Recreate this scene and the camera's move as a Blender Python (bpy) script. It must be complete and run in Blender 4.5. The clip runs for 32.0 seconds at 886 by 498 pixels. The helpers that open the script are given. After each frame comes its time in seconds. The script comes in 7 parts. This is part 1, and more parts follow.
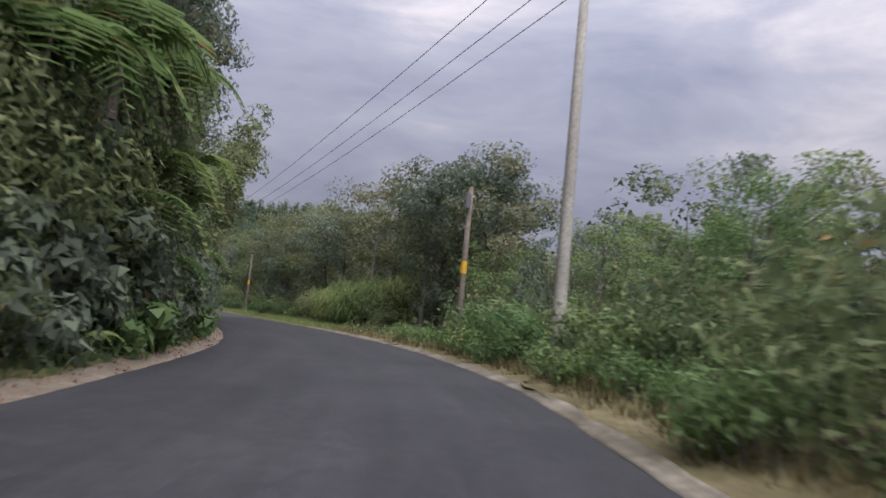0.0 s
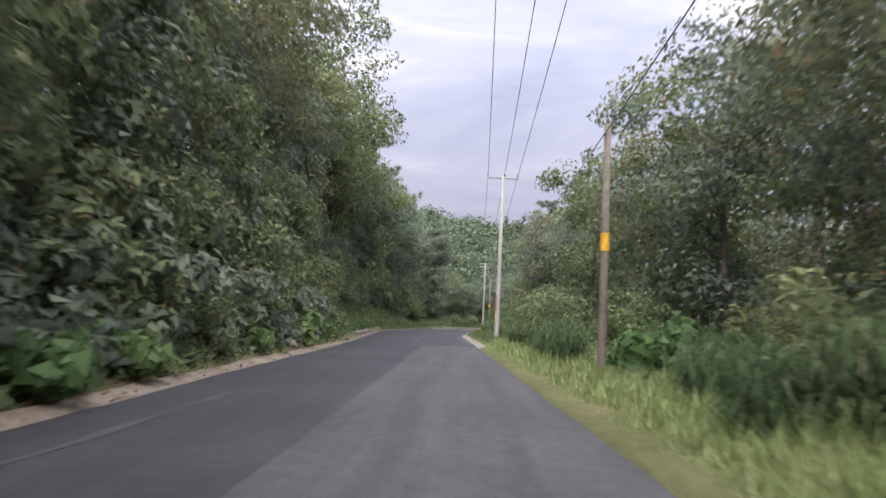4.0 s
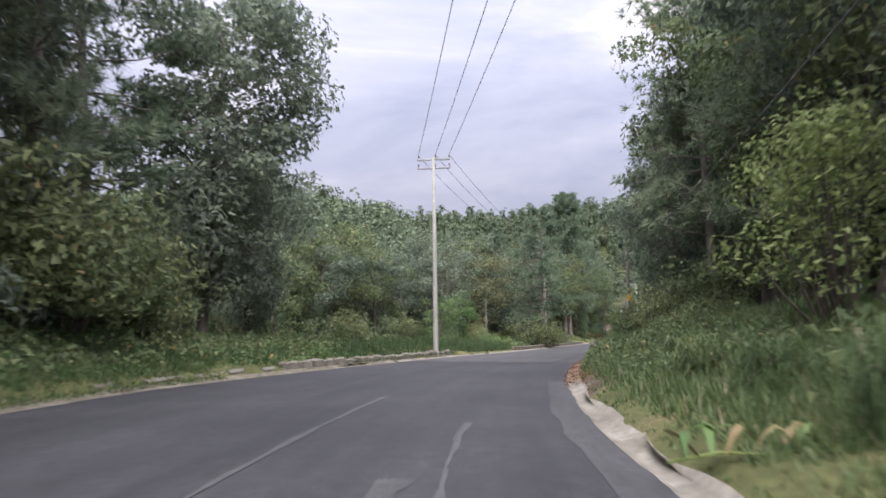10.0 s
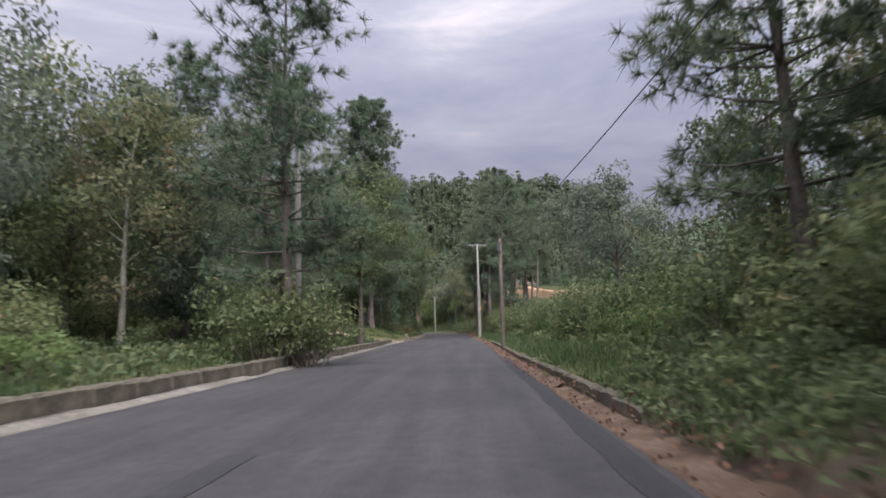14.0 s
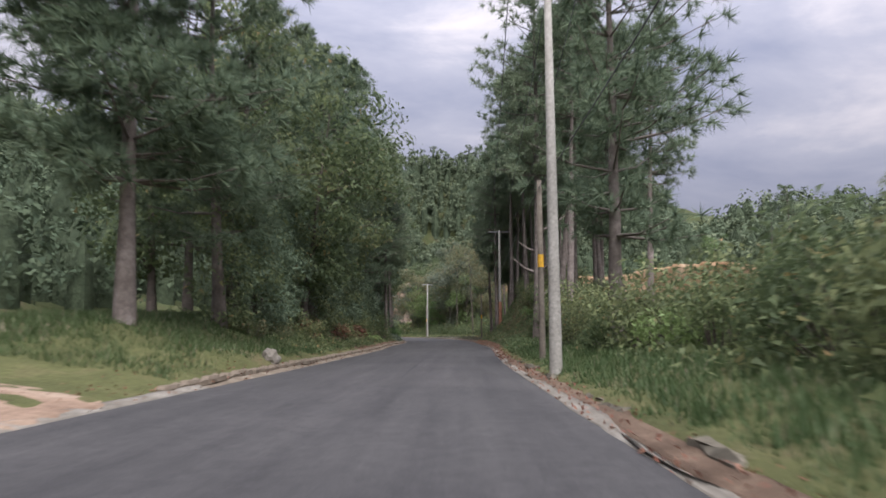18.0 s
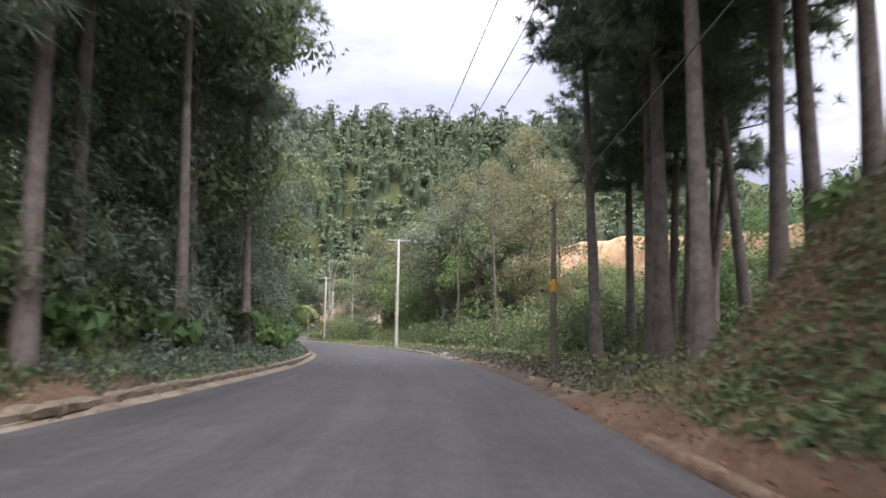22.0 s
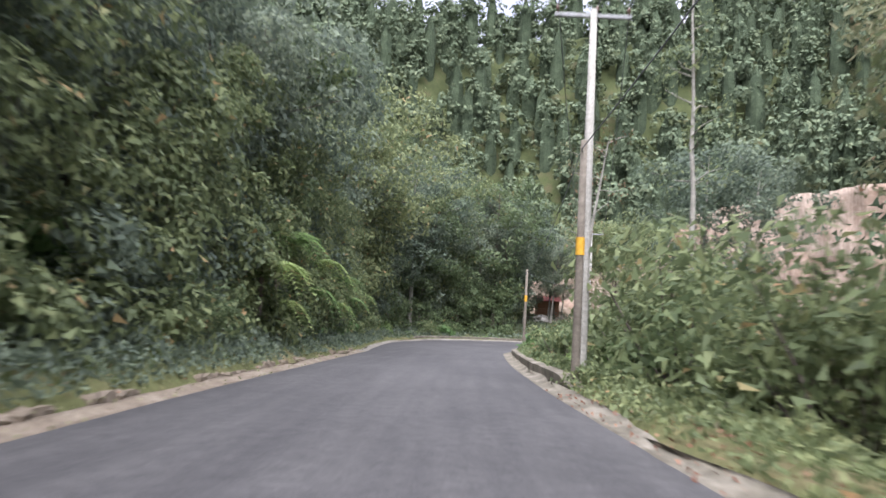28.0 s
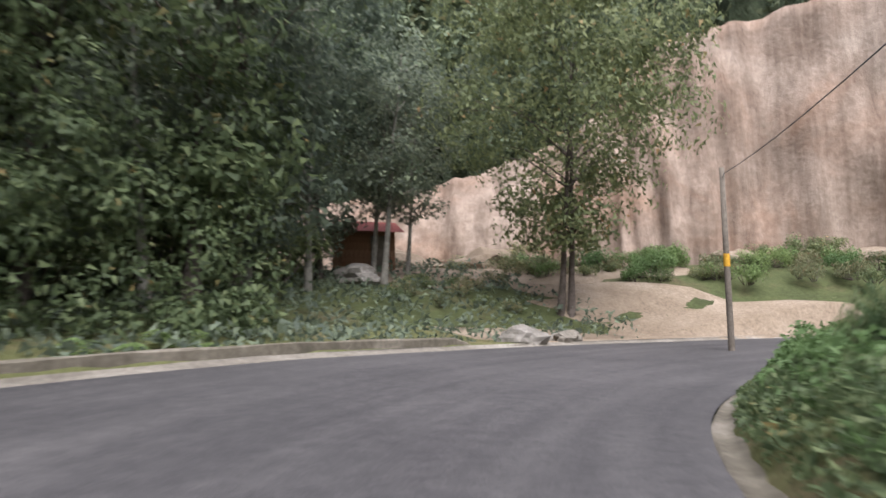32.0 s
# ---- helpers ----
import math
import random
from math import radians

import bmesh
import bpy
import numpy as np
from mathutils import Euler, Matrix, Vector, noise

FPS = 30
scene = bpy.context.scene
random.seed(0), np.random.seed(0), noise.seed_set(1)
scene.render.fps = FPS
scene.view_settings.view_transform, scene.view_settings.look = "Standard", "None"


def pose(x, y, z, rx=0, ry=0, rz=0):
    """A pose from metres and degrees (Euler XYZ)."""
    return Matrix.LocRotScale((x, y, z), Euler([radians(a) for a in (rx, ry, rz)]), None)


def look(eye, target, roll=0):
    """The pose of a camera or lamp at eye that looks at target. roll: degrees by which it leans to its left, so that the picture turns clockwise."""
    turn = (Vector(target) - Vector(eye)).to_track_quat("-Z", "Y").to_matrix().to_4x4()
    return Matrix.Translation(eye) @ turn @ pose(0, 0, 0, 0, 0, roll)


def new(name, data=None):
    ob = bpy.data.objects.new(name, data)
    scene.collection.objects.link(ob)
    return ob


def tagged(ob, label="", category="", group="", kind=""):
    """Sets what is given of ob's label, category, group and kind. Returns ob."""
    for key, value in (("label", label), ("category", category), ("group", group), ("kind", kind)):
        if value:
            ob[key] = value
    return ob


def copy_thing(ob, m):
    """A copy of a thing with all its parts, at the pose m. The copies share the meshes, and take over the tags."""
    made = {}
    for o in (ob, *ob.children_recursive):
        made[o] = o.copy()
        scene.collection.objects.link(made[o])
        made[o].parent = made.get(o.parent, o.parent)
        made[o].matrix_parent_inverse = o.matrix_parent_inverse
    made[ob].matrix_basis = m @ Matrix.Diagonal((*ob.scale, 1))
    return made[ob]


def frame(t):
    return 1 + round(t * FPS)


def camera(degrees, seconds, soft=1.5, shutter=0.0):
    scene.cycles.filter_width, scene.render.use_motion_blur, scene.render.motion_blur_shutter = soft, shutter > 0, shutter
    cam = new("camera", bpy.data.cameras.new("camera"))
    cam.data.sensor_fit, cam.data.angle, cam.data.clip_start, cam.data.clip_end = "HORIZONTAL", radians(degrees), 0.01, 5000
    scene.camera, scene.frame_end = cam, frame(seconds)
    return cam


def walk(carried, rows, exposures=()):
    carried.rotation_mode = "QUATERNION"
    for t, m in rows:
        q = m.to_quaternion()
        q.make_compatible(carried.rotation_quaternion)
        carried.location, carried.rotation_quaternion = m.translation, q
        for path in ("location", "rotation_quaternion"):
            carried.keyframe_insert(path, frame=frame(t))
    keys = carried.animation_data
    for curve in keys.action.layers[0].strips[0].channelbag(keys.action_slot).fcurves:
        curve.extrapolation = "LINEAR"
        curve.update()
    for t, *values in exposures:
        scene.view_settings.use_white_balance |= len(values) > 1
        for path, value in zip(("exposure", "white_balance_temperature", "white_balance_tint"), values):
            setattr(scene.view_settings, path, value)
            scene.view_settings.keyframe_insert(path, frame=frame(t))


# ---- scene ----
cam = camera(63.54, 32.0, soft=1.6, shutter=0.3)
PATH = [
    (0, (1.236, -16.903, 1.111), (1.239, -14.913, 1.312), 5.6),
    (0.5, (1.063, -10.73, 1.087), (0.928, -8.747, 1.311), 5.6),
    (1, (0.498, -4.437, 1.096), (0.237, -2.468, 1.33), 4.8),
    (1.5, (-0.453, 1.798, 1.106), (-0.846, 3.745, 1.337), 4.4),
    (2, (-1.942, 8.092, 1.113), (-2.467, 10.008, 1.346), 4.2),
    (2.5, (-3.859, 14.378, 1.12), (-4.525, 16.25, 1.344), 4.4),
    (3, (-6.316, 20.723, 1.126), (-7.086, 22.557, 1.341), 3.8),
    (3.5, (-9.121, 27.156, 1.118), (-9.969, 28.955, 1.326), 3.7),
    (4, (-12.227, 33.526, 1.109), (-13.129, 35.3, 1.312), 2.9),
    (4.5, (-15.263, 39.997, 1.081), (-16.197, 41.755, 1.275), 1.6),
    (5, (-18.365, 46.44, 1.079), (-19.324, 48.184, 1.274), 1.2),
    (5.5, (-21.537, 52.947, 1.098), (-22.498, 54.689, 1.305), 1.6),
    (6, (-24.795, 59.545, 1.121), (-25.745, 61.291, 1.341), 2.0),
    (6.5, (-28.154, 66.26, 1.129), (-29.092, 68.012, 1.356), 2.0),
    (7, (-31.631, 73.267, 1.124), (-32.564, 75.022, 1.351), 2.3),
    (7.5, (-34.979, 79.826, 1.12), (-35.904, 81.585, 1.347), 1.0),
    (8, (-38.005, 85.974, 1.115), (-38.907, 87.744, 1.349), 0.1),
    (8.5, (-40.58, 91.428, 1.116), (-41.444, 93.216, 1.357), 0.1),
    (9, (-42.824, 96.44, 1.116), (-43.635, 98.252, 1.361), -0.2),
    (9.5, (-44.854, 101.596, 1.115), (-45.585, 103.442, 1.357), 0.0),
    (10, (-46.606, 106.787, 1.113), (-47.267, 108.658, 1.361), -0.8),
    (10.5, (-48.324, 112.116, 1.115), (-48.916, 114.01, 1.363), -0.8),
    (11, (-49.769, 117.676, 1.116), (-50.277, 119.595, 1.362), -0.6),
    (11.5, (-50.986, 123.566, 1.116), (-51.434, 125.5, 1.362), -1.3),
    (12, (-52.205, 129.661, 1.118), (-52.589, 131.609, 1.36), -0.8),
    (12.5, (-53.156, 136.185, 1.121), (-53.437, 138.151, 1.359), -0.8),
    (13, (-53.674, 142.834, 1.123), (-53.875, 144.809, 1.366), -1.6),
    (13.5, (-54.219, 149.583, 1.124), (-54.387, 151.563, 1.353), -1.7),
    (14, (-54.667, 156.272, 1.125), (-54.799, 158.255, 1.346), -1.4),
    (14.5, (-54.994, 162.993, 1.122), (-55.119, 164.978, 1.334), -0.4),
    (15, (-55.27, 169.827, 1.12), (-55.402, 171.812, 1.325), 0.6),
    (15.5, (-55.565, 176.855, 1.118), (-55.699, 178.839, 1.324), 0.7),
    (16, (-55.892, 183.861, 1.119), (-56.027, 185.846, 1.329), 0.3),
    (16.5, (-56.219, 191.157, 1.118), (-56.345, 193.141, 1.335), -0.6),
    (17, (-56.546, 198.311, 1.117), (-56.676, 200.295, 1.341), -0.4),
    (17.5, (-56.861, 205.476, 1.115), (-57.0, 207.458, 1.342), -0.1),
    (18, (-57.333, 212.778, 1.113), (-57.478, 214.759, 1.342), -0.3),
    (18.5, (-57.701, 220.224, 1.116), (-57.853, 222.205, 1.352), -0.0),
    (19, (-58.214, 227.662, 1.118), (-58.365, 229.641, 1.362), 0.9),
    (19.5, (-58.554, 235.254, 1.118), (-58.704, 237.235, 1.343), 1.3),
    (20, (-59.036, 242.835, 1.117), (-59.179, 244.817, 1.344), 1.2),
    (20.5, (-59.419, 250.72, 1.124), (-59.564, 252.701, 1.354), 1.4),
    (21, (-59.63, 258.32, 1.132), (-59.773, 260.301, 1.369), 1.8),
    (21.5, (-60.318, 265.897, 1.13), (-60.457, 267.878, 1.372), 1.7),
    (22, (-60.846, 273.336, 1.13), (-60.989, 275.316, 1.373), 1.1),
    (22.5, (-61.346, 280.779, 1.124), (-61.507, 282.759, 1.356), 0.6),
    (23, (-61.959, 287.772, 1.118), (-62.166, 289.748, 1.35), 1.2),
    (23.5, (-62.771, 294.906, 1.118), (-63.046, 296.873, 1.352), 1.3),
    (24, (-63.874, 302.038, 1.113), (-64.229, 303.993, 1.34), 2.3),
    (24.5, (-65.261, 309.004, 1.106), (-65.718, 310.939, 1.33), 3.0),
    (25, (-66.889, 315.792, 1.106), (-67.431, 317.704, 1.327), 3.4),
    (25.5, (-68.932, 322.115, 1.104), (-69.55, 324.005, 1.319), 3.4),
    (26, (-70.927, 328.85, 1.107), (-71.613, 330.716, 1.323), 3.6),
    (26.5, (-73.202, 335.821, 1.116), (-73.936, 337.669, 1.336), 3.8),
    (27, (-75.697, 342.843, 1.124), (-76.461, 344.677, 1.349), 3.9),
    (27.5, (-78.352, 349.729, 1.127), (-79.13, 351.557, 1.355), 3.9),
    (28, (-81.04, 356.528, 1.129), (-81.825, 358.354, 1.354), 3.5),
    (28.5, (-83.783, 363.24, 1.125), (-84.574, 365.063, 1.351), 3.5),
    (29, (-86.476, 369.822, 1.122), (-87.262, 371.647, 1.346), 3.4),
    (29.5, (-89.006, 376.348, 1.119), (-89.768, 378.184, 1.34), 2.9),
    (30, (-91.375, 382.814, 1.117), (-92.107, 384.662, 1.343), 2.8),
    (30.5, (-93.478, 389.038, 1.123), (-94.138, 390.911, 1.357), 2.4),
    (31, (-95.251, 395.27, 1.131), (-95.787, 397.182, 1.371), 1.9),
    (31.5, (-96.325, 401.52, 1.12), (-96.692, 403.475, 1.335), 1.1),
    (32, (-96.933, 407.766, 1.108), (-97.088, 409.75, 1.312), -0.9),
]
walk(cam, [(t, look(eye, target, roll)) for t, eye, target, roll in PATH],
     [(0.0, 0.5, 6250, 16), (1.0, 0.6, 6250, 16), (2.0, 0.9, 6250, 16), (3.0, 0.88, 6250, 16), (4.0, 1.2, 6250, 16), (7.0, 1.25, 6250, 16), (9.0, 1.3, 6250, 16), (11.0, 0.9, 6250, 16), (12.0, 0.65, 6250, 16), (13.5, 0.6, 6250, 16), (16.0, 0.65, 6250, 16), (18.0, 0.72, 6250, 16), (19.0, 1.2, 6250, 16), (20.0, 1.3, 6250, 16), (21.0, 1.62, 6250, 16), (22.0, 1.45, 6250, 16), (23.0, 0.9, 6250, 16), (24.0, 1.15, 6250, 16), (25.0, 1.3, 6250, 16), (28.0, 1.6, 6000, 16), (30.0, 1.7, 6250, 16), (31.0, 1.6, 6250, 16), (32.0, 1.1, 6250, 16)])

# ---------------------------------------------------------------- light
SUN_ELEV, SUN_AZ = 58.0, 160.0
world = bpy.data.worlds.new("overcast_sky")
scene.world = world
world.use_nodes = True
wn, wl = world.node_tree.nodes, world.node_tree.links
wn.clear()
w_out = wn.new("ShaderNodeOutputWorld")
w_bg = wn.new("ShaderNodeBackground")
w_sky = wn.new("ShaderNodeTexSky")
w_sky.sky_type = "NISHITA"
w_sky.sun_disc = False
w_sky.sun_elevation = radians(SUN_ELEV)
w_sky.sun_rotation = radians(SUN_AZ)
w_co = wn.new("ShaderNodeTexCoord")
w_map = wn.new("ShaderNodeMapping")
w_map.inputs["Scale"].default_value = (1.0, 1.0, 3.2)
w_map.inputs["Location"].default_value = (3.1, 0.7, 0.4)
w_n = wn.new("ShaderNodeTexNoise")
w_n.inputs["Scale"].default_value = 2.6
w_n.inputs["Detail"].default_value = 9
w_n.inputs["Roughness"].default_value = 0.56
w_n.inputs["Distortion"].default_value = 0.35
w_r = wn.new("ShaderNodeValToRGB")
w_r.color_ramp.elements[0].position, w_r.color_ramp.elements[0].color = 0.34, (4.3, 4.6, 5.8, 1)
w_r.color_ramp.elements[1].position, w_r.color_ramp.elements[1].color = 0.72, (10.4, 9.8, 9.8, 1)
w_e = w_r.color_ramp.elements.new(0.54)
w_e.color = (6.2, 6.3, 7.2, 1)
w_mix = wn.new("ShaderNodeMixRGB")
w_mix.inputs[0].default_value = 0.93
w_bg.inputs["Strength"].default_value = 0.045
wl.new(w_co.outputs["Generated"], w_map.inputs["Vector"])
wl.new(w_map.outputs["Vector"], w_n.inputs["Vector"])
wl.new(w_n.outputs["Fac"], w_r.inputs["Fac"])
wl.new(w_sky.outputs["Color"], w_mix.inputs[1])
wl.new(w_r.outputs["Color"], w_mix.inputs[2])
w_sep = wn.new("ShaderNodeSeparateXYZ")
w_up = wn.new("ShaderNodeMapRange")   # an overcast sky is about three times as bright overhead as at the horizon
w_up.inputs["From Min"].default_value, w_up.inputs["From Max"].default_value = 0.05, 1.0
w_up.inputs["To Min"].default_value, w_up.inputs["To Max"].default_value = 0.70, 3.0
w_mul = wn.new("ShaderNodeMixRGB")
w_mul.blend_type = "MULTIPLY"
w_mul.inputs[0].default_value = 1.0
wl.new(w_co.outputs["Generated"], w_sep.inputs["Vector"])
wl.new(w_sep.outputs["Z"], w_up.inputs["Value"])
wl.new(w_mix.outputs["Color"], w_mul.inputs[1])
wl.new(w_up.outputs["Result"], w_mul.inputs[2])
wl.new(w_mul.outputs["Color"], w_bg.inputs["Color"])
wl.new(w_bg.outputs["Background"], w_out.inputs["Surface"])

sun_data = bpy.data.lights.new("sun", "SUN")
sun_data.energy = 3.9
sun_data.angle = radians(50)
sun_data.color = (1.0, 0.98, 0.96)
sun = new("sun", sun_data)
a, e = radians(SUN_AZ), radians(SUN_ELEV)
sun.matrix_world = look((0, 0, 60), (-math.sin(a) * math.cos(e), -math.cos(a) * math.cos(e), 60 - math.sin(e)))


# ---------------------------------------------------------------- materials
def mat(name, rough=0.8, metal=0.0, spec=0.3):
    m = bpy.data.materials.new(name)
    m.use_nodes = True
    b = m.node_tree.nodes["Principled BSDF"]
    b.inputs["Roughness"].default_value = rough
    b.inputs["Metallic"].default_value = metal
    b.inputs["Specular IOR Level"].default_value = spec
    return m, m.node_tree.nodes, m.node_tree.links, b


def coords(nodes, links, scale=1.0, kind="Object"):
    c = nodes.new("ShaderNodeTexCoord")
    mp = nodes.new("ShaderNodeMapping")
    s = scale if isinstance(scale, tuple) else (scale,) * 3
    mp.inputs["Scale"].default_value = s
    links.new(c.outputs[kind], mp.inputs["Vector"])
    return mp.outputs["Vector"]


def noise_ramp(nodes, links, vec, scale, stops, detail=6, rough=0.6, distort=0.0):
    n = nodes.new("ShaderNodeTexNoise")
    n.inputs["Scale"].default_value = scale
    n.inputs["Detail"].default_value = detail
    n.inputs["Roughness"].default_value = rough
    n.inputs["Distortion"].default_value = distort
    links.new(vec, n.inputs["Vector"])
    r = nodes.new("ShaderNodeValToRGB")
    els = r.color_ramp.elements
    els[0].position, els[0].color = stops[0][0], (*stops[0][1], 1)
    els[1].position, els[1].color = stops[-1][0], (*stops[-1][1], 1)
    for p, c in stops[1:-1]:
        els.new(p).color = (*c, 1)
    links.new(n.outputs["Fac"], r.inputs["Fac"])
    return r.outputs["Color"], n.outputs["Fac"]


def mixc(nodes, links, fac, a, b, mode="MIX"):
    m = nodes.new("ShaderNodeMixRGB")
    m.blend_type = mode
    for sock, v in zip(m.inputs, (fac, a, b)):
        if isinstance(v, (int, float)):
            sock.default_value = v
        elif isinstance(v, tuple):
            sock.default_value = (*v, 1)
        else:
            links.new(v, sock)
    return m.outputs["Color"]


def bump(nodes, links, b, height, strength=0.3, dist=0.02):
    bp = nodes.new("ShaderNodeBump")
    bp.inputs["Strength"].default_value = strength
    bp.inputs["Distance"].default_value = dist
    links.new(height, bp.inputs["Height"])
    links.new(bp.outputs["Normal"], b.inputs["Normal"])


def earthy(name, c0, c1, c2, big=0.25, small=6.0, rough=0.95, bstr=0.5, bdist=0.05, spec=0.15, kind="Object"):
    """Two scales of colour noise and relief."""
    m, n, l, b = mat(name, rough, 0, spec)
    v = coords(n, l, kind=kind)
    a, _ = noise_ramp(n, l, v, big, [(0.32, c0), (0.52, c1), (0.7, c2)], 8, 0.62)
    f, h = noise_ramp(n, l, v, small, [(0.25, (0.55, 0.55, 0.55)), (0.75, (1.3, 1.3, 1.3))], 8, 0.7)
    l.new(mixc(n, l, 1.0, a, f, "MULTIPLY"), b.inputs["Base Color"])
    bump(n, l, b, h, bstr, bdist)
    return m


def leafy(name, dark, mid, light, rough=0.55, trans=0.48, sere=None, sere_share=0.04):
    """Foliage: each leaf its own tint, each plant its own cast, some light coming through."""
    m, n, l, b = mat(name, rough, 0, 0.16)
    geo = n.new("ShaderNodeNewGeometry")
    r = n.new("ShaderNodeValToRGB")
    els = r.color_ramp.elements
    els[0].position, els[0].color = 0.0, (*dark, 1)
    els[1].position, els[1].color = 1.0, (*light, 1)
    els.new(0.55).color = (*mid, 1)
    if sere:
        els.new(1.0 - sere_share).color = (*light, 1)
        els[len(els) - 1].color = (*sere, 1)
    l.new(geo.outputs["Random Per Island"], r.inputs["Fac"])
    oi = n.new("ShaderNodeObjectInfo")
    hs = n.new("ShaderNodeHueSaturation")
    mr = n.new("ShaderNodeMapRange")
    mr.inputs["To Min"].default_value, mr.inputs["To Max"].default_value = 0.475, 0.52
    mv = n.new("ShaderNodeMapRange")
    mv.inputs["To Min"].default_value, mv.inputs["To Max"].default_value = 1.2, 0.75
    l.new(oi.outputs["Random"], mr.inputs["Value"])
    l.new(oi.outputs["Random"], mv.inputs["Value"])
    l.new(mr.outputs["Result"], hs.inputs["Hue"])
    l.new(mv.outputs["Result"], hs.inputs["Value"])
    l.new(r.outputs["Color"], hs.inputs["Color"])
    l.new(hs.outputs["Color"], b.inputs["Base Color"])
    tr = n.new("ShaderNodeBsdfTranslucent")
    l.new(hs.outputs["Color"], tr.inputs["Color"])
    mx = n.new("ShaderNodeMixShader")
    mx.inputs[0].default_value = trans
    l.new(b.outputs["BSDF"], mx.inputs[1])
    l.new(tr.outputs["BSDF"], mx.inputs[2])
    l.new(mx.outputs["Shader"], n["Material Output"].inputs["Surface"])
    return m


M_LEAF = leafy("broad_leaf", (0.090, 0.116, 0.058), (0.148, 0.188, 0.088), (0.238, 0.276, 0.130), sere=(0.38, 0.26, 0.12), sere_share=0.025)
M_LEAF_DK = leafy("dark_leaf", (0.097, 0.122, 0.094), (0.154, 0.190, 0.134), (0.225, 0.270, 0.176), rough=0.55)
M_LEAF_LT = leafy("fresh_leaf", (0.095, 0.147, 0.052), (0.145, 0.225, 0.082), (0.211, 0.303, 0.132))
M_LEAF_SERE = leafy("autumn_leaf", (0.130, 0.146, 0.076), (0.185, 0.198, 0.104), (0.255, 0.252, 0.142), sere=(0.34, 0.19, 0.11), sere_share=0.07)
M_DEBRIS = leafy("cut_brush", (0.062, 0.060, 0.040), (0.098, 0.092, 0.064), (0.15, 0.138, 0.10), trans=0.1)
M_DEAD = leafy("dead_leaf", (0.10, 0.050, 0.030), (0.16, 0.080, 0.045), (0.22, 0.13, 0.075), trans=0.1)
M_PINE = leafy("pine_needle", (0.142, 0.190, 0.125), (0.180, 0.236, 0.152), (0.238, 0.292, 0.180), rough=0.9, trans=0.3)
M_FERN = leafy("fern_leaf", (0.119, 0.175, 0.064), (0.178, 0.260, 0.090), (0.253, 0.338, 0.131), sere=(0.299, 0.183, 0.093), sere_share=0.05)
M_GRASS = leafy("grass_blade", (0.056, 0.092, 0.037), (0.088, 0.134, 0.054), (0.135, 0.178, 0.083), sere=(0.286, 0.242, 0.170), sere_share=0.08)
M_DRY = leafy("dry_grass", (0.092, 0.084, 0.036), (0.145, 0.125, 0.056), (0.215, 0.185, 0.090), trans=0.15)
M_CANE = leafy("cane_leaf", (0.118, 0.165, 0.060), (0.178, 0.236, 0.086), (0.262, 0.315, 0.140))
M_FAR = leafy("far_crown", (0.082, 0.110, 0.068), (0.108, 0.140, 0.084), (0.146, 0.176, 0.104), rough=0.9, trans=0.15)
M_GROUND = earthy("forest_floor", (0.041, 0.050, 0.021), (0.062, 0.074, 0.029), (0.087, 0.074, 0.041), 0.35, 5.0)
M_SOIL = earthy("red_brown_soil", (0.085, 0.055, 0.036), (0.130, 0.085, 0.055), (0.175, 0.120, 0.080), 0.6, 5.0, bstr=0.9, bdist=0.08)
M_SAND = earthy("pale_sand", (0.17, 0.130, 0.090), (0.225, 0.178, 0.128), (0.28, 0.23, 0.175), 0.5, 9.0, bstr=0.5, bdist=0.03)
M_BARK = earthy("bark", (0.068, 0.057, 0.048), (0.112, 0.093, 0.078), (0.180, 0.150, 0.128), 1.5, 9.0, bstr=0.9, bdist=0.03)
M_BARK_PINE = earthy("pine_bark", (0.125, 0.104, 0.090), (0.19, 0.160, 0.140), (0.27, 0.235, 0.21), 1.2, 7.0, bstr=1.0, bdist=0.04)
M_BARK_PALE = earthy("pale_bark", (0.16, 0.15, 0.125), (0.25, 0.235, 0.20), (0.34, 0.32, 0.28), 1.6, 8.0, bstr=0.6, bdist=0.02)


# ---------------------------------------------------------------- the road's line
# Lane line, one point a second of driving, from well behind the start to past the last bend.
LINE_A = [(-8.7, -64.0), (-4.3, -52.7), (-1.1, -41.0), (0.7, -29.1), (1.2, -16.9), (0.5, -4.4), (-1.9, 8.1), (-6.3, 20.7), (-12.2, 33.5), (-18.4, 46.4), (-24.8, 59.5), (-31.6, 73.3), (-38.0, 86.0), (-42.8, 96.4), (-46.6, 106.8), (-49.8, 117.7), (-52.2, 129.7), (-53.7, 142.8), (-54.7, 156.3), (-55.3, 169.8)]
LINE_B = [(-55.9, 183.9), (-56.5, 198.3), (-57.3, 212.8), (-58.2, 227.7), (-59.0, 242.8), (-59.6, 258.3), (-60.8, 273.3), (-62.0, 287.8), (-63.9, 302.0), (-66.9, 315.8), (-70.9, 328.9), (-75.7, 342.8), (-81.0, 356.5), (-86.5, 369.8), (-91.4, 382.8), (-95.3, 395.3), (-96.9, 407.8), (-94.9, 419.0), (-88.3, 428.3), (-77.9, 432.8), (-66.6, 431.5), (-56.4, 426.2), (-47.6, 418.9)]
LINE = np.array(LINE_A + LINE_B)
S0, S1 = -3.5, 37.0   # ends of the road, in the line's own units

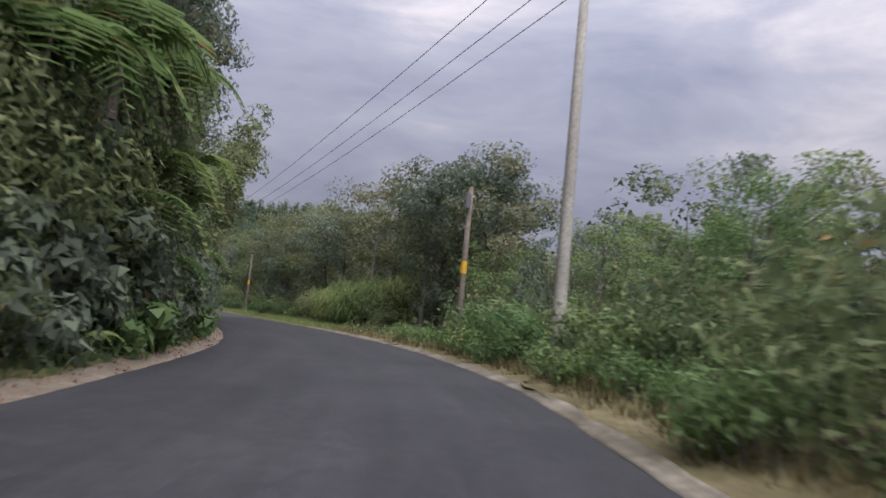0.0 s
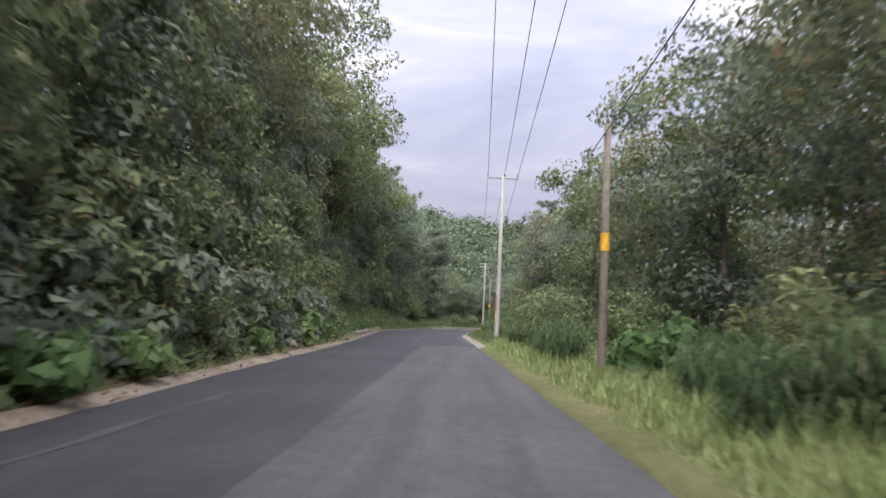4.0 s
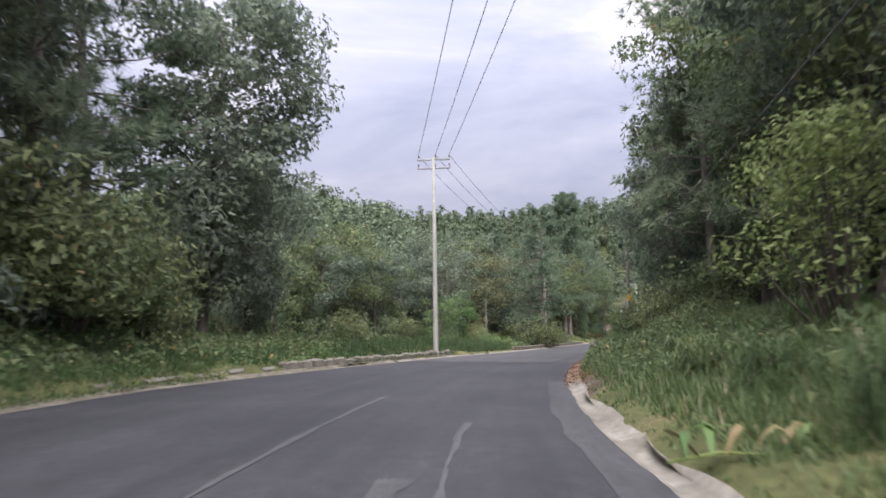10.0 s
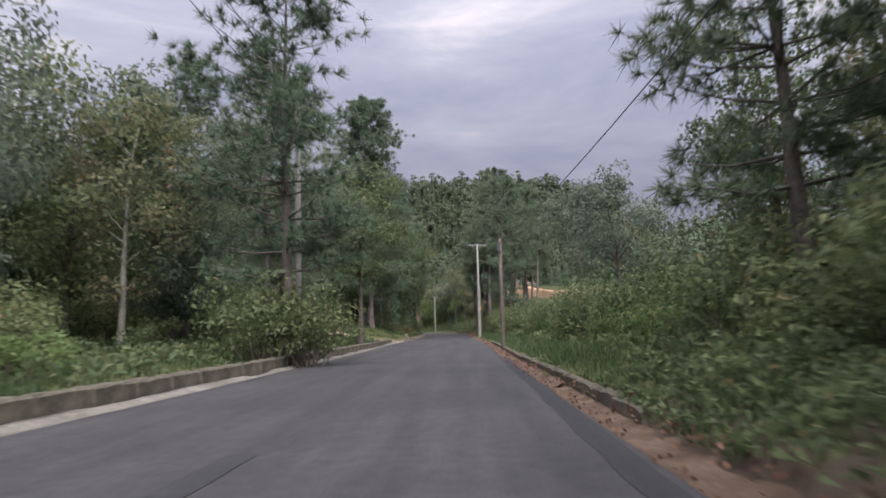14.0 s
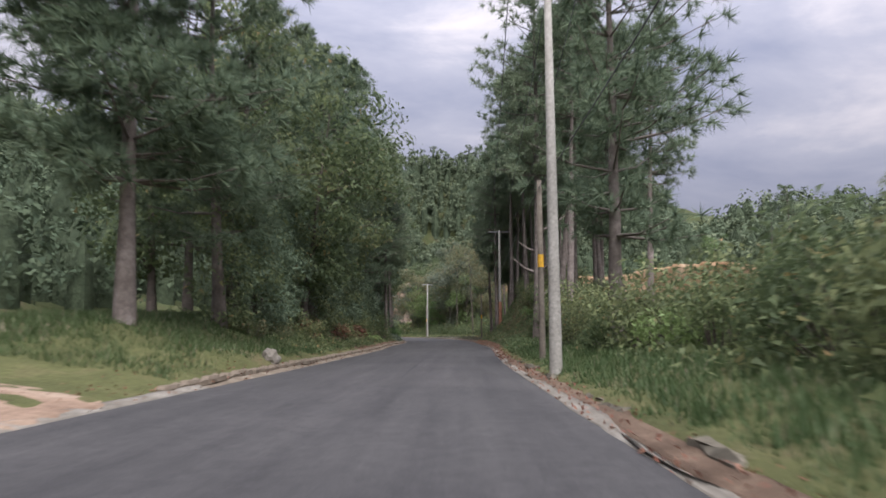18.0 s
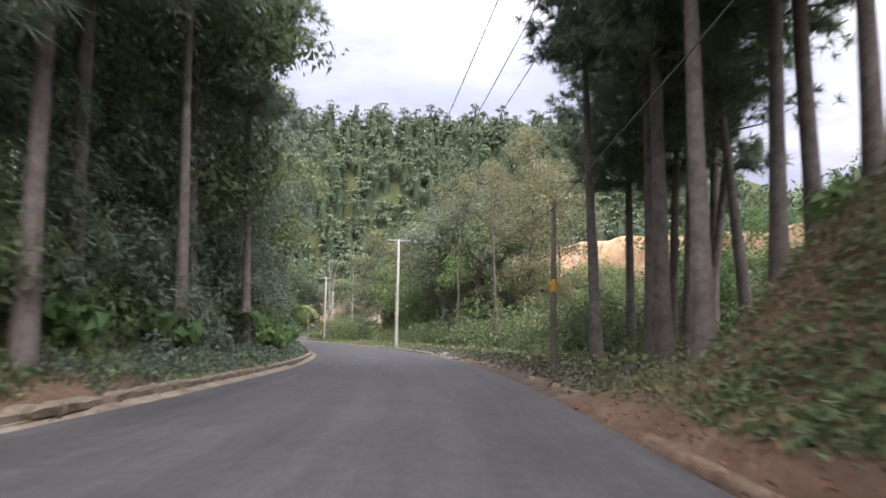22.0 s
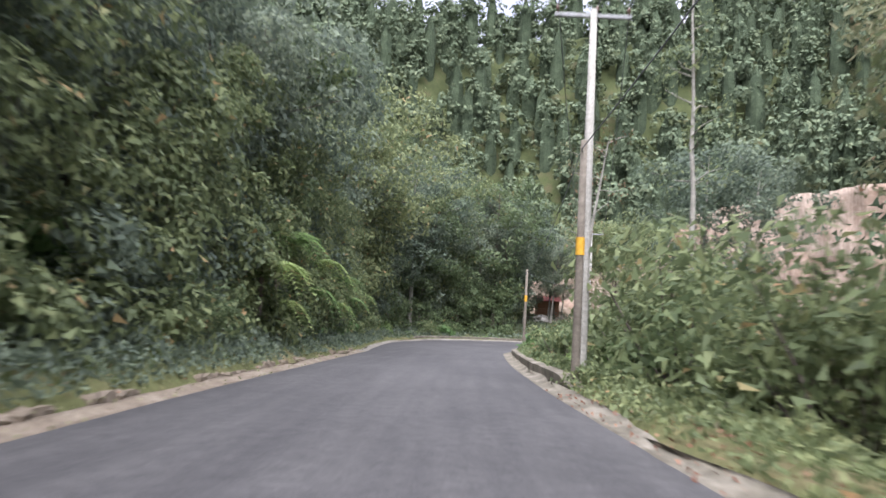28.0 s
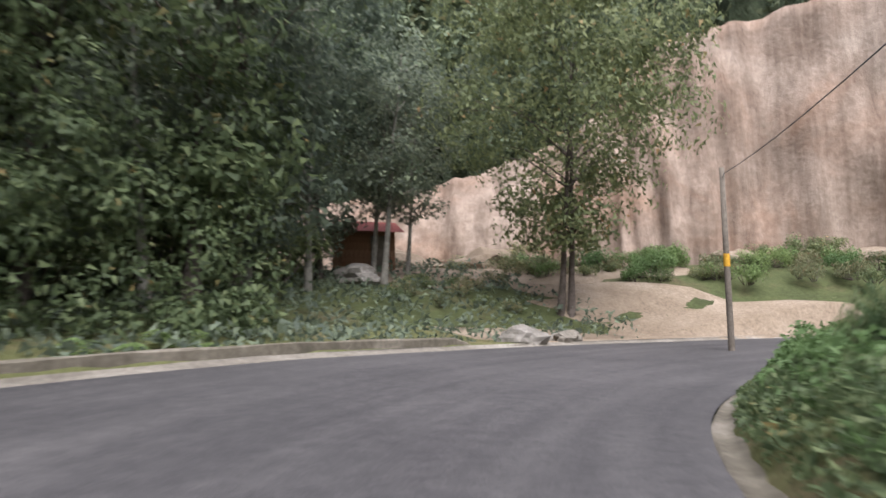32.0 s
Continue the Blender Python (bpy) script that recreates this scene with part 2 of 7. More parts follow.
# Edges of the asphalt and the crossfall: (station, metres).
LEFT_EDGE = [(-4, 4.3), (1, 4.25), (1.8, 4.0), (2.6, 3.9), (3.4, 4.05), (4.6, 4.2), (6, 4.9), (7.1, 5.6), (8.5, 6.1), (9.8, 6.5), (10.4, 7.0), (11.3, 7.6), (11.9, 7.0), (12.5, 6.3),
             (13.8, 5.45), (16.1, 5.2), (18, 5.3), (19.8, 4.95), (21.8, 5.2), (23.6, 4.7), (25.3, 4.3), (28.1, 3.95), (29.5, 4.2), (30.5, 4.7), (30.95, 5.7),
             (31.6, 7.4), (32.2, 8.0), (33, 6.4), (34, 5.0), (37, 4.6)]
RIGHT_EDGE = [(-4, 1.95), (0.5, 1.95), (0.9, 2.15), (2, 1.9), (2.6, 1.7), (3.1, 1.55), (4.5, 1.45), (6, 1.2), (7.1, 1.08), (8, 1.12), (9.6, 1.4), (10.8, 1.46), (12.1, 1.6),
              (13.7, 1.7), (15.9, 1.48), (17.6, 1.7), (19.5, 1.65), (21.5, 2.05), (23.5, 2.2), (25, 2.05), (28.1, 2.02), (30.6, 1.9),
              (31.4, 1.4), (31.9, 1.1), (33, 1.25), (35, 1.6), (37, 1.8)]
CROSSFALL = [(-4, 3.2), (0, 3.2), (2, 2.4), (4, 1.6), (5, 0.8), (6.5, 1.4), (7.5, 0.8), (8.5, -0.2), (11, -0.5), (13, -0.8), (15, 0.2),
             (18, 0), (20, 0.6), (22, 0.5), (24, 1.2), (26, 2.0), (28, 2.0), (30, 1.5), (31, 0.6), (32, -1.5), (33, -4.0), (35, -4.0), (37, -2)]


def tab(table, t):
    a = np.array(table)
    return np.interp(t, a[:, 0], a[:, 1])


def line_at(t):
    """Point and unit direction of the lane line (Catmull-Rom) at stations t."""
    t = np.asarray(t, float)
    u = np.clip(t + 4.0, 0, len(LINE) - 1.001)
    i = np.clip(u.astype(int), 1, len(LINE) - 3)
    f = (u - i)[..., None]
    p0, p1, p2, p3 = LINE[i - 1], LINE[i], LINE[i + 1], LINE[i + 2]
    pos = 0.5 * (2 * p1 + (p2 - p0) * f + (2 * p0 - 5 * p1 + 4 * p2 - p3) * f**2 + (3 * p1 - p0 - 3 * p2 + p3) * f**3)
    d = 0.5 * ((p2 - p0) + 2 * (2 * p0 - 5 * p1 + 4 * p2 - p3) * f + 3 * (3 * p1 - p0 - 3 * p2 + p3) * f**2)
    return pos, d / np.linalg.norm(d, axis=-1, keepdims=True)


def plan(t, d):
    """World x, y at station t and d metres to the right of the lane line."""
    p, w = line_at(t)
    return p + np.stack([w[..., 1], -w[..., 0]], -1) * np.asarray(d, float)[..., None]


STN = np.arange(S0, S1, 0.04)
STN_P, STN_D = line_at(STN)


def locate(x, y):
    """Station and offset of world points."""
    q = np.stack([np.asarray(x, float), np.asarray(y, float)], -1).reshape(-1, 2)
    out_t, out_d = np.zeros(len(q)), np.zeros(len(q))
    for a in range(0, len(q), 4000):
        b = q[a:a + 4000]
        k = ((b[:, None] - STN_P[None]) ** 2).sum(-1).argmin(1)
        off = b - STN_P[k]
        out_t[a:a + 4000] = STN[k]
        side = np.sign(off[:, 0] * STN_D[k, 1] - off[:, 1] * STN_D[k, 0])
        out_d[a:a + 4000] = side * np.hypot(off[:, 0], off[:, 1])
    return out_t, out_d


# Banks beside the road: station, verge width, verge height, bank width, bank height.
BANK_L = [(-4, 0.6, 0.1, 3.5, 4.5), (4, 0.6, 0.1, 3.5, 4.5), (6.5, 1.0, 0.3, 4, 4), (8.5, 1.2, 0.6, 3.4, 4.2), (9.5, 1.0, 0.5, 3.0, 3.8), (10.5, 1.0, 0.5, 3.0, 3.2), (11.3, 1.2, 0.4, 3.5, 2.0),
          (12, 1.6, 0.6, 4, 0.9), (13.2, 1.5, 0.8, 4, 1.0), (13.8, 1.5, 0.3, 6, 0.4), (16, 2.5, 0.35, 6, 0.6), (18.2, 3, 0.35, 6, 0.7), (18.9, 2, 0.2, 6, 0.8), (19.25, 1.2, 0.7, 4, 1.6), (20, 1.0, 0.35, 4, 1.8),
          (22, 0.8, 0.3, 4, 2.0), (23.5, 1.2, 0.4, 4, 2.5), (25.5, 1, 0.3, 4, 3.2), (29, 1, 0.4, 4, 2.5)]
BANK_L2 = [(31, 1, 0.4, 6, 1.5), (32, 1.5, 0.3, 8, 1.0), (33, 1.0, 0.1, 10, 2.2), (37, 1, 0.1, 10, 2.5)]
BANK_R = [(-4, 1.2, 0.1, 5, 0.3), (1, 1.2, 0.1, 4, 0.8), (2.6, 3, 0.1, 5, 0.4), (4, 1.5, 0.1, 4, 0.5), (6.5, 1.5, 0.2, 3, 0.9), (9, 2, 0.3, 3, 0.9),
          (11, 1.5, 0.4, 4, 1.6), (12.5, 1, 0.3, 4, 1.8), (14, 1, 0.3, 4, 1.0), (16, 1.5, 0.3, 4, 0.6), (18.5, 3, 0.5, 5, 0.6), (19.9, 1.8, 0.4, 4, 0.9),
          (20.6, 1.6, 0.4, 4, 1.0), (21.1, 0.9, 0.4, 3.4, 2.2), (21.5, 0.8, 0.4, 3.4, 3.2), (22, 0.7, 0.4, 3.2, 4.2)]
BANK_R2 = [(22.7, 1.0, 0.4, 3.4, 3.4), (23.3, 3, 0.3, 5, 0.4), (24.5, 2, 0.2, 4, -0.4), (27, 1, 0.1, 4, -0.8), (28.5, 0.8, 0.1, 4, -0.8), (29.2, 0.9, 0.05, 4, -0.2),
           (30.5, 0.95, 0.05, 4, 0.2), (31.2, 1.0, 0.1, 4, 0.5), (31.6, 1.0, 0.25, 4, 0.7), (32.0, 1.1, 0.6, 4, 0.8), (33, 1, 0.6, 5, 0.6), (37, 1, 0.4, 5, 0.6)]
# Cut faces: foot lines in plan, with foot and top heights.
CUT_A = [(-46.0, 238.0, 2.0, 2.4), (-44.5, 250.0, 2.4, 4.2), (-43.0, 266.0, 3.0, 5.8), (-41.0, 289.0, 4.0, 7.6), (-40.5, 309.0, 5.0, 8.6), (-42.0, 329.0, 5.5, 9.4), (-49.0, 350.0, 6.5, 12.0), (-58.8, 362.0, 7.0, 12.0), (-66.8, 376.4, 7, 10)]
CUT_B = [(-37.3, 428.2, 3.6, 17), (-49.3, 435.2, 3.8, 20), (-61.3, 441.2, 3.8, 20), (-73.3, 445.2, 3.8, 19.5), (-82.3, 447.2, 3.8, 18.5), (-87.3, 447.2, 3.8, 17), (-90.3, 447.2, 3.8, 13.5), (-94.3, 447.7, 3.8, 11), (-101.3, 448.2, 3.8, 9), (-109.3, 449.2, 3.6, 8), (-121.3, 450.2, 3.0, 6.5)]


def lump(x, y, s, seed=0.0):
    """Cheap smooth noise in -1..1 for arrays."""
    x, y = x / s + seed, y / s - seed * 1.7
    return (np.sin(x * 1.7 + 1.3 * np.sin(y * 1.1)) * np.cos(y * 1.9 + 1.1 * np.sin(x * 0.9 + 2)) + 0.5 * np.sin(3.9 * x + 1.7 * y) * np.cos(3.3 * y - 1.1 * x)) / 1.5


def smooth(a, b, v):
    u = np.clip((v - a) / (b - a), 0, 1)
    return u * u * (3 - 2 * u)


def cut_side(cut, x, y):
    """Signed distance behind a cut face's foot line (away from the road), top height there, and whether within its length."""
    c = np.array(cut, float)
    best = np.full(x.shape, 1e9)
    sgn, foot, top, inside = np.zeros_like(x), np.zeros_like(x), np.zeros_like(x), np.zeros_like(x)
    for k, (a, b) in enumerate(zip(c[:-1], c[1:])):
        ab = b[:2] - a[:2]
        u = ((x - a[0]) * ab[0] + (y - a[1]) * ab[1]) / (ab @ ab)
        uc = np.clip(u, 0, 1)
        dx, dy = x - (a[0] + uc * ab[0]), y - (a[1] + uc * ab[1])
        dist = np.hypot(dx, dy)
        m = dist < best
        best = np.where(m, dist, best)
        sgn = np.where(m, np.sign(ab[1] * dx - ab[0] * dy), sgn)
        foot = np.where(m, a[2] + uc * (b[2] - a[2]), foot)
        top = np.where(m, a[3] + uc * (b[3] - a[3]), top)
        over = np.where(((k == 0) & (u < 0)) | ((k == len(c) - 2) & (u > 1)), np.abs(u - uc) * np.hypot(*ab), 0.0)
        inside = np.where(m, smooth(0, 1, 1 - over / 34), inside)
    return best * sgn, foot, top, inside


HILLS = [(-195, 300, 36, 70), (-172, 430, 38, 62), (-118, 506, 38, 50), (-30, 504, 46, 50), (60, 424, 24, 60), (150, 124, 20, 70), (-120, 64, 20, 50), (60, 254, 10, 45)]


def profile(t, d):
    """Height of the ground near the road."""
    fall = np.tan(np.radians(tab(CROSSFALL, t)))
    le, re = -tab(LEFT_EDGE, t), tab(RIGHT_EDGE, t)
    z_edge = np.where(d < 0, np.maximum(d, le), np.minimum(d, re)) * fall
    out = np.where(d < 0, le - d, d - re)
    rows_l, rows_r = np.array(BANK_L + BANK_L2), np.array(BANK_R + BANK_R2)
    v, hv, w, hb = (np.where(d < 0, np.interp(t, rows_l[:, 0], rows_l[:, k]), np.interp(t, rows_r[:, 0], rows_r[:, k])) for k in (1, 2, 3, 4))
    z = np.where(out <= v, hv * np.clip(out / v, 0, 1), hv + (hb - hv) * smooth(0, 1, (out - v) / w) )
    return z_edge * (1 - 0.6 * smooth(0, 12, out)) + z, out, hb


def ground_z(x, y, sheet=False, known=None):
    x, y = np.asarray(x, float), np.asarray(y, float)
    shape = x.shape
    x, y = x.ravel(), y.ravel()
    t, d = locate(x, y) if known is None else known
    z, out, hb = profile(t, d)
    hill = np.zeros_like(x)
    for cx, cy, amp, sig in HILLS:
        hill += amp * np.exp(-((x - cx) ** 2 + (y - cy) ** 2) / (2 * sig**2))
    hill += 18 * smooth(250, 700, np.hypot(x + 60, y - 200)) * (1 + lump(x, y, 160))
    hill *= smooth(9, 75, out)
    z = z + hill + (0.05 + 0.5 * smooth(3, 25, out)) * lump(x, y, 3.1) * smooth(0.2, 3, out) + 0.5 * smooth(4, 20, out) * lump(x, y, 9.0, 2.0)
    for cut, reach in ((CUT_A, 10), (CUT_B, 17)):
        s, foot, top, inside = cut_side(cut, x, y)
        behind = np.where(z > top, top + (z - top) * smooth(3, 50, s), top)
        lead = smooth(-reach, -2, s) * (smooth(4.5, 9, out) if cut is CUT_A else 1.0)
        ramp = z * (1 - lead) + foot * lead
        z = np.where((inside > 0) & (s > -reach) & (s < 60), z * (1 - inside) + np.where(s >= 3.7, behind, np.where(out > 1.0, ramp, z)) * inside, z)
    if sheet:
        z = z - np.where(out <= 0, 0.45, 0.45 * (1 - smooth(2.6, 4.4, out)) + 0.02)
    return z.reshape(shape)


def gz(x, y):
    return float(ground_z(np.array([x]), np.array([y]))[0])


# ---------------------------------------------------------------- mesh helpers
def mesh_from(name, verts, faces, material=None, smooth_shade=False):
    """A mesh from numpy arrays: verts (n, 3), faces (m, 3) or (m, 4)."""
    me = bpy.data.meshes.new(name)
    verts, faces = np.asarray(verts, np.float32), np.asarray(faces, np.int32)
    n, k = faces.shape
    me.vertices.add(len(verts))
    me.vertices.foreach_set("co", verts.ravel())
    me.loops.add(n * k)
    me.loops.foreach_set("vertex_index", faces.ravel())
    me.polygons.add(n)
    me.polygons.foreach_set("loop_start", np.arange(0, n * k, k, dtype=np.int32))
    me.polygons.foreach_set("use_smooth", np.full(n, smooth_shade))
    me.update(calc_edges=True)
    if material:
        me.materials.append(material)
    return me


def grid_faces(rows, cols):
    i = np.arange((rows - 1) * cols).reshape(rows - 1, cols)[:, :-1].ravel()
    return np.stack([i, i + 1, i + cols + 1, i + cols], 1)


def empty(name, m=None):
    ob = new(name)
    ob.empty_display_size = 0.2
    if m is not None:
        ob.matrix_basis = m
    return ob


def part(name, data, material, parent, label="", m=None):
    """One mesh (a bmesh or mesh data) as an object under a thing or part."""
    if isinstance(data, bmesh.types.BMesh):
        me = bpy.data.meshes.new(name)
        data.to_mesh(me)
        data.free()
        me.materials.append(material)
    else:
        me = data
    ob = new(name, me)
    ob.parent = parent
    if m is not None:
        ob.matrix_basis = m
    if label:
        ob["label"] = label
    return ob


def tube_arrays(points, radii, sides=7):
    """Verts and quads of a tube along points."""
    pts, rad = np.asarray(points, float), np.asarray(radii, float)
    tang = np.gradient(pts, axis=0)
    tang /= np.linalg.norm(tang, axis=1, keepdims=True) + 1e-9
    ref = np.where(np.abs(tang[:, 2:3]) > 0.9, np.array([[1.0, 0, 0]]), np.array([[0, 0, 1.0]]))
    u = np.cross(tang, ref)
    u /= np.linalg.norm(u, axis=1, keepdims=True) + 1e-9
    v = np.cross(tang, u)
    ang = np.linspace(0, 2 * math.pi, sides, endpoint=False)
    ring = np.cos(ang)[None, :, None] * u[:, None] + np.sin(ang)[None, :, None] * v[:, None]
    verts = (pts[:, None] + ring * rad[:, None, None]).reshape(-1, 3)
    n = len(pts)
    a = np.arange((n - 1) * sides).reshape(n - 1, sides)
    b = np.roll(a, -1, axis=1)
    faces = np.stack([a, b, b + sides, a + sides], -1).reshape(-1, 4)
    return verts, faces


def join_arrays(pieces):
    vs, fs, off = [], [], 0
    for v, f in pieces:
        vs.append(v)
        fs.append(f + off)
        off += len(v)
    return np.concatenate(vs), np.concatenate(fs)


def leaf_arrays(centers, size, rng, aspect=0.5, droop=0.3, out_dir=None, face=None):
    """Pointed leaves, one triangle each, at the centres; size may vary by leaf. face: the way their upper sides turn."""
    n = len(centers)
    size = np.broadcast_to(np.asarray(size, float), (n,))[:, None] * rng.uniform(0.65, 1.3, (n, 1))
    ax = rng.normal(size=(n, 3))
    if out_dir is not None:
        ax = ax * 0.6 + out_dir
    ax[:, 2] -= droop
    nr = rng.normal(size=(n, 3)) * 0.7 + np.array([0, 0, 0.9])
    if face is not None:
        nr = face * 1.1 + rng.normal(size=(n, 3)) * 0.42 + np.array([0, 0, 0.3])
        nr /= np.linalg.norm(nr, axis=1, keepdims=True)
        ax -= nr * (ax * nr).sum(1, keepdims=True) * 0.85
    ax /= np.linalg.norm(ax, axis=1, keepdims=True)
    sd = np.cross(ax, nr)
    sd /= np.linalg.norm(sd, axis=1, keepdims=True) + 1e-9
    up = np.cross(sd, ax)
    v = np.stack([centers - ax * size * 0.42 - sd * size * aspect * 0.42, centers - ax * size * 0.30 + sd * size * aspect * 0.5 + up * size * 0.1,
                  centers + ax * size * 0.62 - up * size * 0.05], 1).reshape(-1, 3)
    return v, np.arange(3 * n).reshape(n, 3)


def ball_points(rng, n, r):
    """Points in a flattened shell, denser outside."""
    d = rng.normal(size=(n, 3))
    d /= np.linalg.norm(d, axis=1, keepdims=True)
    return d * (r * rng.uniform(0.25, 1.0, (n, 1)) ** 0.45), d



# ---------------------------------------------------------------- the large structure
def asphalt(name, c0, c1, seed):
    """Rolled asphalt: blotches, streaks that follow the lanes, mottling and coarse grain."""
    m, n, l, b = mat(name, 0.82, 0, 0.35)
    v = coords(n, l)
    a, _ = noise_ramp(n, l, v, 0.3, [(0.3, c0), (0.7, c1)], 7, 0.6, 0.4)
    along, _ = noise_ramp(n, l, coords(n, l, (1.1, 0.05, 1), "UV"), 1.3 + seed, [(0.3, (0.76, 0.76, 0.77)), (0.7, (1.27, 1.26, 1.24))], 6, 0.62)
    spots, _ = noise_ramp(n, l, v, 4.5, [(0.3, (0.74, 0.74, 0.74)), (0.7, (1.28, 1.27, 1.25))], 6, 0.72)
    g, h = noise_ramp(n, l, v, 34, [(0.3, (0.6, 0.6, 0.6)), (0.72, (1.45, 1.44, 1.42))], 4, 0.75)
    x = mixc(n, l, 1.0, a, along, "MULTIPLY")
    x = mixc(n, l, 1.0, x, spots, "MULTIPLY")
    l.new(mixc(n, l, 1.0, x, g, "MULTIPLY"), b.inputs["Base Color"])
    bump(n, l, b, h, 0.45, 0.01)
    return m


M_ROAD_DK = asphalt("dark_asphalt", (0.020, 0.020, 0.0235), (0.033, 0.033, 0.0365), 0.0)
M_ROAD_LT = asphalt("worn_asphalt", (0.038, 0.037, 0.0375), (0.055, 0.053, 0.053), 0.3)
M_ROAD_END = asphalt("bend_asphalt", (0.039, 0.0375, 0.038), (0.057, 0.0545, 0.0545), 0.6)
M_PATCH = asphalt("patch_asphalt", (0.036, 0.036, 0.0385), (0.051, 0.050, 0.0525), 0.9)
M_SEAM = asphalt("pale_seam", (0.046, 0.046, 0.048), (0.064, 0.063, 0.065), 0.2)
M_TAR = asphalt("tar", (0.024, 0.024, 0.026), (0.034, 0.034, 0.036), 0.5)
M_CONC = earthy("weathered_concrete", (0.13, 0.115, 0.092), (0.19, 0.171, 0.14), (0.255, 0.235, 0.20), 0.8, 9.0, rough=0.9, bstr=0.4, bdist=0.015, spec=0.25)
M_CONC_DK = earthy("mossy_concrete", (0.085, 0.076, 0.056), (0.145, 0.128, 0.098), (0.23, 0.205, 0.165), 0.9, 7.0, bstr=0.5, bdist=0.02)
M_POLE = earthy("pole_concrete", (0.25, 0.235, 0.205), (0.31, 0.295, 0.26), (0.37, 0.35, 0.315), 0.7, 14.0, rough=0.85, bstr=0.2, bdist=0.006)
M_WOOD = earthy("treated_wood", (0.10, 0.085, 0.070), (0.145, 0.125, 0.10), (0.19, 0.165, 0.135), 1.0, 10.0, bstr=0.5, bdist=0.01)
M_YELLOW = earthy("yellow_band", (0.46, 0.25, 0.03), (0.56, 0.31, 0.035), (0.64, 0.38, 0.05), 2.0, 9.0, rough=0.6, bstr=0.1)
M_STEEL = earthy("galvanised_steel", (0.22, 0.22, 0.22), (0.30, 0.30, 0.30), (0.38, 0.38, 0.37), 2.0, 20.0, rough=0.5, bstr=0.1)
M_WIRE, _n, _l, _b = mat("cable", 0.6)
_b.inputs["Base Color"].default_value = (0.10, 0.10, 0.11, 1)
M_CERAM, _n, _l, _b = mat("insulator", 0.25, 0, 0.5)
_b.inputs["Base Color"].default_value = (0.16, 0.10, 0.08, 1)


def strip(name, t0, t1, cols, material, lift=0.0, step=0.05, wobble=0.0, seed=1):
    """A ribbon along the road between two stations; cols: functions or numbers giving offsets."""
    ts = np.linspace(t0, t1, max(3, int((t1 - t0) / step) + 1))
    rng = np.random.default_rng(seed)
    ring, uvs = [], []
    for k, c in enumerate(cols):
        d = c(ts) if callable(c) else np.full(len(ts), float(c))
        if wobble and k in (0, len(cols) - 1):
            w = rng.normal(size=len(ts)) * wobble
            d = d + (np.convolve(w, np.ones(5) / 5, "same") if len(ts) > 5 else w)
        xy = plan(ts, d)
        z = d * np.tan(np.radians(tab(CROSSFALL, ts))) + lift
        ring.append(np.c_[xy, z])
        uvs.append(np.c_[d, ts * 13.5])
    v = np.stack(ring, 1).reshape(-1, 3)
    faces = grid_faces(len(ts), len(cols))
    me = mesh_from(name, v, faces, material, True)
    me.uv_layers.new(name="lanes").data.foreach_set("uv", np.stack(uvs, 1).reshape(-1, 2)[faces.ravel()].astype(np.float32).ravel())
    return me


def left_edge(ts):
    return -tab(LEFT_EDGE, ts)


def right_edge(ts):
    return tab(RIGHT_EDGE, ts)


def lane_cols():
    return [left_edge] + [(lambda ts, k=k: left_edge(ts) * (1 - k) + right_edge(ts) * k) for k in (0.15, 0.3, 0.45, 0.6, 0.75, 0.9)] + [right_edge]


for nm, a, b, mm, lab in (("road", S0, 12.62, M_ROAD_DK, "dark grey asphalt country road without markings"),
                          ("road", 12.62, 26.0, M_ROAD_LT, "worn mid-grey asphalt road surface with faint tracks"),
                          ("road", 26.0, S1, M_ROAD_END, "smooth grey asphalt road running into a bend")):
    tagged(new(nm, strip(nm, a, b, lane_cols(), mm)), lab, "road", kind="structure")

# Ground: one sheet out to the horizon, fine round the road.
def spread(a, b, step, far):
    fine = np.arange(a, b + step / 2, step)
    g = step * np.cumsum(1.28 ** np.arange(1, 60))
    g = g[g < far]
    return np.concatenate([(a - g)[::-1], fine, b + g])


GX, GY = spread(-200, 40, 1.5, 3200), spread(-60, 575, 1.5, 3200)
mx, my = np.meshgrid(GX, GY)
gv = np.stack([mx, my, ground_z(mx, my, True)], -1).reshape(-1, 3)
ground = new("ground", mesh_from("ground", gv, grid_faces(len(GY), len(GX)), M_GROUND, True))
tagged(ground, "leaf-littered green and brown forest ground beside the road", "ground", kind="structure")


# Widths of the cast edges beside the asphalt, by station, under which the verge lies deeper.
EDGE_L = [(-4, 0.5), (3.6, 0.5), (3.8, 0.32), (6.3, 0.32), (6.31, 0.4), (7.09, 0.4), (7.1, 0.68), (8.05, 0.68), (8.06, 0.4), (11.0, 0.4), (11.89, 0.4), (11.9, 0.74), (13.35, 0.74), (13.36, 0.26), (14.6, 0.26), (14.61, 0.62), (18.25, 0.62), (18.26, 0.26), (19, 0.26), (19.01, 0.4), (30.4, 0.4), (34.5, 0.35), (34.6, 0), (37, 0)]
EDGE_R = [(-4, 0.24), (3.2, 0.24), (3.21, 0), (6.2, 0), (6.21, 0.37), (11.6, 0.37), (11.61, 0.75), (15, 0.75), (15.01, 0.36), (17.6, 0.36), (17.61, 0.36), (22.6, 0.36), (22.61, 0), (24.2, 0), (24.21, 0.32), (28.9, 0.32), (28.91, 0.42), (33.5, 0.42), (33.6, 0), (37, 0)]


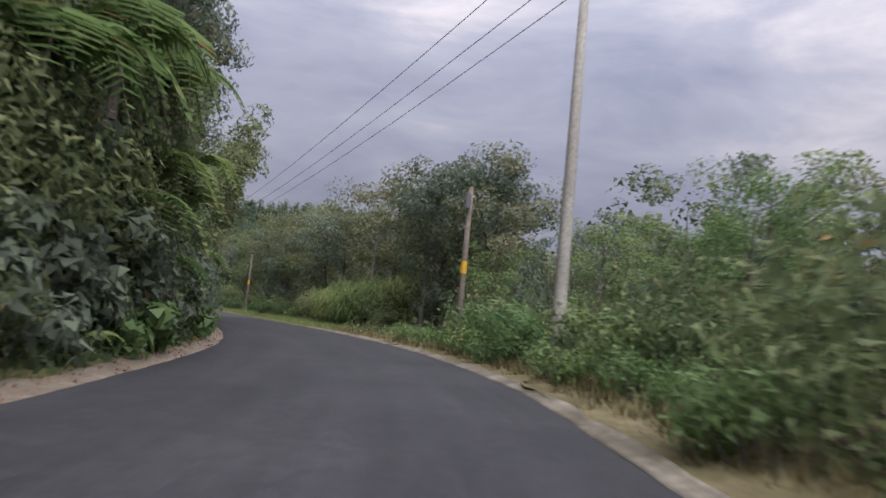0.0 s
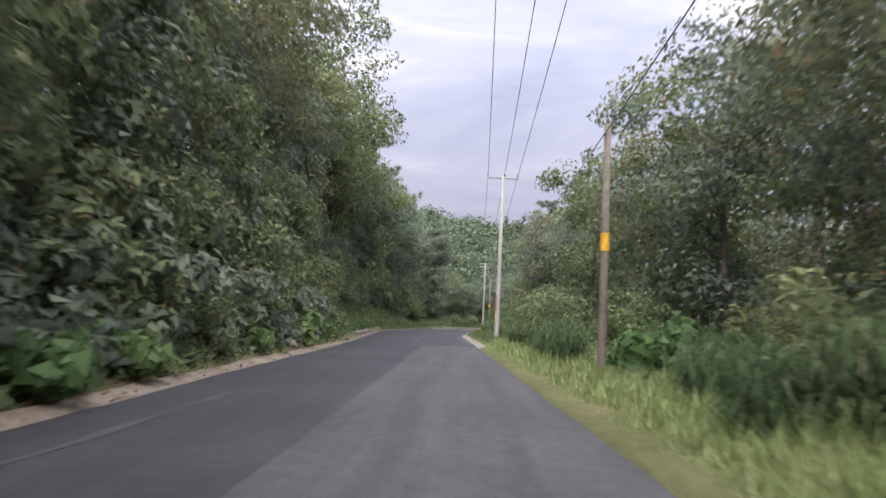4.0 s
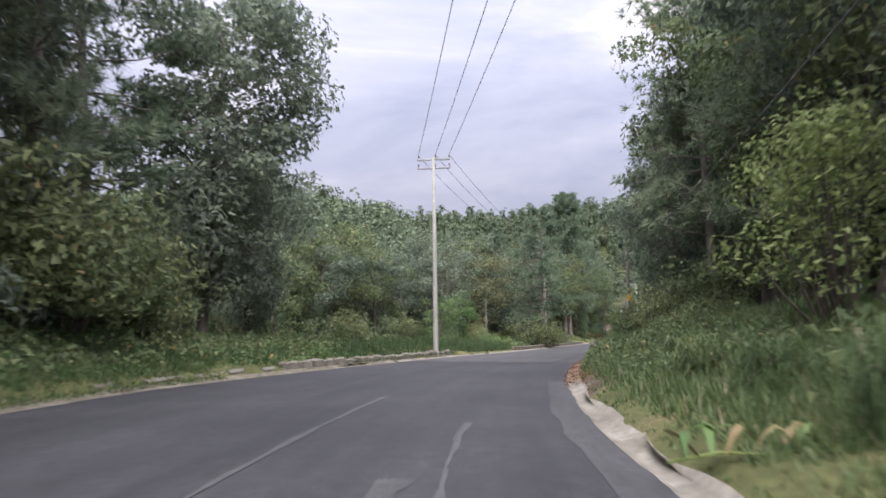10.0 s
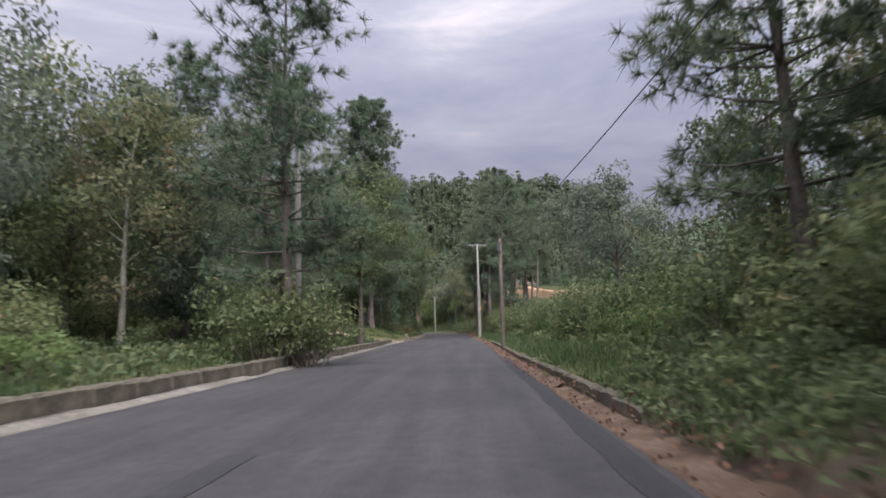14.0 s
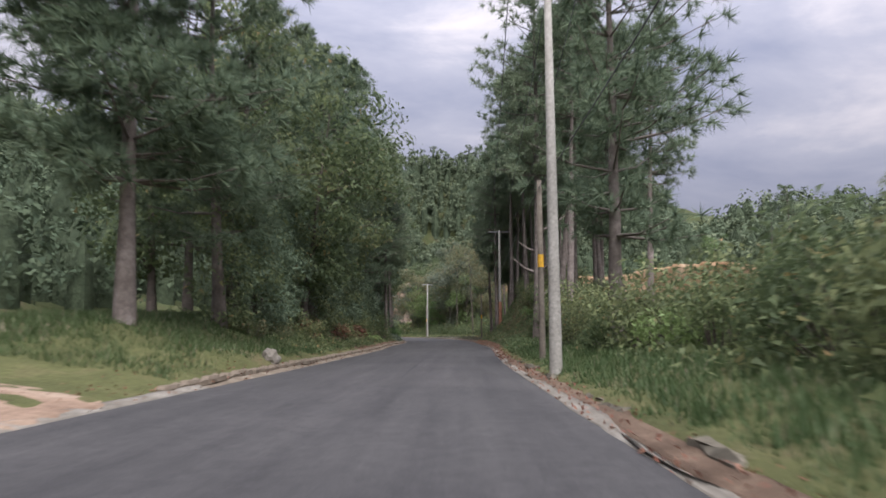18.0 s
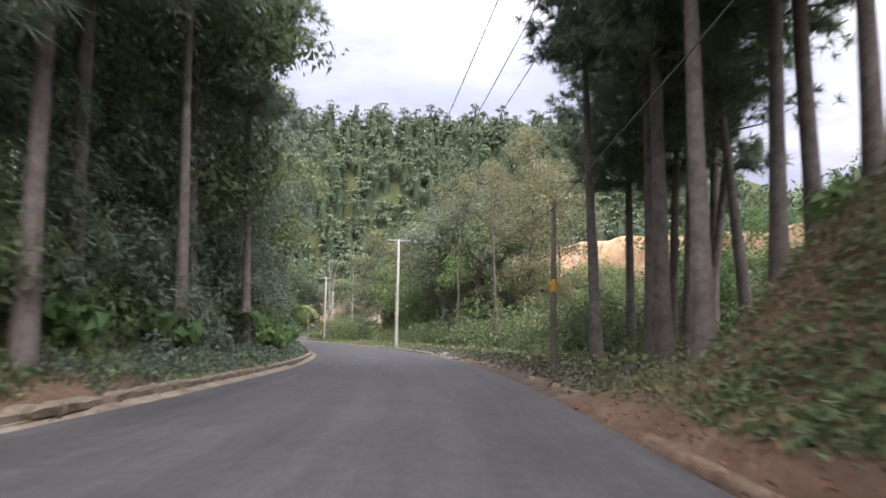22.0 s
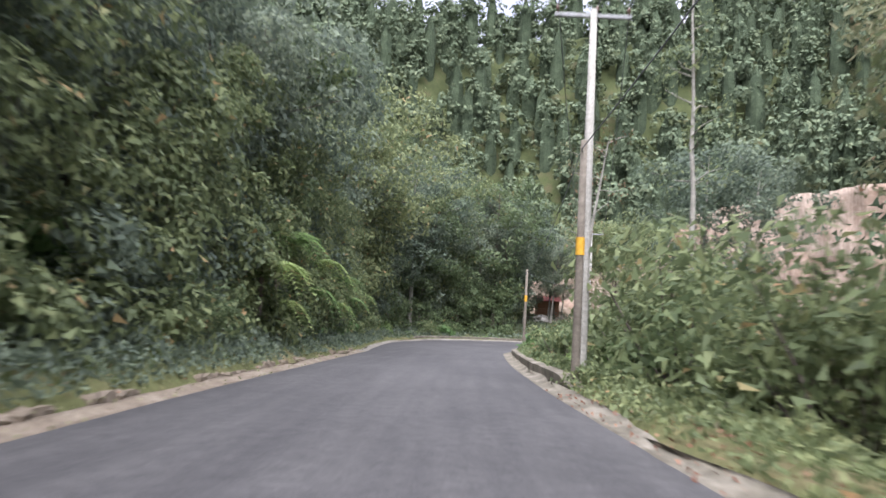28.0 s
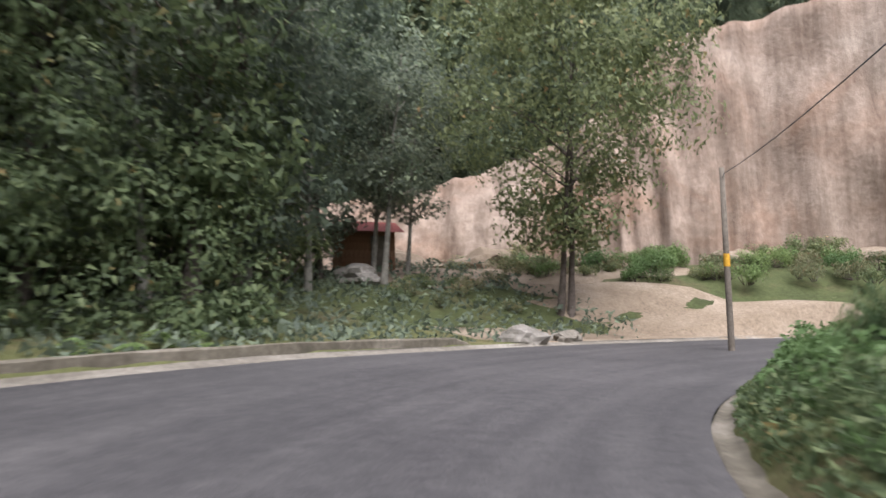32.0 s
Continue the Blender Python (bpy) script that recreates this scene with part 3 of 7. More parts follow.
def verge(name, t0, t1, side, outs, material, lab, lift=0.03, rough=0.05, seed=3):
    ts = np.linspace(t0, t1, max(3, int((t1 - t0) / 0.04)))
    ring = []
    for o in outs:
        d = (left_edge(ts) - o) if side < 0 else (right_edge(ts) + o)
        xy = plan(ts, d)
        z, _, _ = profile(ts, d)
        n = lump(xy[:, 0], xy[:, 1], 0.55, seed) + 0.6 * lump(xy[:, 0], xy[:, 1], 0.21, seed + 3)
        z = z - 0.16 * (o < tab(EDGE_L if side < 0 else EDGE_R, ts) - 0.02)
        ring.append(np.c_[xy, z + lift * (1 if 0 < o < outs[-1] else 0) + rough * n * min(1, max(o, 0) * 2) - (0.05 if o == outs[-1] else 0)])
    v = np.stack(ring, 1).reshape(-1, 3)
    ob = new(name, mesh_from(name, v, grid_faces(len(ts), len(outs)), material, True))
    return tagged(ob, lab, "verge", kind="structure")


OUTS = [-0.06, 0.0, 0.25, 0.5, 0.8, 1.2, 1.7, 2.3, 3.0, 3.8, 4.8]
M_VERGE = earthy("grassy_soil", (0.070, 0.075, 0.030), (0.100, 0.105, 0.042), (0.16, 0.13, 0.07), 0.5, 7.0, bstr=0.9, bdist=0.06)
M_STRAW = earthy("straw_verge", (0.095, 0.085, 0.042), (0.145, 0.122, 0.064), (0.21, 0.175, 0.10), 0.7, 9.0, bstr=0.9, bdist=0.05)
M_LITTER = earthy("rubble_soil", (0.078, 0.056, 0.040), (0.118, 0.088, 0.064), (0.17, 0.135, 0.105), 0.9, 8.0, bstr=1.0, bdist=0.08)
verge("verge", S0, 6.0, -1, OUTS, M_VERGE, "grassy soil strip below the overgrown bank")
verge("verge", 6.0, 20.6, -1, OUTS, M_VERGE, "grassy verge rising from the kerb")
verge("verge", 20.6, 23.0, -1, OUTS, M_SOIL, "bare red-brown soil bank above the road")
verge("verge", 23.0, 26.2, -1, OUTS, M_VERGE, "grassy foot of a wooded bank")
verge("verge", 26.2, 28.4, -1, OUTS, M_SOIL, "reddish soil bank beside the road")
verge("verge", 28.4, 33.6, -1, OUTS, M_VERGE, "grassy strip along the outside of the bend")
verge("verge", 33.6, 36.5, -1, OUTS, M_SAND, "pale sandy lay-by edge beside the bend")
verge("verge", S0, 3.1, 1, OUTS, M_STRAW, "dry straw-coloured verge with pale gravel")
verge("verge", 3.1, 11.2, 1, OUTS, M_VERGE, "green grass verge beside the gutter")
verge("verge", 11.2, 14.8, 1, OUTS, M_LITTER, "brown leaf-littered soil bank under low plants")
verge("verge", 14.8, 20.8, 1, OUTS, M_VERGE, "grass verge with brown leaf litter at its edge")
verge("verge", 20.8, 22.9, 1, OUTS, M_SOIL, "steep brown earth cutting beside the road")
verge("verge", 22.9, 26.0, 1, OUTS, M_LITTER, "brown soil strewn with rubble and cuttings")
verge("verge", 26.0, 36.5, 1, OUTS, M_VERGE, "grassy strip beside the gutter")


def cut_face(name, cut, lab, seed, sub=14, high=14):
    """A bare, uneven cut rock face standing on its foot line."""
    c = np.array(cut, float)
    k = np.linspace(0, len(c) - 1, (len(c) - 1) * sub + 1)
    line = np.stack([np.interp(k, np.arange(len(c)), c[:, j]) for j in range(4)], 1)
    tg = np.gradient(line[:, :2], axis=0)
    tg /= np.linalg.norm(tg, axis=1, keepdims=True)
    nrm = np.stack([tg[:, 1], -tg[:, 0]], 1)
    rows = []
    for h in np.linspace(0, 1, high):
        z = line[:, 2] - 0.8 + (line[:, 3] - line[:, 2] + 0.9) * h
        a = np.arange(len(line)) * 0.37
        push = (2.0 * h ** 1.3 + 0.55 * lump(a, z * 0.5, 2.1, seed) + 0.5 * lump(a, z * 0.05, 0.7, seed + 5) + 0.05 * np.random.default_rng(int(seed * 7 + h * 50)).normal(size=len(line))) * np.clip((line[:, 3] - line[:, 2]) / 6, 0.08, 1)
        rows.append(np.c_[line[:, :2] + nrm * push[:, None], z + 0.3 * lump(a, a, 1.2, seed) * h])
    v = np.stack(rows, 0).reshape(-1, 3)
    n = len(line)
    back = rows[-1].copy()
    back[:, :2] += nrm * (3.0 * np.clip((line[:, 3] - line[:, 2]) / 4, 0.2, 1))[:, None]
    back[:, 2] -= 0.3
    v = np.concatenate([v, back])
    ob = new(name, mesh_from(name, v, grid_faces(high + 1, n), M_ROCK if seed > 4 else M_CLAY, True))
    return tagged(ob, lab, "rock face", kind="structure")


def streaked(name, c0, c1, c2, moss):
    """Cut earth or rock: broad colour changes, strata, and dark run-off streaks."""
    m, n, l, b = mat(name, 0.95, 0, 0.15)
    v = coords(n, l)
    a, _ = noise_ramp(n, l, v, 0.16, [(0.3, c0), (0.5, c1), (0.7, c2)], 9, 0.65, 0.5)
    st, _ = noise_ramp(n, l, coords(n, l, (0.9, 0.9, 0.05)), 1.3, [(0.34, (0.62, 0.59, 0.57)), (0.62, (1.12, 1.11, 1.10))], 7, 0.68)
    x = mixc(n, l, 1.0, a, st, "MULTIPLY")
    f, h = noise_ramp(n, l, v, 2.6, [(0.3, (0.72, 0.70, 0.68)), (0.7, (1.18, 1.18, 1.18))], 10, 0.72)
    x = mixc(n, l, 1.0, x, f, "MULTIPLY")
    k, _ = noise_ramp(n, l, v, 0.45, [(0.60, (0, 0, 0)), (0.72, (0.55, 0.55, 0.55))], 8, 0.7)
    l.new(mixc(n, l, k, x, moss), b.inputs["Base Color"])
    bump(n, l, b, h, 0.6, 0.12)
    return m


M_CLAY = streaked("orange_clay", (0.42, 0.24, 0.12), (0.50, 0.33, 0.19), (0.56, 0.42, 0.28), (0.22, 0.15, 0.08))
M_ROCK = streaked("pinkish_rock", (0.25, 0.165, 0.115), (0.265, 0.208, 0.165), (0.32, 0.268, 0.22), (0.16, 0.135, 0.10))
cut_face("rock_face", CUT_A, "bare orange clay quarry face behind roadside pines", 2.0)
cut_face("rock_face", CUT_B, "tall streaked pinkish-brown cut rock face above the bend", 7.0, 16, 22)


# ---------------------------------------------------------------- plants
def trunk_arrays(rng, height, r0, lean=0.04, sides=8, kink=0.12, top=0.12):
    n = 9
    h = np.linspace(0, 1, n)
    side = np.cumsum(rng.normal(size=(n, 2)) * kink, axis=0) * h[:, None] + rng.normal(size=2) * lean * height * h[:, None]
    pts = np.c_[side, h * height - 0.3 * (h == 0)]
    rad = r0 * (1 - (1 - top) * h ** 0.9) * np.where(h == 0, 1.35, 1.0)
    return pts, rad, tube_arrays(pts, rad, sides)


def broad_tree(name, seed, height, spread_r, low, leaf_mat, bark, clumps=45, per=140, leaf=0.23, r0=0.16, stems=1):
    """A tapered trunk with limbs and a crown of separate clumps of leaves."""
    rng = np.random.default_rng(seed)
    wood, tips = [], []
    for s in range(stems):
        pts, rad, tb = trunk_arrays(rng, height * 0.86, r0 / (1 + 0.25 * (stems - 1)), 0.05 + 0.05 * (stems - 1))
        if stems > 1:
            off = np.array([math.cos(2.4 * s), math.sin(2.4 * s), 0]) * r0 * 1.3
            pts = pts + off
            tb = (tb[0] + off, tb[1])
        wood.append(tb)
        for _ in range(clumps // stems):
            h = low + (1 - low) * rng.uniform(0, 1) ** 0.85
            k = h * (len(pts) - 1)
            base = np.array([np.interp(k, np.arange(len(pts)), pts[:, j]) for j in range(3)])
            wide = spread_r * math.sin(math.pi * min(1, 0.16 + 0.84 * (1 - (h - low) / (1 - low + 1e-6)) ** 0.8)) ** 0.55
            az = rng.uniform(0, 2 * math.pi)
            ln = wide * rng.uniform(0.35, 1.0)
            tip = base + np.array([math.cos(az) * ln, math.sin(az) * ln, ln * rng.uniform(-0.05, 0.55) + 0.4])
            tips.append(tip)
            if rng.uniform() < 0.55:
                mid = base * 0.5 + tip * 0.5 + np.array([0, 0, 0.12 * ln])
                wood.append(tube_arrays([base * 0.98, mid, tip], [r0 * 0.34 * (1.15 - h), r0 * 0.2 * (1.15 - h), 0.012], 5))
    leaves = []
    for tip in tips:
        r = spread_r * rng.uniform(0.20, 0.38)
        p, d = ball_points(rng, int(per * rng.uniform(0.6, 1.3)), r)
        p = p * np.array([1.1, 1.1, 0.72]) + tip
        away = np.array([tip[0], tip[1], 0.0]) / (np.hypot(tip[0], tip[1]) + 0.5)
        leaves.append(leaf_arrays(p, leaf, rng, 0.58, 0.35, None, d * 0.75 + away * 0.4))
    return part_tree(name, wood, leaves, bark, leaf_mat)


def part_tree(name, wood, leaves, bark, leaf_mat):
    root = empty(name)
    wv, wf = join_arrays(wood)
    lv, lf = join_arrays(leaves)
    part("trunk", mesh_from("trunk", wv, wf, bark, True), bark, root)
    part("crown", mesh_from("crown", lv, lf, leaf_mat), leaf_mat, root)
    return root


def tuft_arrays(rng, centers, dirs, length, needles=9, width=0.02):
    """Sprays of long needles, each a narrow triangle, in arrays."""
    n = len(centers)
    c = np.repeat(centers, needles, 0)
    d = np.repeat(dirs, needles, 0) + rng.normal(size=(n * needles, 3)) * 0.75
    d /= np.linalg.norm(d, axis=1, keepdims=True)
    s = np.cross(d, rng.normal(size=d.shape))
    s /= np.linalg.norm(s, axis=1, keepdims=True)
    ln = length * rng.uniform(0.6, 1.15, (len(d), 1))
    v = np.stack([c - s * width, c + s * width, c + d * ln - np.array([0, 0, 0.06])], 1).reshape(-1, 3)
    return v, np.arange(len(v)).reshape(-1, 3)


def pine_tree(name, seed, height, low=0.35, reach=2.6, whorls=15, r0=0.2, needles=30, tufts=10, bark=None, width=0.0165, tuft=0.44):
    """A pine with bare lower stem, whorled rising boughs and needle sprays."""
    rng = np.random.default_rng(seed)
    pts, rad, tb = trunk_arrays(rng, height, r0, 0.02, 8, 0.06, 0.08)
    wood, cs, ds = [tb], [], []
    for w in range(whorls):
        h = low + (1 - low) * (w + rng.uniform(-0.3, 0.3)) / whorls
        h = min(max(h, low), 0.985)
        base = np.array([np.interp(h * (len(pts) - 1), np.arange(len(pts)), pts[:, j]) for j in range(3)])
        k = (h - low) / (1 - low)
        ln0 = reach * (math.sin(math.pi * (0.22 + 0.75 * k)) ** 0.8 + 0.05)
        for b in range(rng.integers(4, 7)):
            az = rng.uniform(0, 2 * math.pi)
            ln = ln0 * rng.uniform(0.45, 1.1)
            dirv = np.array([math.cos(az), math.sin(az), 0.12 + 0.5 * k])
            tip = base + dirv * ln + np.array([0, 0, rng.uniform(-0.2, 0.25) * ln])
            mid = (base + tip) / 2 - np.array([0, 0, 0.06 * ln])
            wood.append(tube_arrays([base, mid, tip], [0.16 * r0 * (1.5 - k), 0.09 * r0 * (1.5 - k), 0.008], 4))
            for f in rng.uniform(0.38, 1.05, tufts):
                side = np.clip(rng.normal(size=3), -1.5, 1.5) * 0.15 * ln * np.array([1, 1, 0.45])
                cs.append(base + (tip - base) * f + side)
                ds.append(dirv * 0.5 + np.array([0, 0, 0.35]) + side * 0.6)
    wv, wf = join_arrays(wood)
    lv, lf = tuft_arrays(rng, np.array(cs), np.array(ds), tuft, needles, width)
    root = empty(name)
    part("trunk", mesh_from("trunk", wv, wf, bark or M_BARK_PINE, True), M_BARK_PINE, root)
    part("crown", mesh_from("crown", lv, lf, M_PINE), M_PINE, root)
    return root


def shrub(name, seed, w, h, leaf_mat, n=1150, leaf=0.16, clumps=11, aspect=0.5):
    """A many-stemmed bush, leafy to the ground."""
    rng = np.random.default_rng(seed)
    wood, leaves = [], []
    for _ in range(clumps):
        az, rr = rng.uniform(0, 2 * math.pi), w * 0.5 * math.sqrt(rng.uniform(0, 1))
        top = np.array([math.cos(az) * rr, math.sin(az) * rr, h * rng.uniform(0.3, 0.92) * (1 - 0.35 * (rr / (w * 0.5)) ** 2)])
        foot = np.array([top[0] * 0.3, top[1] * 0.3, -0.1])
        wood.append(tube_arrays([foot, (foot + top) / 2 + rng.normal(size=3) * 0.06, top], [0.03, 0.02, 0.006], 4))
        p, d = ball_points(rng, n // clumps, w * rng.uniform(0.18, 0.3))
        p = p * np.array([1, 1, 0.85]) + top
        p[:, 2] = np.abs(p[:, 2]) * 0.98 + 0.02
        leaves.append(leaf_arrays(p, leaf, rng, aspect, 0.25, None, d))
    root = empty(name)
    wv, wf = join_arrays(wood)
    lv, lf = join_arrays(leaves)
    part("stem", mesh_from("stem", wv, wf, M_BARK, True), M_BARK, root)
    part("foliage", mesh_from("foliage", lv, lf, leaf_mat), leaf_mat, root)
    return root


def frond_arrays(rng, az, length, rise, sag, pairs=22, wide=0.30):
    """One arching fern frond: a rib with leaflets on both sides."""
    f = np.linspace(0, 1, pairs)
    d = np.array([math.cos(az), math.sin(az)])
    rib = np.c_[d[0] * length * f, d[1] * length * f, rise * np.sin(f * math.pi * 0.62) - sag * f**2.2]
    side = np.array([-d[1], d[0], 0])
    vs = []
    for s in (-1, 1):
        ln = wide * length * np.sin(np.clip(0.12 + 0.95 * f, 0, 1) * math.pi) ** 0.7 + 0.02
        tip = rib + s * side * ln[:, None] + np.c_[d[0] * ln * 0.35, d[1] * ln * 0.35, -0.28 * ln]
        w = length / pairs * 0.55
        a = rib - np.r_[d, 0] * w
        b = rib + np.r_[d, 0] * w
        tip2 = tip + np.r_[d, 0] * w * 0.4
        vs.append(np.stack([a, b, tip2, tip - np.r_[d, 0] * w * 0.3], 1).reshape(-1, 3))
    v = np.concatenate(vs)
    return v, np.arange(len(v)).reshape(-1, 4), rib


def fern(name, seed, fronds=9, length=1.5, trunk=0.0, sag=0.7, leaf_mat=None):
    rng = np.random.default_rng(seed)
    wood, leaves = [], []
    for k in range(fronds):
        az = 2 * math.pi * k / fronds + rng.uniform(-0.3, 0.3)
        v, f, rib = frond_arrays(rng, az, length * rng.uniform(0.75, 1.15), length * rng.uniform(0.45, 0.7), length * sag * rng.uniform(0.7, 1.2))
        leaves.append((v + np.array([0, 0, trunk]), f))
        wood.append(tube_arrays(rib[::5] + np.array([0, 0, trunk]), np.linspace(0.016, 0.004, len(rib[::5])), 4))
    wood.append(tube_arrays([(0, 0, -0.3), (0, 0, trunk * 0.5), (0, 0, trunk + 0.06)], [0.09, 0.075, 0.06], 7))
    root = empty(name)
    wv, wf = join_arrays(wood)
    lv, lf = join_arrays(leaves)
    part("stalk", mesh_from("stalk", wv, wf, M_BARK, True), M_BARK, root)
    part("fronds", mesh_from("fronds", lv, lf, leaf_mat or M_FERN), M_FERN, root)
    return root


def blade_arrays(rng, xy, z, height, width, bend=0.5):
    """Grass blades, each a leaning sliver."""
    n = len(xy)
    az = rng.uniform(0, 2 * math.pi, n)
    h = height * rng.uniform(0.5, 1.25, n)
    lean = bend * rng.uniform(0.2, 1.1, n)
    d = np.stack([np.cos(az), np.sin(az), np.zeros(n)], 1)
    s = np.stack([-np.sin(az), np.cos(az), np.zeros(n)], 1) * (width * rng.uniform(0.7, 1.3, n))[:, None]
    base = np.c_[xy, z - 0.03]
    tip = base + d * (h * lean)[:, None] + np.array([0, 0, 1]) * (h * (1 - 0.35 * lean))[:, None]
    v = np.stack([base - s, base + s, tip], 1).reshape(-1, 3)
    return v, np.arange(3 * n).reshape(n, 3)


def cover(name, t0, t1, side, o0, o1, n, leaf, height, material, seed, lab, cat="undergrowth", aspect=0.6, patchy=0.25):
    """Creepers, seedlings and low leaves lying thick on a bank: too many to count."""
    rng = np.random.default_rng(seed)
    n3 = int(n * 1.5)
    t = rng.uniform(t0, t1, n3)
    o = rng.uniform(o0, o1, n3)
    d = (left_edge(t) - o) if side < 0 else (right_edge(t) + o)
    xy = plan(t, d)
    hh = 0.5 + 0.5 * lump(xy[:, 0], xy[:, 1], 0.9, seed * 0.13) + 0.3 * lump(xy[:, 0], xy[:, 1], 2.3, seed * 0.31)
    keep = np.flatnonzero(hh > patchy)[:n]
    xy, hh, o, t, d = xy[keep], np.clip(hh[keep], 0.05, 1.2), o[keep], t[keep], d[keep]
    z = ground_z(xy[:, 0], xy[:, 1], False, (t, d)) + height * hh * rng.uniform(0.05, 1, len(keep)) ** 0.6 * smooth(0.0, 0.8, o - o0 + 0.25) + 0.03
    v, f = leaf_arrays(np.c_[xy, z], leaf, rng, aspect, 0.2)
    return tagged(new(name, mesh_from(name, v, f, material)), lab, cat, kind="stuff")


def grass(name, t0, t1, side, o0, o1, n, height, material, seed, lab, width=0.019, bend=0.75, patchy=0.2):
    n = int(n * 1.15)
    rng = np.random.default_rng(seed)
    t = rng.uniform(t0, t1, n)
    o = rng.uniform(o0, o1, n)
    d = (left_edge(t) - o) if side < 0 else (right_edge(t) + o)
    xy = plan(t, d)
    hh = 0.55 + 0.45 * lump(xy[:, 0], xy[:, 1], 0.7, seed * 0.17)
    k = hh > patchy
    xy, hh, o = xy[k], hh[k], o[k]
    z = ground_z(xy[:, 0], xy[:, 1], False, (t[k], d[k]))
    v, f = blade_arrays(rng, xy, z, height * (0.4 + 0.8 * hh) * smooth(-0.2, 0.7, o - o0), width, bend)
    return tagged(new(name, mesh_from(name, v, f, material)), lab, "grass", kind="stuff")


# Fill for far crowns: the shade between their leaves, put into a darker colour.
M_CROWN_SHADE = earthy("crown_shade", (0.050, 0.068, 0.040), (0.068, 0.090, 0.052), (0.090, 0.116, 0.068), 0.8, 3.0, bstr=1.0, bdist=0.3)


def clump_arrays(rng, centres, radius, away, per, leaf, aspect=0.7, flat=0.8, droop=0.2):
    """Cushions of leaves, their upper sides turned outwards; away: the open side of each cushion."""
    n = len(centres)
    d = rng.normal(size=(n, per, 3)) + 0.9 * away[:, None]
    d /= np.linalg.norm(d, axis=2, keepdims=True)
    p = centres[:, None] + d * (radius[:, None, None] * rng.uniform(0.62, 1.12, (n, per, 1))) * np.array([1, 1, flat])
    return leaf_arrays(p.reshape(-1, 3), leaf, rng, aspect, droop, None, d.reshape(-1, 3))


def far_wood(name, x0, x1, y0, y1, space, out0, out1, clumps, per, leaf, tall, material, seed, lab, rad=2.6, flat=0.8):
    """Distant woodland: rounded crowns of leaf cushions over solid shade-coloured cores, standing on the hills."""
    rng = np.random.default_rng(seed)
    gx, gy = np.meshgrid(np.arange(x0, x1, space), np.arange(y0, y1, space))
    p = np.stack([gx.ravel(), gy.ravel()], 1) + rng.uniform(-0.45, 0.45, (gx.size, 2)) * space
    t, d = locate(p[:, 0], p[:, 1])
    out = np.where(d < 0, left_edge(t) - d, d - right_edge(t))
    ok = (out > out0) & (out < out1)
    for cut, bare in ((CUT_A, 42.0), (CUT_B, 5.0)):
        s, _, _, inside = cut_side(cut, p[:, 0], p[:, 1])
        ok &= ~((inside > 0.99) & (s > -15) & (s < bare))
    p = p[ok]
    m = len(p)
    base = ground_z(p[:, 0], p[:, 1])
    h, r = tall * rng.uniform(0.6, 1.25, m), rad * rng.uniform(0.75, 1.35, m)
    dirs = rng.normal(size=(m, clumps, 3))
    dirs /= np.linalg.norm(dirs, axis=2, keepdims=True)
    dirs[..., 2] = rng.uniform(-0.95, 1.0, (m, clumps))
    dirs[..., :2] *= np.sqrt(np.clip(1.05 - dirs[..., 2:] ** 2, 0.02, 1))
    cxy = p[:, None] + dirs[..., :2] * (r[:, None] * (0.9 - 0.35 * dirs[..., 2]))[..., None] * 0.85
    cz = base[:, None] + h[:, None] * (0.50 + 0.40 * dirs[..., 2])
    cr = r[:, None] * rng.uniform(0.34, 0.6, (m, clumps))
    away = dirs + np.array([0, 0, 0.3])
    c = np.concatenate([cxy, cz[..., None]], 2).reshape(-1, 3)
    v, f3 = clump_arrays(rng, c, cr.ravel(), away.reshape(-1, 3), per, leaf, 0.8, flat)
    # Added solid cores, coloured as the crowns' shaded inside; they also close the gaps.
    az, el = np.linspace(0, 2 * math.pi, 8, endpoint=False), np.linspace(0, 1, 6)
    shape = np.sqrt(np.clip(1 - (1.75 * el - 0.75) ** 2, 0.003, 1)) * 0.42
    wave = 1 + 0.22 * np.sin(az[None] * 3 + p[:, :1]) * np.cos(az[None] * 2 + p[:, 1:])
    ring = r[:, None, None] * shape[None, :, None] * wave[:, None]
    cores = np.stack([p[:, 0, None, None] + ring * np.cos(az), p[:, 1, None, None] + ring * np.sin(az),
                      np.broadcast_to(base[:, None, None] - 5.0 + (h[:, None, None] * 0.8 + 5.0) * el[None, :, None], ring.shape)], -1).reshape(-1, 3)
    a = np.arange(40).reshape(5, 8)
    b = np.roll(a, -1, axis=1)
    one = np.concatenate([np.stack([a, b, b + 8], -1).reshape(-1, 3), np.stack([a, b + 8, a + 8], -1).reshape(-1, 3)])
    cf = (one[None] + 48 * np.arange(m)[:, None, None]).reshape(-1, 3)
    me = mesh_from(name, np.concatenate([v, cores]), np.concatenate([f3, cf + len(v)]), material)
    me.materials.append(M_CROWN_SHADE)
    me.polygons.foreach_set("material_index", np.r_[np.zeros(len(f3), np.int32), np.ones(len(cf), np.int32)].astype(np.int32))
    return tagged(new(name, me), lab, "woodland", kind="stuff")


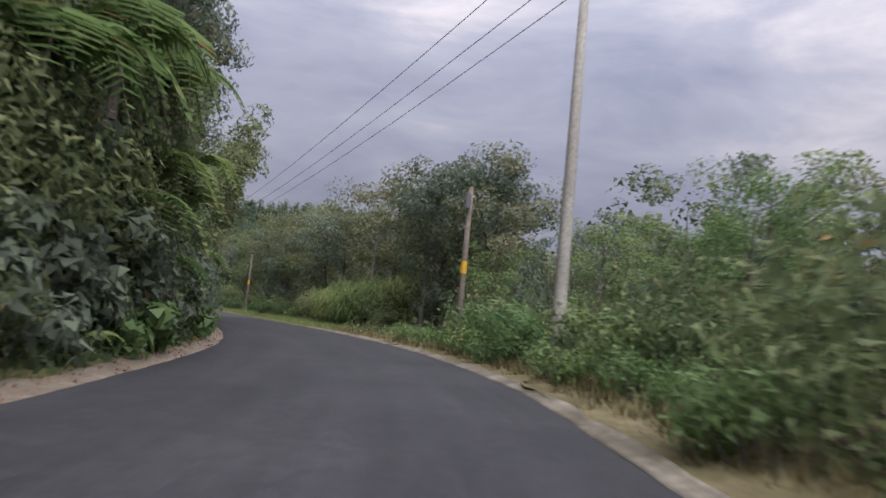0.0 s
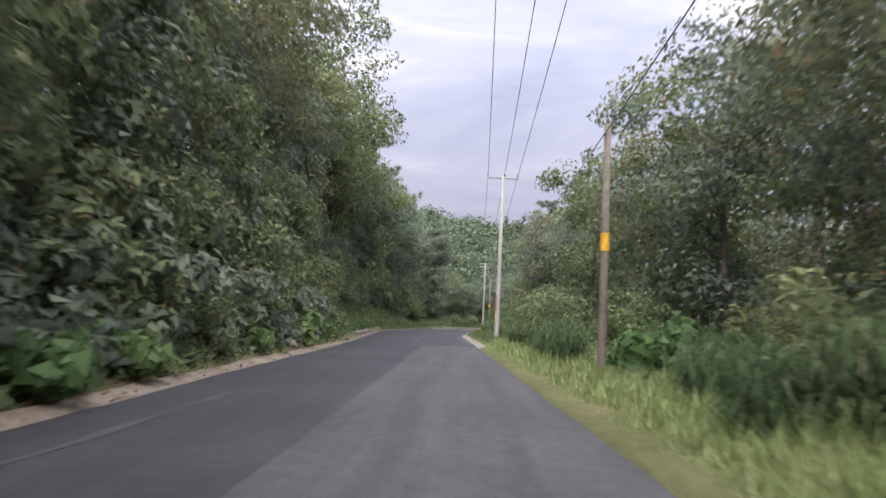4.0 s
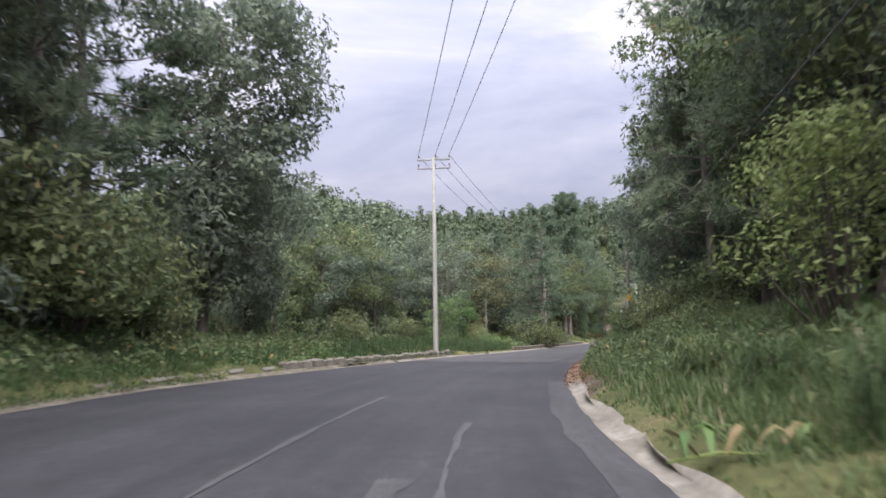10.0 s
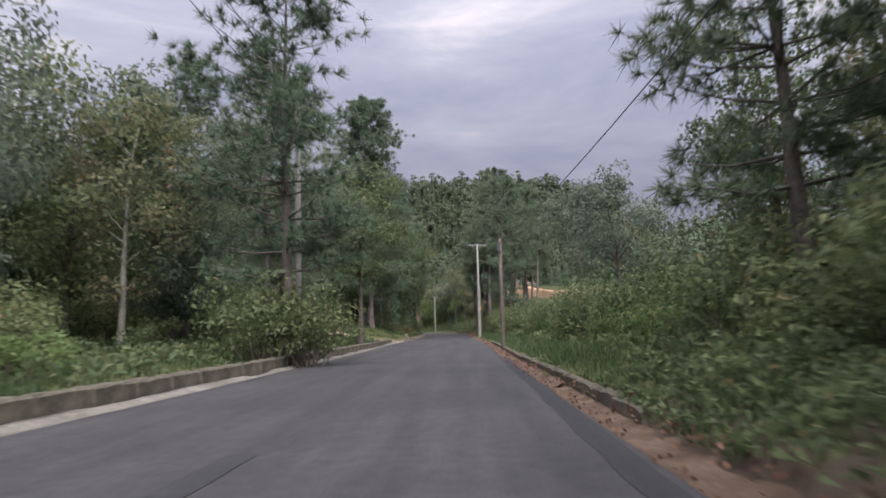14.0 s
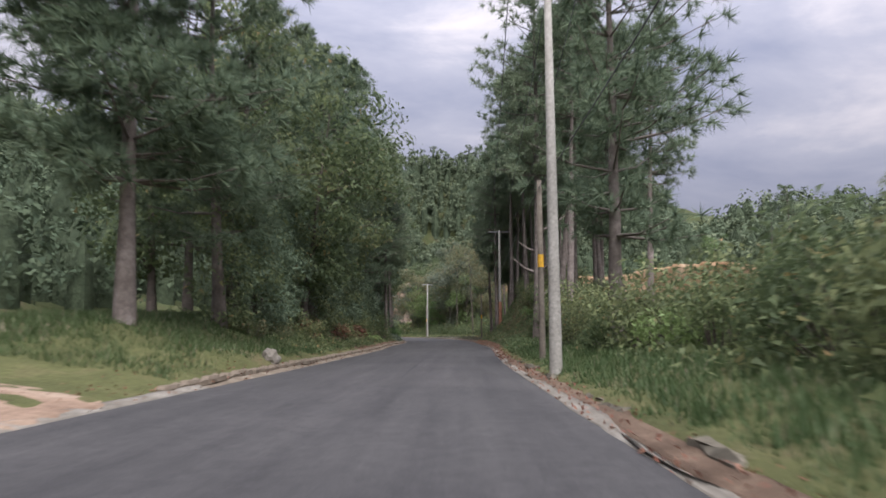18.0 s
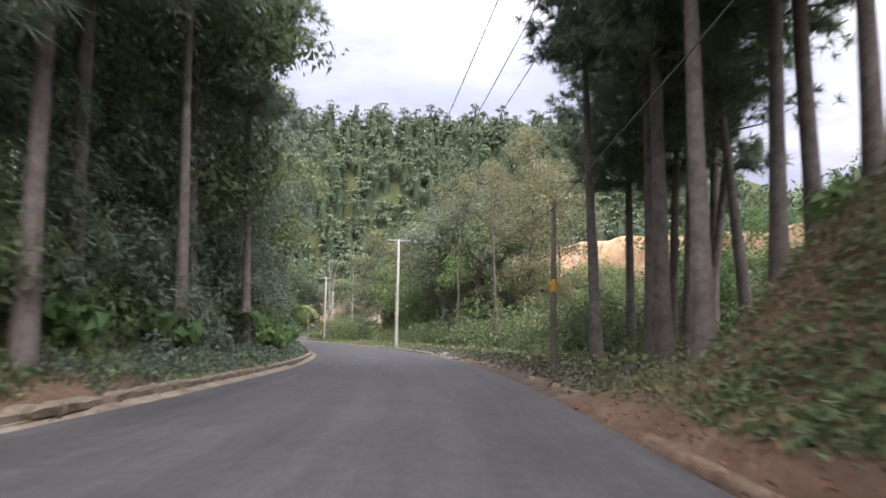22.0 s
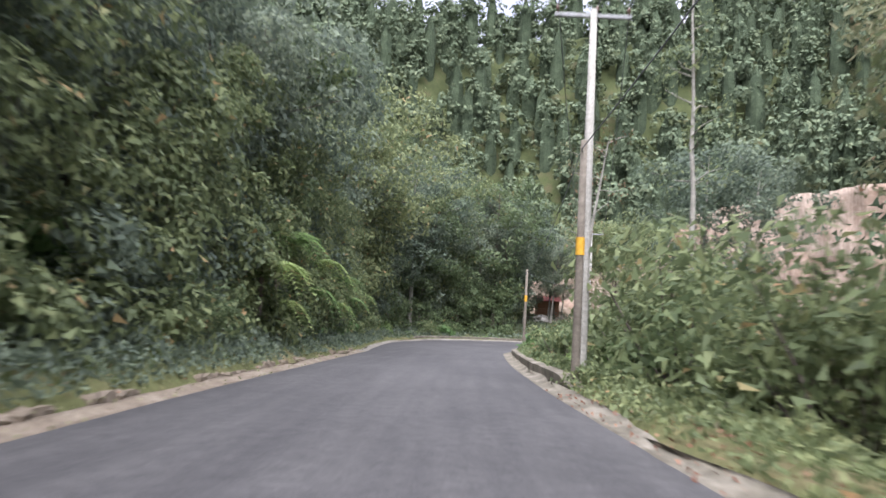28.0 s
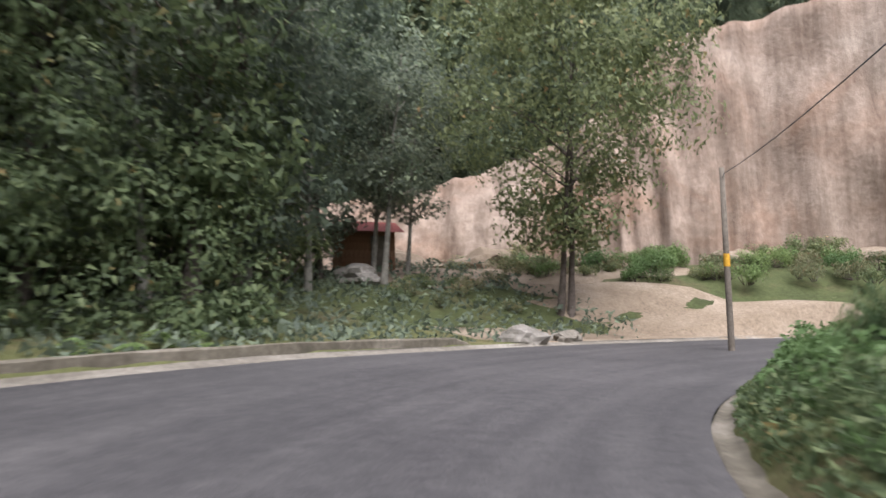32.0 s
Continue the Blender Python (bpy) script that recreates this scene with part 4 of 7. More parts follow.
def leaf_bank(name, t0, t1, side, o0, slope, high, radius, per, leaf, material, seed, lab, low=0.0, share=1.0, aspect=0.6, deep=0.6, near=None):
    """A wall of leafy cushions on a bank or at a wood's edge: too many leaves to count. high: (station, metres) rows."""
    rng = np.random.default_rng(seed)
    top = float(np.mean([k for _, k in high]))
    n = int((t1 - t0) * 13.5 * (top - low) / (1.15 * radius**2) * share)
    t = rng.uniform(t0, t1, n)
    lim = tab(high, t) * (0.88 + 0.16 * lump(t * 13.5, t * 0, 2.7, seed * 0.1))
    h = low + np.maximum(lim - low, 0.2) * rng.uniform(0, 1, n)
    o = np.maximum(o0 + slope * h + deep * lump(t * 13.5, h, 1.9, seed * 0.13) + rng.normal(size=n) * 0.2, 0.55 + radius * 0.6 if near is None else near)
    edge = left_edge(t) if side < 0 else right_edge(t)
    xy = plan(t, edge + side * o)
    z = np.maximum(h + 0.15, ground_z(xy[:, 0], xy[:, 1], False, (t, edge + side * o)) + 0.15)
    to_road = (plan(t, edge + side * (o - 1)) - xy)
    away = np.c_[to_road * 0.75, np.full(n, 0.5)]
    v, f = clump_arrays(rng, np.c_[xy, z], radius * rng.uniform(0.6, 1.3, n), away, per, leaf, aspect, 0.8, 0.5)
    return tagged(new(name, mesh_from(name, v, f, material)), lab, "undergrowth", kind="stuff")


def curtain(name, t0, t1, side, o0, slope, high, n, leaf, material, seed, lab, patchy=0.1):
    """Creepers and shrubs hanging as a leafy wall over a bank: too many leaves to count."""
    rng = np.random.default_rng(seed)
    t, h = rng.uniform(t0, t1, n), high * rng.uniform(0, 1, n) ** 0.9
    u = t * 14.0
    bulge = 0.45 * lump(u, h, 1.3, seed * 0.1) + 0.2 * lump(u, h, 0.45, seed * 0.2)
    keep = lump(u, h, 2.1, seed * 0.3) > patchy * 2 - 1
    o = np.maximum(o0 + slope * h + bulge + rng.normal(size=n) * 0.12, 0.4)
    t, h, o = t[keep], h[keep], o[keep]
    d = (left_edge(t) - o) if side < 0 else (right_edge(t) + o)
    xy = plan(t, d)
    z = np.maximum(ground_z(xy[:, 0], xy[:, 1], False, (t, d)) + 0.05, h * (0.75 + 0.25 * lump(u[keep], h * 0, 3.0, seed)))
    v, f = leaf_arrays(np.c_[xy, z], leaf, rng, 0.62, 0.6)
    return tagged(new(name, mesh_from(name, v, f, material)), lab, "undergrowth", kind="stuff")


# Pattern plants, kept below the sheet until copied: each is itself the first of its kind in place.
STOCK = {}


def stock(key, ob, label, category, group):
    STOCK[key] = [ob, label, category, group, False]


def put(key, x, y, scale=1.0, turn=0.0, z=None, tilt=(0, 0), label=""):
    """Stand a plant of a kind at x, y on the ground."""
    ob, lab, cat, grp, used = STOCK[key]
    m = pose(x, y, gz(x, y) - 0.04 if z is None else z, tilt[0], tilt[1], turn)
    if used:
        c = copy_thing(ob, m)
    else:
        c = ob
        c.matrix_basis = m
        STOCK[key][4] = True
    c.scale = (scale, scale, scale * 1.0)
    return tagged(c, label or lab, cat, grp)


stock("oak_a", broad_tree("broadleaf_tree", 11, 11.0, 3.6, 0.14, M_LEAF, M_BARK), "tall dense broadleaf tree leafy to its foot", "tree", "roadside broadleaf trees")
stock("oak_b", broad_tree("broadleaf_tree", 12, 9.0, 3.2, 0.10, M_LEAF_DK, M_BARK), "dark green broadleaf tree with a heavy crown", "tree", "roadside broadleaf trees")
stock("oak_c", broad_tree("broadleaf_tree", 13, 12.5, 3.4, 0.34, M_LEAF, M_BARK, clumps=40, r0=0.19), "tall broadleaf tree with bare lower trunk", "tree", "roadside broadleaf trees")
stock("oak_d", broad_tree("young_tree", 14, 7.0, 2.8, 0.10, M_LEAF_LT, M_BARK, clumps=38, per=150, leaf=0.16), "fresh green young broadleaf tree", "tree", "roadside broadleaf trees")
stock("sere", broad_tree("yellowing_tree", 15, 10.5, 3.4, 0.16, M_LEAF_SERE, M_BARK_PALE, clumps=40, per=120, leaf=0.22), "thin olive-brown tree with yellowing leaves", "tree", "yellowing trees")
stock("alder", broad_tree("slender_tree", 16, 10.0, 2.6, 0.22, M_LEAF_DK, M_BARK_PALE, clumps=38, per=140, leaf=0.19, r0=0.12), "slender grey-green tree with a pale trunk", "tree", "pale-trunked trees")
stock("wood_a", broad_tree("woodland_tree", 17, 11.0, 3.6, 0.10, M_LEAF, M_BARK, clumps=30, per=100, leaf=0.3), "broadleaf tree in the wood behind the verge", "tree", "woodland trees")
stock("wood_b", broad_tree("woodland_tree", 18, 12.0, 3.4, 0.12, M_LEAF_DK, M_BARK, clumps=30, per=100, leaf=0.3), "dark broadleaf tree in the wood behind the verge", "tree", "woodland trees")
stock("wood_c", broad_tree("woodland_tree", 19, 9.5, 3.2, 0.10, M_LEAF_SERE, M_BARK_PALE, clumps=30, per=90, leaf=0.28), "olive-brown tree in the wood behind the verge", "tree", "woodland trees")
stock("pine_a", pine_tree("pine_tree", 21, 16.0, 0.42, 2.7), "tall pine with bare lower trunk and dark needles", "pine tree", "roadside pines")
stock("pine_b", pine_tree("pine_tree", 22, 13.0, 0.22, 3.0, 17), "bushy dark pine with needles from low down", "pine tree", "roadside pines")
stock("pine_c", pine_tree("pine_tree", 23, 18.0, 0.55, 2.3, 12), "very tall slim pine with a high crown", "pine tree", "roadside pines")
stock("bush_a", shrub("shrub", 31, 2.2, 1.7, M_LEAF), "dense green roadside shrub", "shrub", "roadside shrubs")
stock("bush_b", shrub("leafy_bush", 32, 1.7, 1.2, M_LEAF_LT, 1000, 0.14), "bright green leafy roadside shrub", "shrub", "roadside shrubs")
stock("bush_c", shrub("bush", 33, 2.8, 2.6, M_LEAF, 1900, 0.17, 14), "large dense green roadside shrub", "shrub", "roadside shrubs")
stock("bush_d", shrub("large_leaved_shrub", 34, 1.8, 1.3, M_LEAF_LT, 420, 0.33, 10, 0.85), "shrub with large soft leaves", "shrub", "large-leaved shrubs")
stock("bush_e", shrub("low_shrub", 35, 1.4, 0.8, M_LEAF_SERE, 600, 0.12, 8), "low brownish shrub on soil", "shrub", "low shrubs")
stock("bush_f", shrub("low_shrub", 36, 1.3, 0.6, M_LEAF, 600, 0.13, 8), "low green ground shrub", "shrub", "low shrubs")
stock("fern", fern("fern", 41, 9, 1.3), "arching green fern on the bank", "fern", "bank ferns")
stock("tree_fern", fern("tree_fern", 42, 17, 1.5, 0.8, 1.15), "large fern with long drooping yellow-green fronds", "fern", "drooping ferns")


def scatter(t0, t1, d0, d1, every, keys, seed, size=(0.8, 1.2), edge=True, lean=3):
    """Plants along the road from station t0 to t1, d0 to d1 metres outside the asphalt (negative side: left)."""
    rng = np.random.default_rng(seed)
    side = -1 if d0 < 0 else 1
    t = t0 + every * 0.5
    while t < t1:
        tt = t + rng.uniform(-0.4, 0.4) * every
        d = rng.uniform(d0, d1)
        base = (left_edge(np.array([tt])) if side < 0 else right_edge(np.array([tt])))[0] if edge else 0.0
        x, y = plan(np.array([tt]), np.array([base + d]))[0]
        k = keys[rng.integers(len(keys))]
        put(k, float(x), float(y), float(rng.uniform(*size)), float(rng.uniform(0, 360)), tilt=(float(rng.normal() * lean), float(rng.normal() * lean)))
        t += every


# Left side, from the start: overgrown bank, grassy bank, forest edge, clearing, pines, earth bank, dark wood.
scatter(-0.6, 6.4, -1.5, -0.7, 0.15, ["bush_a", "bush_d", "bush_f", "bush_d", "fern"], 101, (0.6, 0.95))
scatter(-0.6, 6.6, -3.2, -2.0, 0.17, ["bush_c", "bush_a", "tree_fern", "bush_c"], 102, (0.9, 1.25))
scatter(-0.8, 6.8, -5.0, -3.6, 0.24, ["oak_b", "oak_a", "oak_b", "sere"], 103, (0.95, 1.25))
scatter(-0.8, 8.2, -9, -6.5, 0.36, ["oak_a", "oak_c", "oak_a"], 104, (1.15, 1.45))
scatter(6.6, 11.9, -4.4, -2.8, 0.17, ["bush_c", "bush_a", "bush_c", "bush_e"], 105, (0.9, 1.3))
scatter(8.0, 11.8, -7.5, -5.0, 0.2, ["bush_c", "bush_c", "oak_d"], 120, (1.0, 1.4))
scatter(6.4, 9.8, -7.0, -4.2, 0.2, ["oak_b", "oak_a", "oak_b", "oak_c"], 106, (1.1, 1.45))
scatter(9.4, 11.8, -7.0, -3.6, 0.22, ["oak_b", "oak_a", "oak_b", "pine_b"], 118, (1.15, 1.5))
scatter(9.3, 11.9, -6.5, -3.6, 0.11, ["bush_c", "bush_c", "bush_a"], 244, (1.4, 1.9))
scatter(28.5, 29.7, 3.0, 5.5, 0.13, ["bush_c", "bush_a", "bush_c"], 245, (1.4, 1.75))
scatter(7.6, 11.8, -13, -9, 0.32, ["pine_a", "oak_c", "pine_c"], 107, (1.0, 1.2))
scatter(12.2, 15.0, -4, -2.4, 0.2, ["bush_a", "bush_b", "bush_f", "bush_c"], 108, (0.6, 0.95))
scatter(14.0, 16.6, -19, -12, 0.14, ["oak_b", "oak_b", "alder", "oak_a"], 109, (0.75, 1.0))
scatter(15.2, 18.8, -19, -14, 0.2, ["alder", "oak_a", "oak_b", "oak_a"], 111, (0.75, 0.95))
scatter(15.0, 16.4, -7, -5, 0.3, ["bush_a", "bush_c"], 119, (0.6, 0.9))
scatter(19.7, 22.8, -5.5, -3.4, 0.3, ["pine_b", "oak_a", "pine_b", "oak_a"], 112, (1.2, 1.5))
scatter(20.3, 23, -11, -7, 0.34, ["pine_b", "pine_a", "oak_a"], 113, (1.3, 1.6))
scatter(19.7, 22.8, -3.0, -1.6, 0.16, ["bush_e", "bush_f", "fern", "bush_a"], 114, (0.6, 1.0))
scatter(22.6, 30.8, -3.4, -1.6, 0.17, ["bush_a", "bush_c", "fern", "tree_fern", "bush_f", "bush_d"], 115, (0.7, 1.1))
scatter(22.6, 32.6, -6.5, -3.6, 0.21, ["oak_b", "oak_a", "alder", "oak_b"], 116, (1.1, 1.45))
scatter(22.6, 32.6, -12, -8.5, 0.32, ["oak_a", "oak_c", "oak_b"], 117, (1.2, 1.45))
# Right side.
scatter(0.3, 2.3, 0.9, 1.6, 0.2, ["bush_b", "bush_a", "bush_b"], 220, (0.55, 0.8))
scatter(22.7, 24.2, 4.5, 7, 0.22, ["pine_c", "pine_a"], 221, (0.9, 1.1))
scatter(29.1, 31.2, 1.7, 4.2, 0.11, ["bush_a", "bush_d", "bush_a", "bush_b"], 222, (0.75, 1.05))
scatter(-0.4, 2.2, 1.9, 3.4, 0.12, ["bush_a", "bush_b", "bush_c", "bush_f"], 201, (0.7, 1.1))
scatter(-0.4, 2.4, 4.6, 7.5, 0.22, ["oak_d", "bush_c", "oak_d"], 202, (0.5, 0.75))
scatter(2.4, 6.4, 5, 8.5, 0.16, ["oak_b", "oak_b", "oak_a", "sere"], 203, (0.8, 1.05))
scatter(3.0, 6.4, 2.4, 4.4, 0.14, ["bush_a", "bush_f", "bush_c", "bush_d"], 204, (0.7, 1.05))
scatter(6.6, 9.4, 3.4, 5.2, 0.14, ["bush_a", "bush_b", "bush_f", "bush_c"], 205, (0.7, 1.1))
scatter(6.8, 10.0, 7.0, 10, 0.24, ["oak_a", "sere", "oak_b", "alder"], 206, (0.85, 1.15))
scatter(10.2, 12.2, 6.2, 8.2, 0.2, ["oak_b", "bush_c", "oak_a", "pine_b"], 250, (0.85, 1.15))
scatter(12.2, 15.0, 4.2, 6.2, 0.22, ["oak_b", "bush_c", "oak_a", "bush_c", "pine_b"], 207, (0.85, 1.15))
scatter(12.2, 15.0, 2.4, 3.8, 0.15, ["bush_a", "bush_f", "bush_b", "bush_c"], 208, (0.6, 1.0))
scatter(9.6, 14.0, 8, 12, 0.34, ["pine_a", "oak_c", "pine_b"], 209, (1.0, 1.2))
scatter(19.3, 20.8, 2.6, 4.2, 0.16, ["bush_a", "bush_c", "bush_f"], 219, (0.6, 0.9))
scatter(15.0, 19.4, 3.6, 6.6, 0.075, ["bush_a", "bush_c", "bush_c", "bush_b"], 210, (0.85, 1.2))
scatter(15.2, 16.1, 9, 13, 0.34, ["oak_c", "oak_b", "pine_b"], 211, (0.75, 1.0))
scatter(20.25, 20.9, 3.4, 4.8, 0.32, ["pine_c", "pine_a"], 212, (1.0, 1.15))
put("pine_b", -53.4, 236.8, 1.3, 70)
for x, y, sc in ((-53.5, 304.0, 0.8), (-51.0, 308.0, 0.85), (-55.0, 309.0, 0.7), (-49.5, 303.0, 0.9), (-52.0, 299.0, 0.75)):
    put("oak_d", x, y, sc, 31 * y)
scatter(20.6, 23.0, 5.5, 9.5, 0.26, ["pine_a", "pine_c", "pine_a"], 238, (0.95, 1.2))
put("alder", -46.8, 216.5, 1.25, 25)
put("oak_b", -45.8, 206.8, 1.2, 25)
put("oak_b", -44.0, 214.0, 1.1, 160)
scatter(19.4, 23.0, 3.4, 5.4, 0.22, ["bush_a", "bush_e", "bush_f", "bush_d"], 213, (0.6, 0.95))
scatter(23.0, 25.6, 3.6, 5, 0.17, ["bush_a", "bush_a", "bush_b"], 246, (0.5, 0.8))
scatter(23.7, 25.8, 5.2, 8.5, 0.09, ["bush_c", "bush_c", "bush_a", "bush_b"], 256, (1.0, 1.5))
scatter(25.6, 28.6, 4.0, 6, 0.15, ["bush_c", "bush_a", "bush_b", "bush_c"], 214, (0.9, 1.3))
scatter(26.0, 28.6, 7.0, 10.5, 0.19, ["sere", "sere", "oak_d", "oak_b", "alder"], 215, (1.25, 1.6))
scatter(26.3, 29.6, 9, 14, 0.45, ["oak_a", "oak_c", "sere"], 217, (1.15, 1.4))
scatter(29.0, 31.6, 7, 12, 0.2, ["bush_c", "bush_c", "bush_a"], 218, (0.8, 1.1))
scatter(26.5, 30.4, 2.6, 4.4, 0.16, ["bush_f", "bush_a", "bush_f"], 216, (0.7, 1.0))
stock("pine_d", pine_tree("pine_tree", 24, 25.0, 0.16, 4.6, 32, 0.25, 30, 24, width=0.024, tuft=0.6), "very large bushy pine beside the dirt track", "pine tree", "roadside pines")
pine_xy = plan(np.array([19.3]), np.array([-9.0]))[0]
for t_o, d_o in ((12.75, -15.0), (12.95, -16.5), (13.15, -18.0)):
    q = plan(np.array([t_o]), np.array([d_o]))[0]
    put("oak_b", float(q[0]), float(q[1]), 1.15, 90 * t_o)
for k_o, t_o, d_o, s_o in (("oak_c", 17.27, -6.4, 0.95), ("pine_b", 15.75, -5.7, 1.1), ("bush_c", 15.7, -4.9, 1.1), ("bush_c", 15.62, -6.2, 1.2), ("oak_b", 17.3, -11.5, 1.15), ("oak_b", 17.0, -10.5, 1.0), ("bush_c", 17.1, -8.8, 1.2), ("pine_b", 16.95, -10.0, 1.2), ("pine_b", 16.5, -13.5, 1.1), ("oak_b", 16.3, -13.0, 1.3), ("oak_a", 16.0, -15.5, 1.15), ("oak_b", 15.6, -16.5, 1.25), ("oak_b", 16.65, -16.0, 1.3), ("sere", 15.9, -12.5, 0.95), ("pine_b", 16.2, -8.2, 0.95), ("oak_b", 15.3, -14.5, 1.0)):
    q = plan(np.array([t_o]), np.array([d_o]))[0]
    put(k_o, float(q[0]), float(q[1]), s_o, 90 * t_o)
round_tree = broad_tree("broadleaf_tree", 52, 15.5, 4.0, 0.06, M_LEAF_DK, M_BARK, clumps=100, per=210, leaf=0.29, r0=0.2)
round_tree.matrix_basis = pose(-64.8, 130.0, gz(-64.8, 130.0) - 0.05)
tagged(round_tree, "tall round-crowned broadleaf tree leafy to the ground", "tree", "roadside broadleaf trees")
put("oak_d", -62.4, 155.2, 0.55, 30, label="bright yellow-green bush above the tall grass")
put("oak_d", -63.6, 153.6, 0.5, 130, label="bright yellow-green bush above the tall grass")
put("pine_d", float(pine_xy[0]), float(pine_xy[1]), 1.0, 40)
scatter(15.2, 19.0, -14, -10.5, 0.13, ["bush_c", "bush_c", "oak_d"], 240, (0.9, 1.3))
scatter(29.3, 31.5, -17, -11, 0.15, ["oak_a", "oak_b", "oak_c"], 241, (1.7, 2.1))
scatter(20.0, 21.0, 3.4, 6.0, 0.11, ["bush_a", "bush_c", "bush_c"], 247, (0.9, 1.3))
scatter(22.6, 24.4, 9, 14, 0.16, ["bush_c", "bush_a"], 248, (0.9, 1.2))
scatter(30.3, 33.0, -2.9, -1.6, 0.13, ["bush_a", "bush_d", "fern", "bush_b"], 249, (0.55, 0.85))
scatter(30.1, 30.6, 7, 9, 0.2, ["alder", "sere"], 242, (1.0, 1.15))
scatter(24.0, 26.4, -2.8, -2.0, 0.3, ["tree_fern", "bush_d"], 243, (0.9, 1.2))
stock("pine_e", pine_tree("pine_tree", 25, 21.0, 0.36, 3.1, 20, 0.21, 26, 14, width=0.02, tuft=0.5), "tall straight pine with a full dark crown", "pine tree", "roadside pines")
stock("pine_f", pine_tree("pine_tree", 26, 19.0, 0.5, 2.6, 15, 0.19, 26, 13, width=0.02, tuft=0.5), "tall straight pine with bare lower stem", "pine tree", "roadside pines")
scatter(21.5, 23.9, 3.2, 7.0, 0.15, ["pine_e", "pine_f"], 251, (0.9, 1.15), lean=1.5)
scatter(20.9, 21.7, 5.5, 9.5, 0.2, ["pine_f", "pine_e"], 252, (0.9, 1.1), lean=1.5)
scatter(20.4, 22.9, -6.5, -4.0, 0.2, ["pine_e", "pine_e", "oak_a"], 253, (0.8, 1.0), lean=2)
big = pine_tree("pine_tree", 27, 22.0, 0.42, 3.0, 17, 0.25, 26, 12, width=0.02, tuft=0.5)
x, y = (float(q) for q in plan(np.array([20.62]), np.array([4.3]))[0])
big.matrix_basis = pose(x, y, gz(x, y) - 0.05)
for h_b, az_b, ln_b in ((3.9, 200, 1.5), (4.0, -15, 0.8), (6.2, 10, 1.7), (2.6, 20, 1.1), (5.1, 170, 1.0)):
    c_b, s_b = math.cos(radians(az_b)), math.sin(radians(az_b))
    vb, fb = tube_arrays([(0.1 * c_b, 0.1 * s_b, h_b), (0.5 * ln_b * c_b, 0.5 * ln_b * s_b, h_b + 0.16 * ln_b), (ln_b * c_b, ln_b * s_b, h_b + 0.55 * ln_b)], [0.085, 0.06, 0.03], 7)
    part("broken_limb", mesh_from("broken_limb", vb, fb, M_BARK_PINE, True), M_BARK_PINE, big, "short dead broken limb")
tagged(big, "thick grey pine trunk with broken dead limbs", "pine tree", "roadside pines")
scatter(20.85, 21.75, 2.9, 4.6, 0.12, ["bush_a", "bush_c", "bush_b"], 259, (0.6, 0.95))
scatter(21.25, 22.7, 4.6, 8.0, 0.11, ["bush_c", "bush_b", "bush_a", "bush_c"], 258, (0.8, 1.15))
scatter(24.0, 27.0, 8, 18, 0.09, ["bush_a", "bush_c", "bush_e", "bush_f"], 254, (0.6, 1.0))
scatter(24.2, 27.6, 14, 27, 0.05, ["bush_a", "bush_c", "bush_e", "bush_c"], 255, (0.8, 1.3))
stock("tall_thin", broad_tree("tall_tree", 53, 19.0, 3.6, 0.22, M_LEAF_SERE, M_BARK, clumps=74, per=170, leaf=0.2, r0=0.16), "tall thin olive-brown tree with sparse leaves", "tree", "yellowing trees")
for x, y, sc in ((-58.6, 325.5, 0.95), (-57.0, 332.0, 1.05), (-61.8, 336.0, 1.05), (-55.0, 338.5, 1.0), (-63.6, 343.0, 1.0), (-58.4, 342.0, 1.05)):
    put("tall_thin", x, y, sc, 50 * y)
scatter(29.6, 30.8, 3.6, 8.0, 0.1, ["bush_c", "bush_c", "bush_a"], 257, (0.9, 1.25))
for t_o, d_o, s_o in ((22.8, -6.6, 0.95), (23.05, -7.6, 1.0), (23.3, -6.4, 1.0), (23.6, -7.4, 1.05), (23.85, -6.3, 0.95), (24.15, -7.2, 1.0), (22.85, 4.6, 0.95), (23.15, 5.4, 1.0), (23.45, 5.0, 0.95)):
    q = plan(np.array([t_o]), np.array([d_o]))[0]
    put("pine_e" if t_o < 23.2 else "pine_f", float(q[0]), float(q[1]), s_o, 77 * t_o)
for t_o, d_o, s_o in ((1.3, 3.9, 1.3), (1.48, 4.3, 1.5), (1.65, 3.8, 1.35), (1.8, 4.5, 1.4), (1.1, 4.4, 1.3), (0.85, 4.0, 1.2)):
    q = plan(np.array([t_o]), np.array([d_o]))[0]
    put("bush_b", float(q[0]), float(q[1]), s_o, 77 * t_o)
rng_c = np.random.default_rng(93)
for _ in range(16):
    x, y = float(rng_c.uniform(-36, -20)), float(rng_c.uniform(255, 345))
    put(["pine_a", "oak_d", "bush_c"][int(rng_c.integers(3))], x, y, float(rng_c.uniform(0.35, 0.6)), float(rng_c.uniform(0, 360)))
# Second row of the wood, farther from the road.
scatter(-0.4, 6.2, 11, 19, 0.26, ["wood_a", "wood_b", "wood_c"], 231, (0.6, 0.85))
scatter(6.2, 9.8, 11, 19, 0.24, ["wood_a", "wood_b", "wood_c"], 232, (0.75, 1.0))
scatter(14.4, 16.4, 10, 19, 0.24, ["wood_a", "wood_b", "wood_c"], 233, (0.7, 0.95))
scatter(27.0, 29.6, 12, 20, 0.34, ["wood_a", "wood_b", "wood_c"], 234, (0.9, 1.2))
scatter(12.9, 15.4, -24, -14, 0.16, ["wood_a", "wood_b", "wood_c"], 235, (0.75, 0.95))
scatter(15.4, 19.0, -24, -17, 0.2, ["wood_a", "wood_b"], 236, (0.75, 0.9))
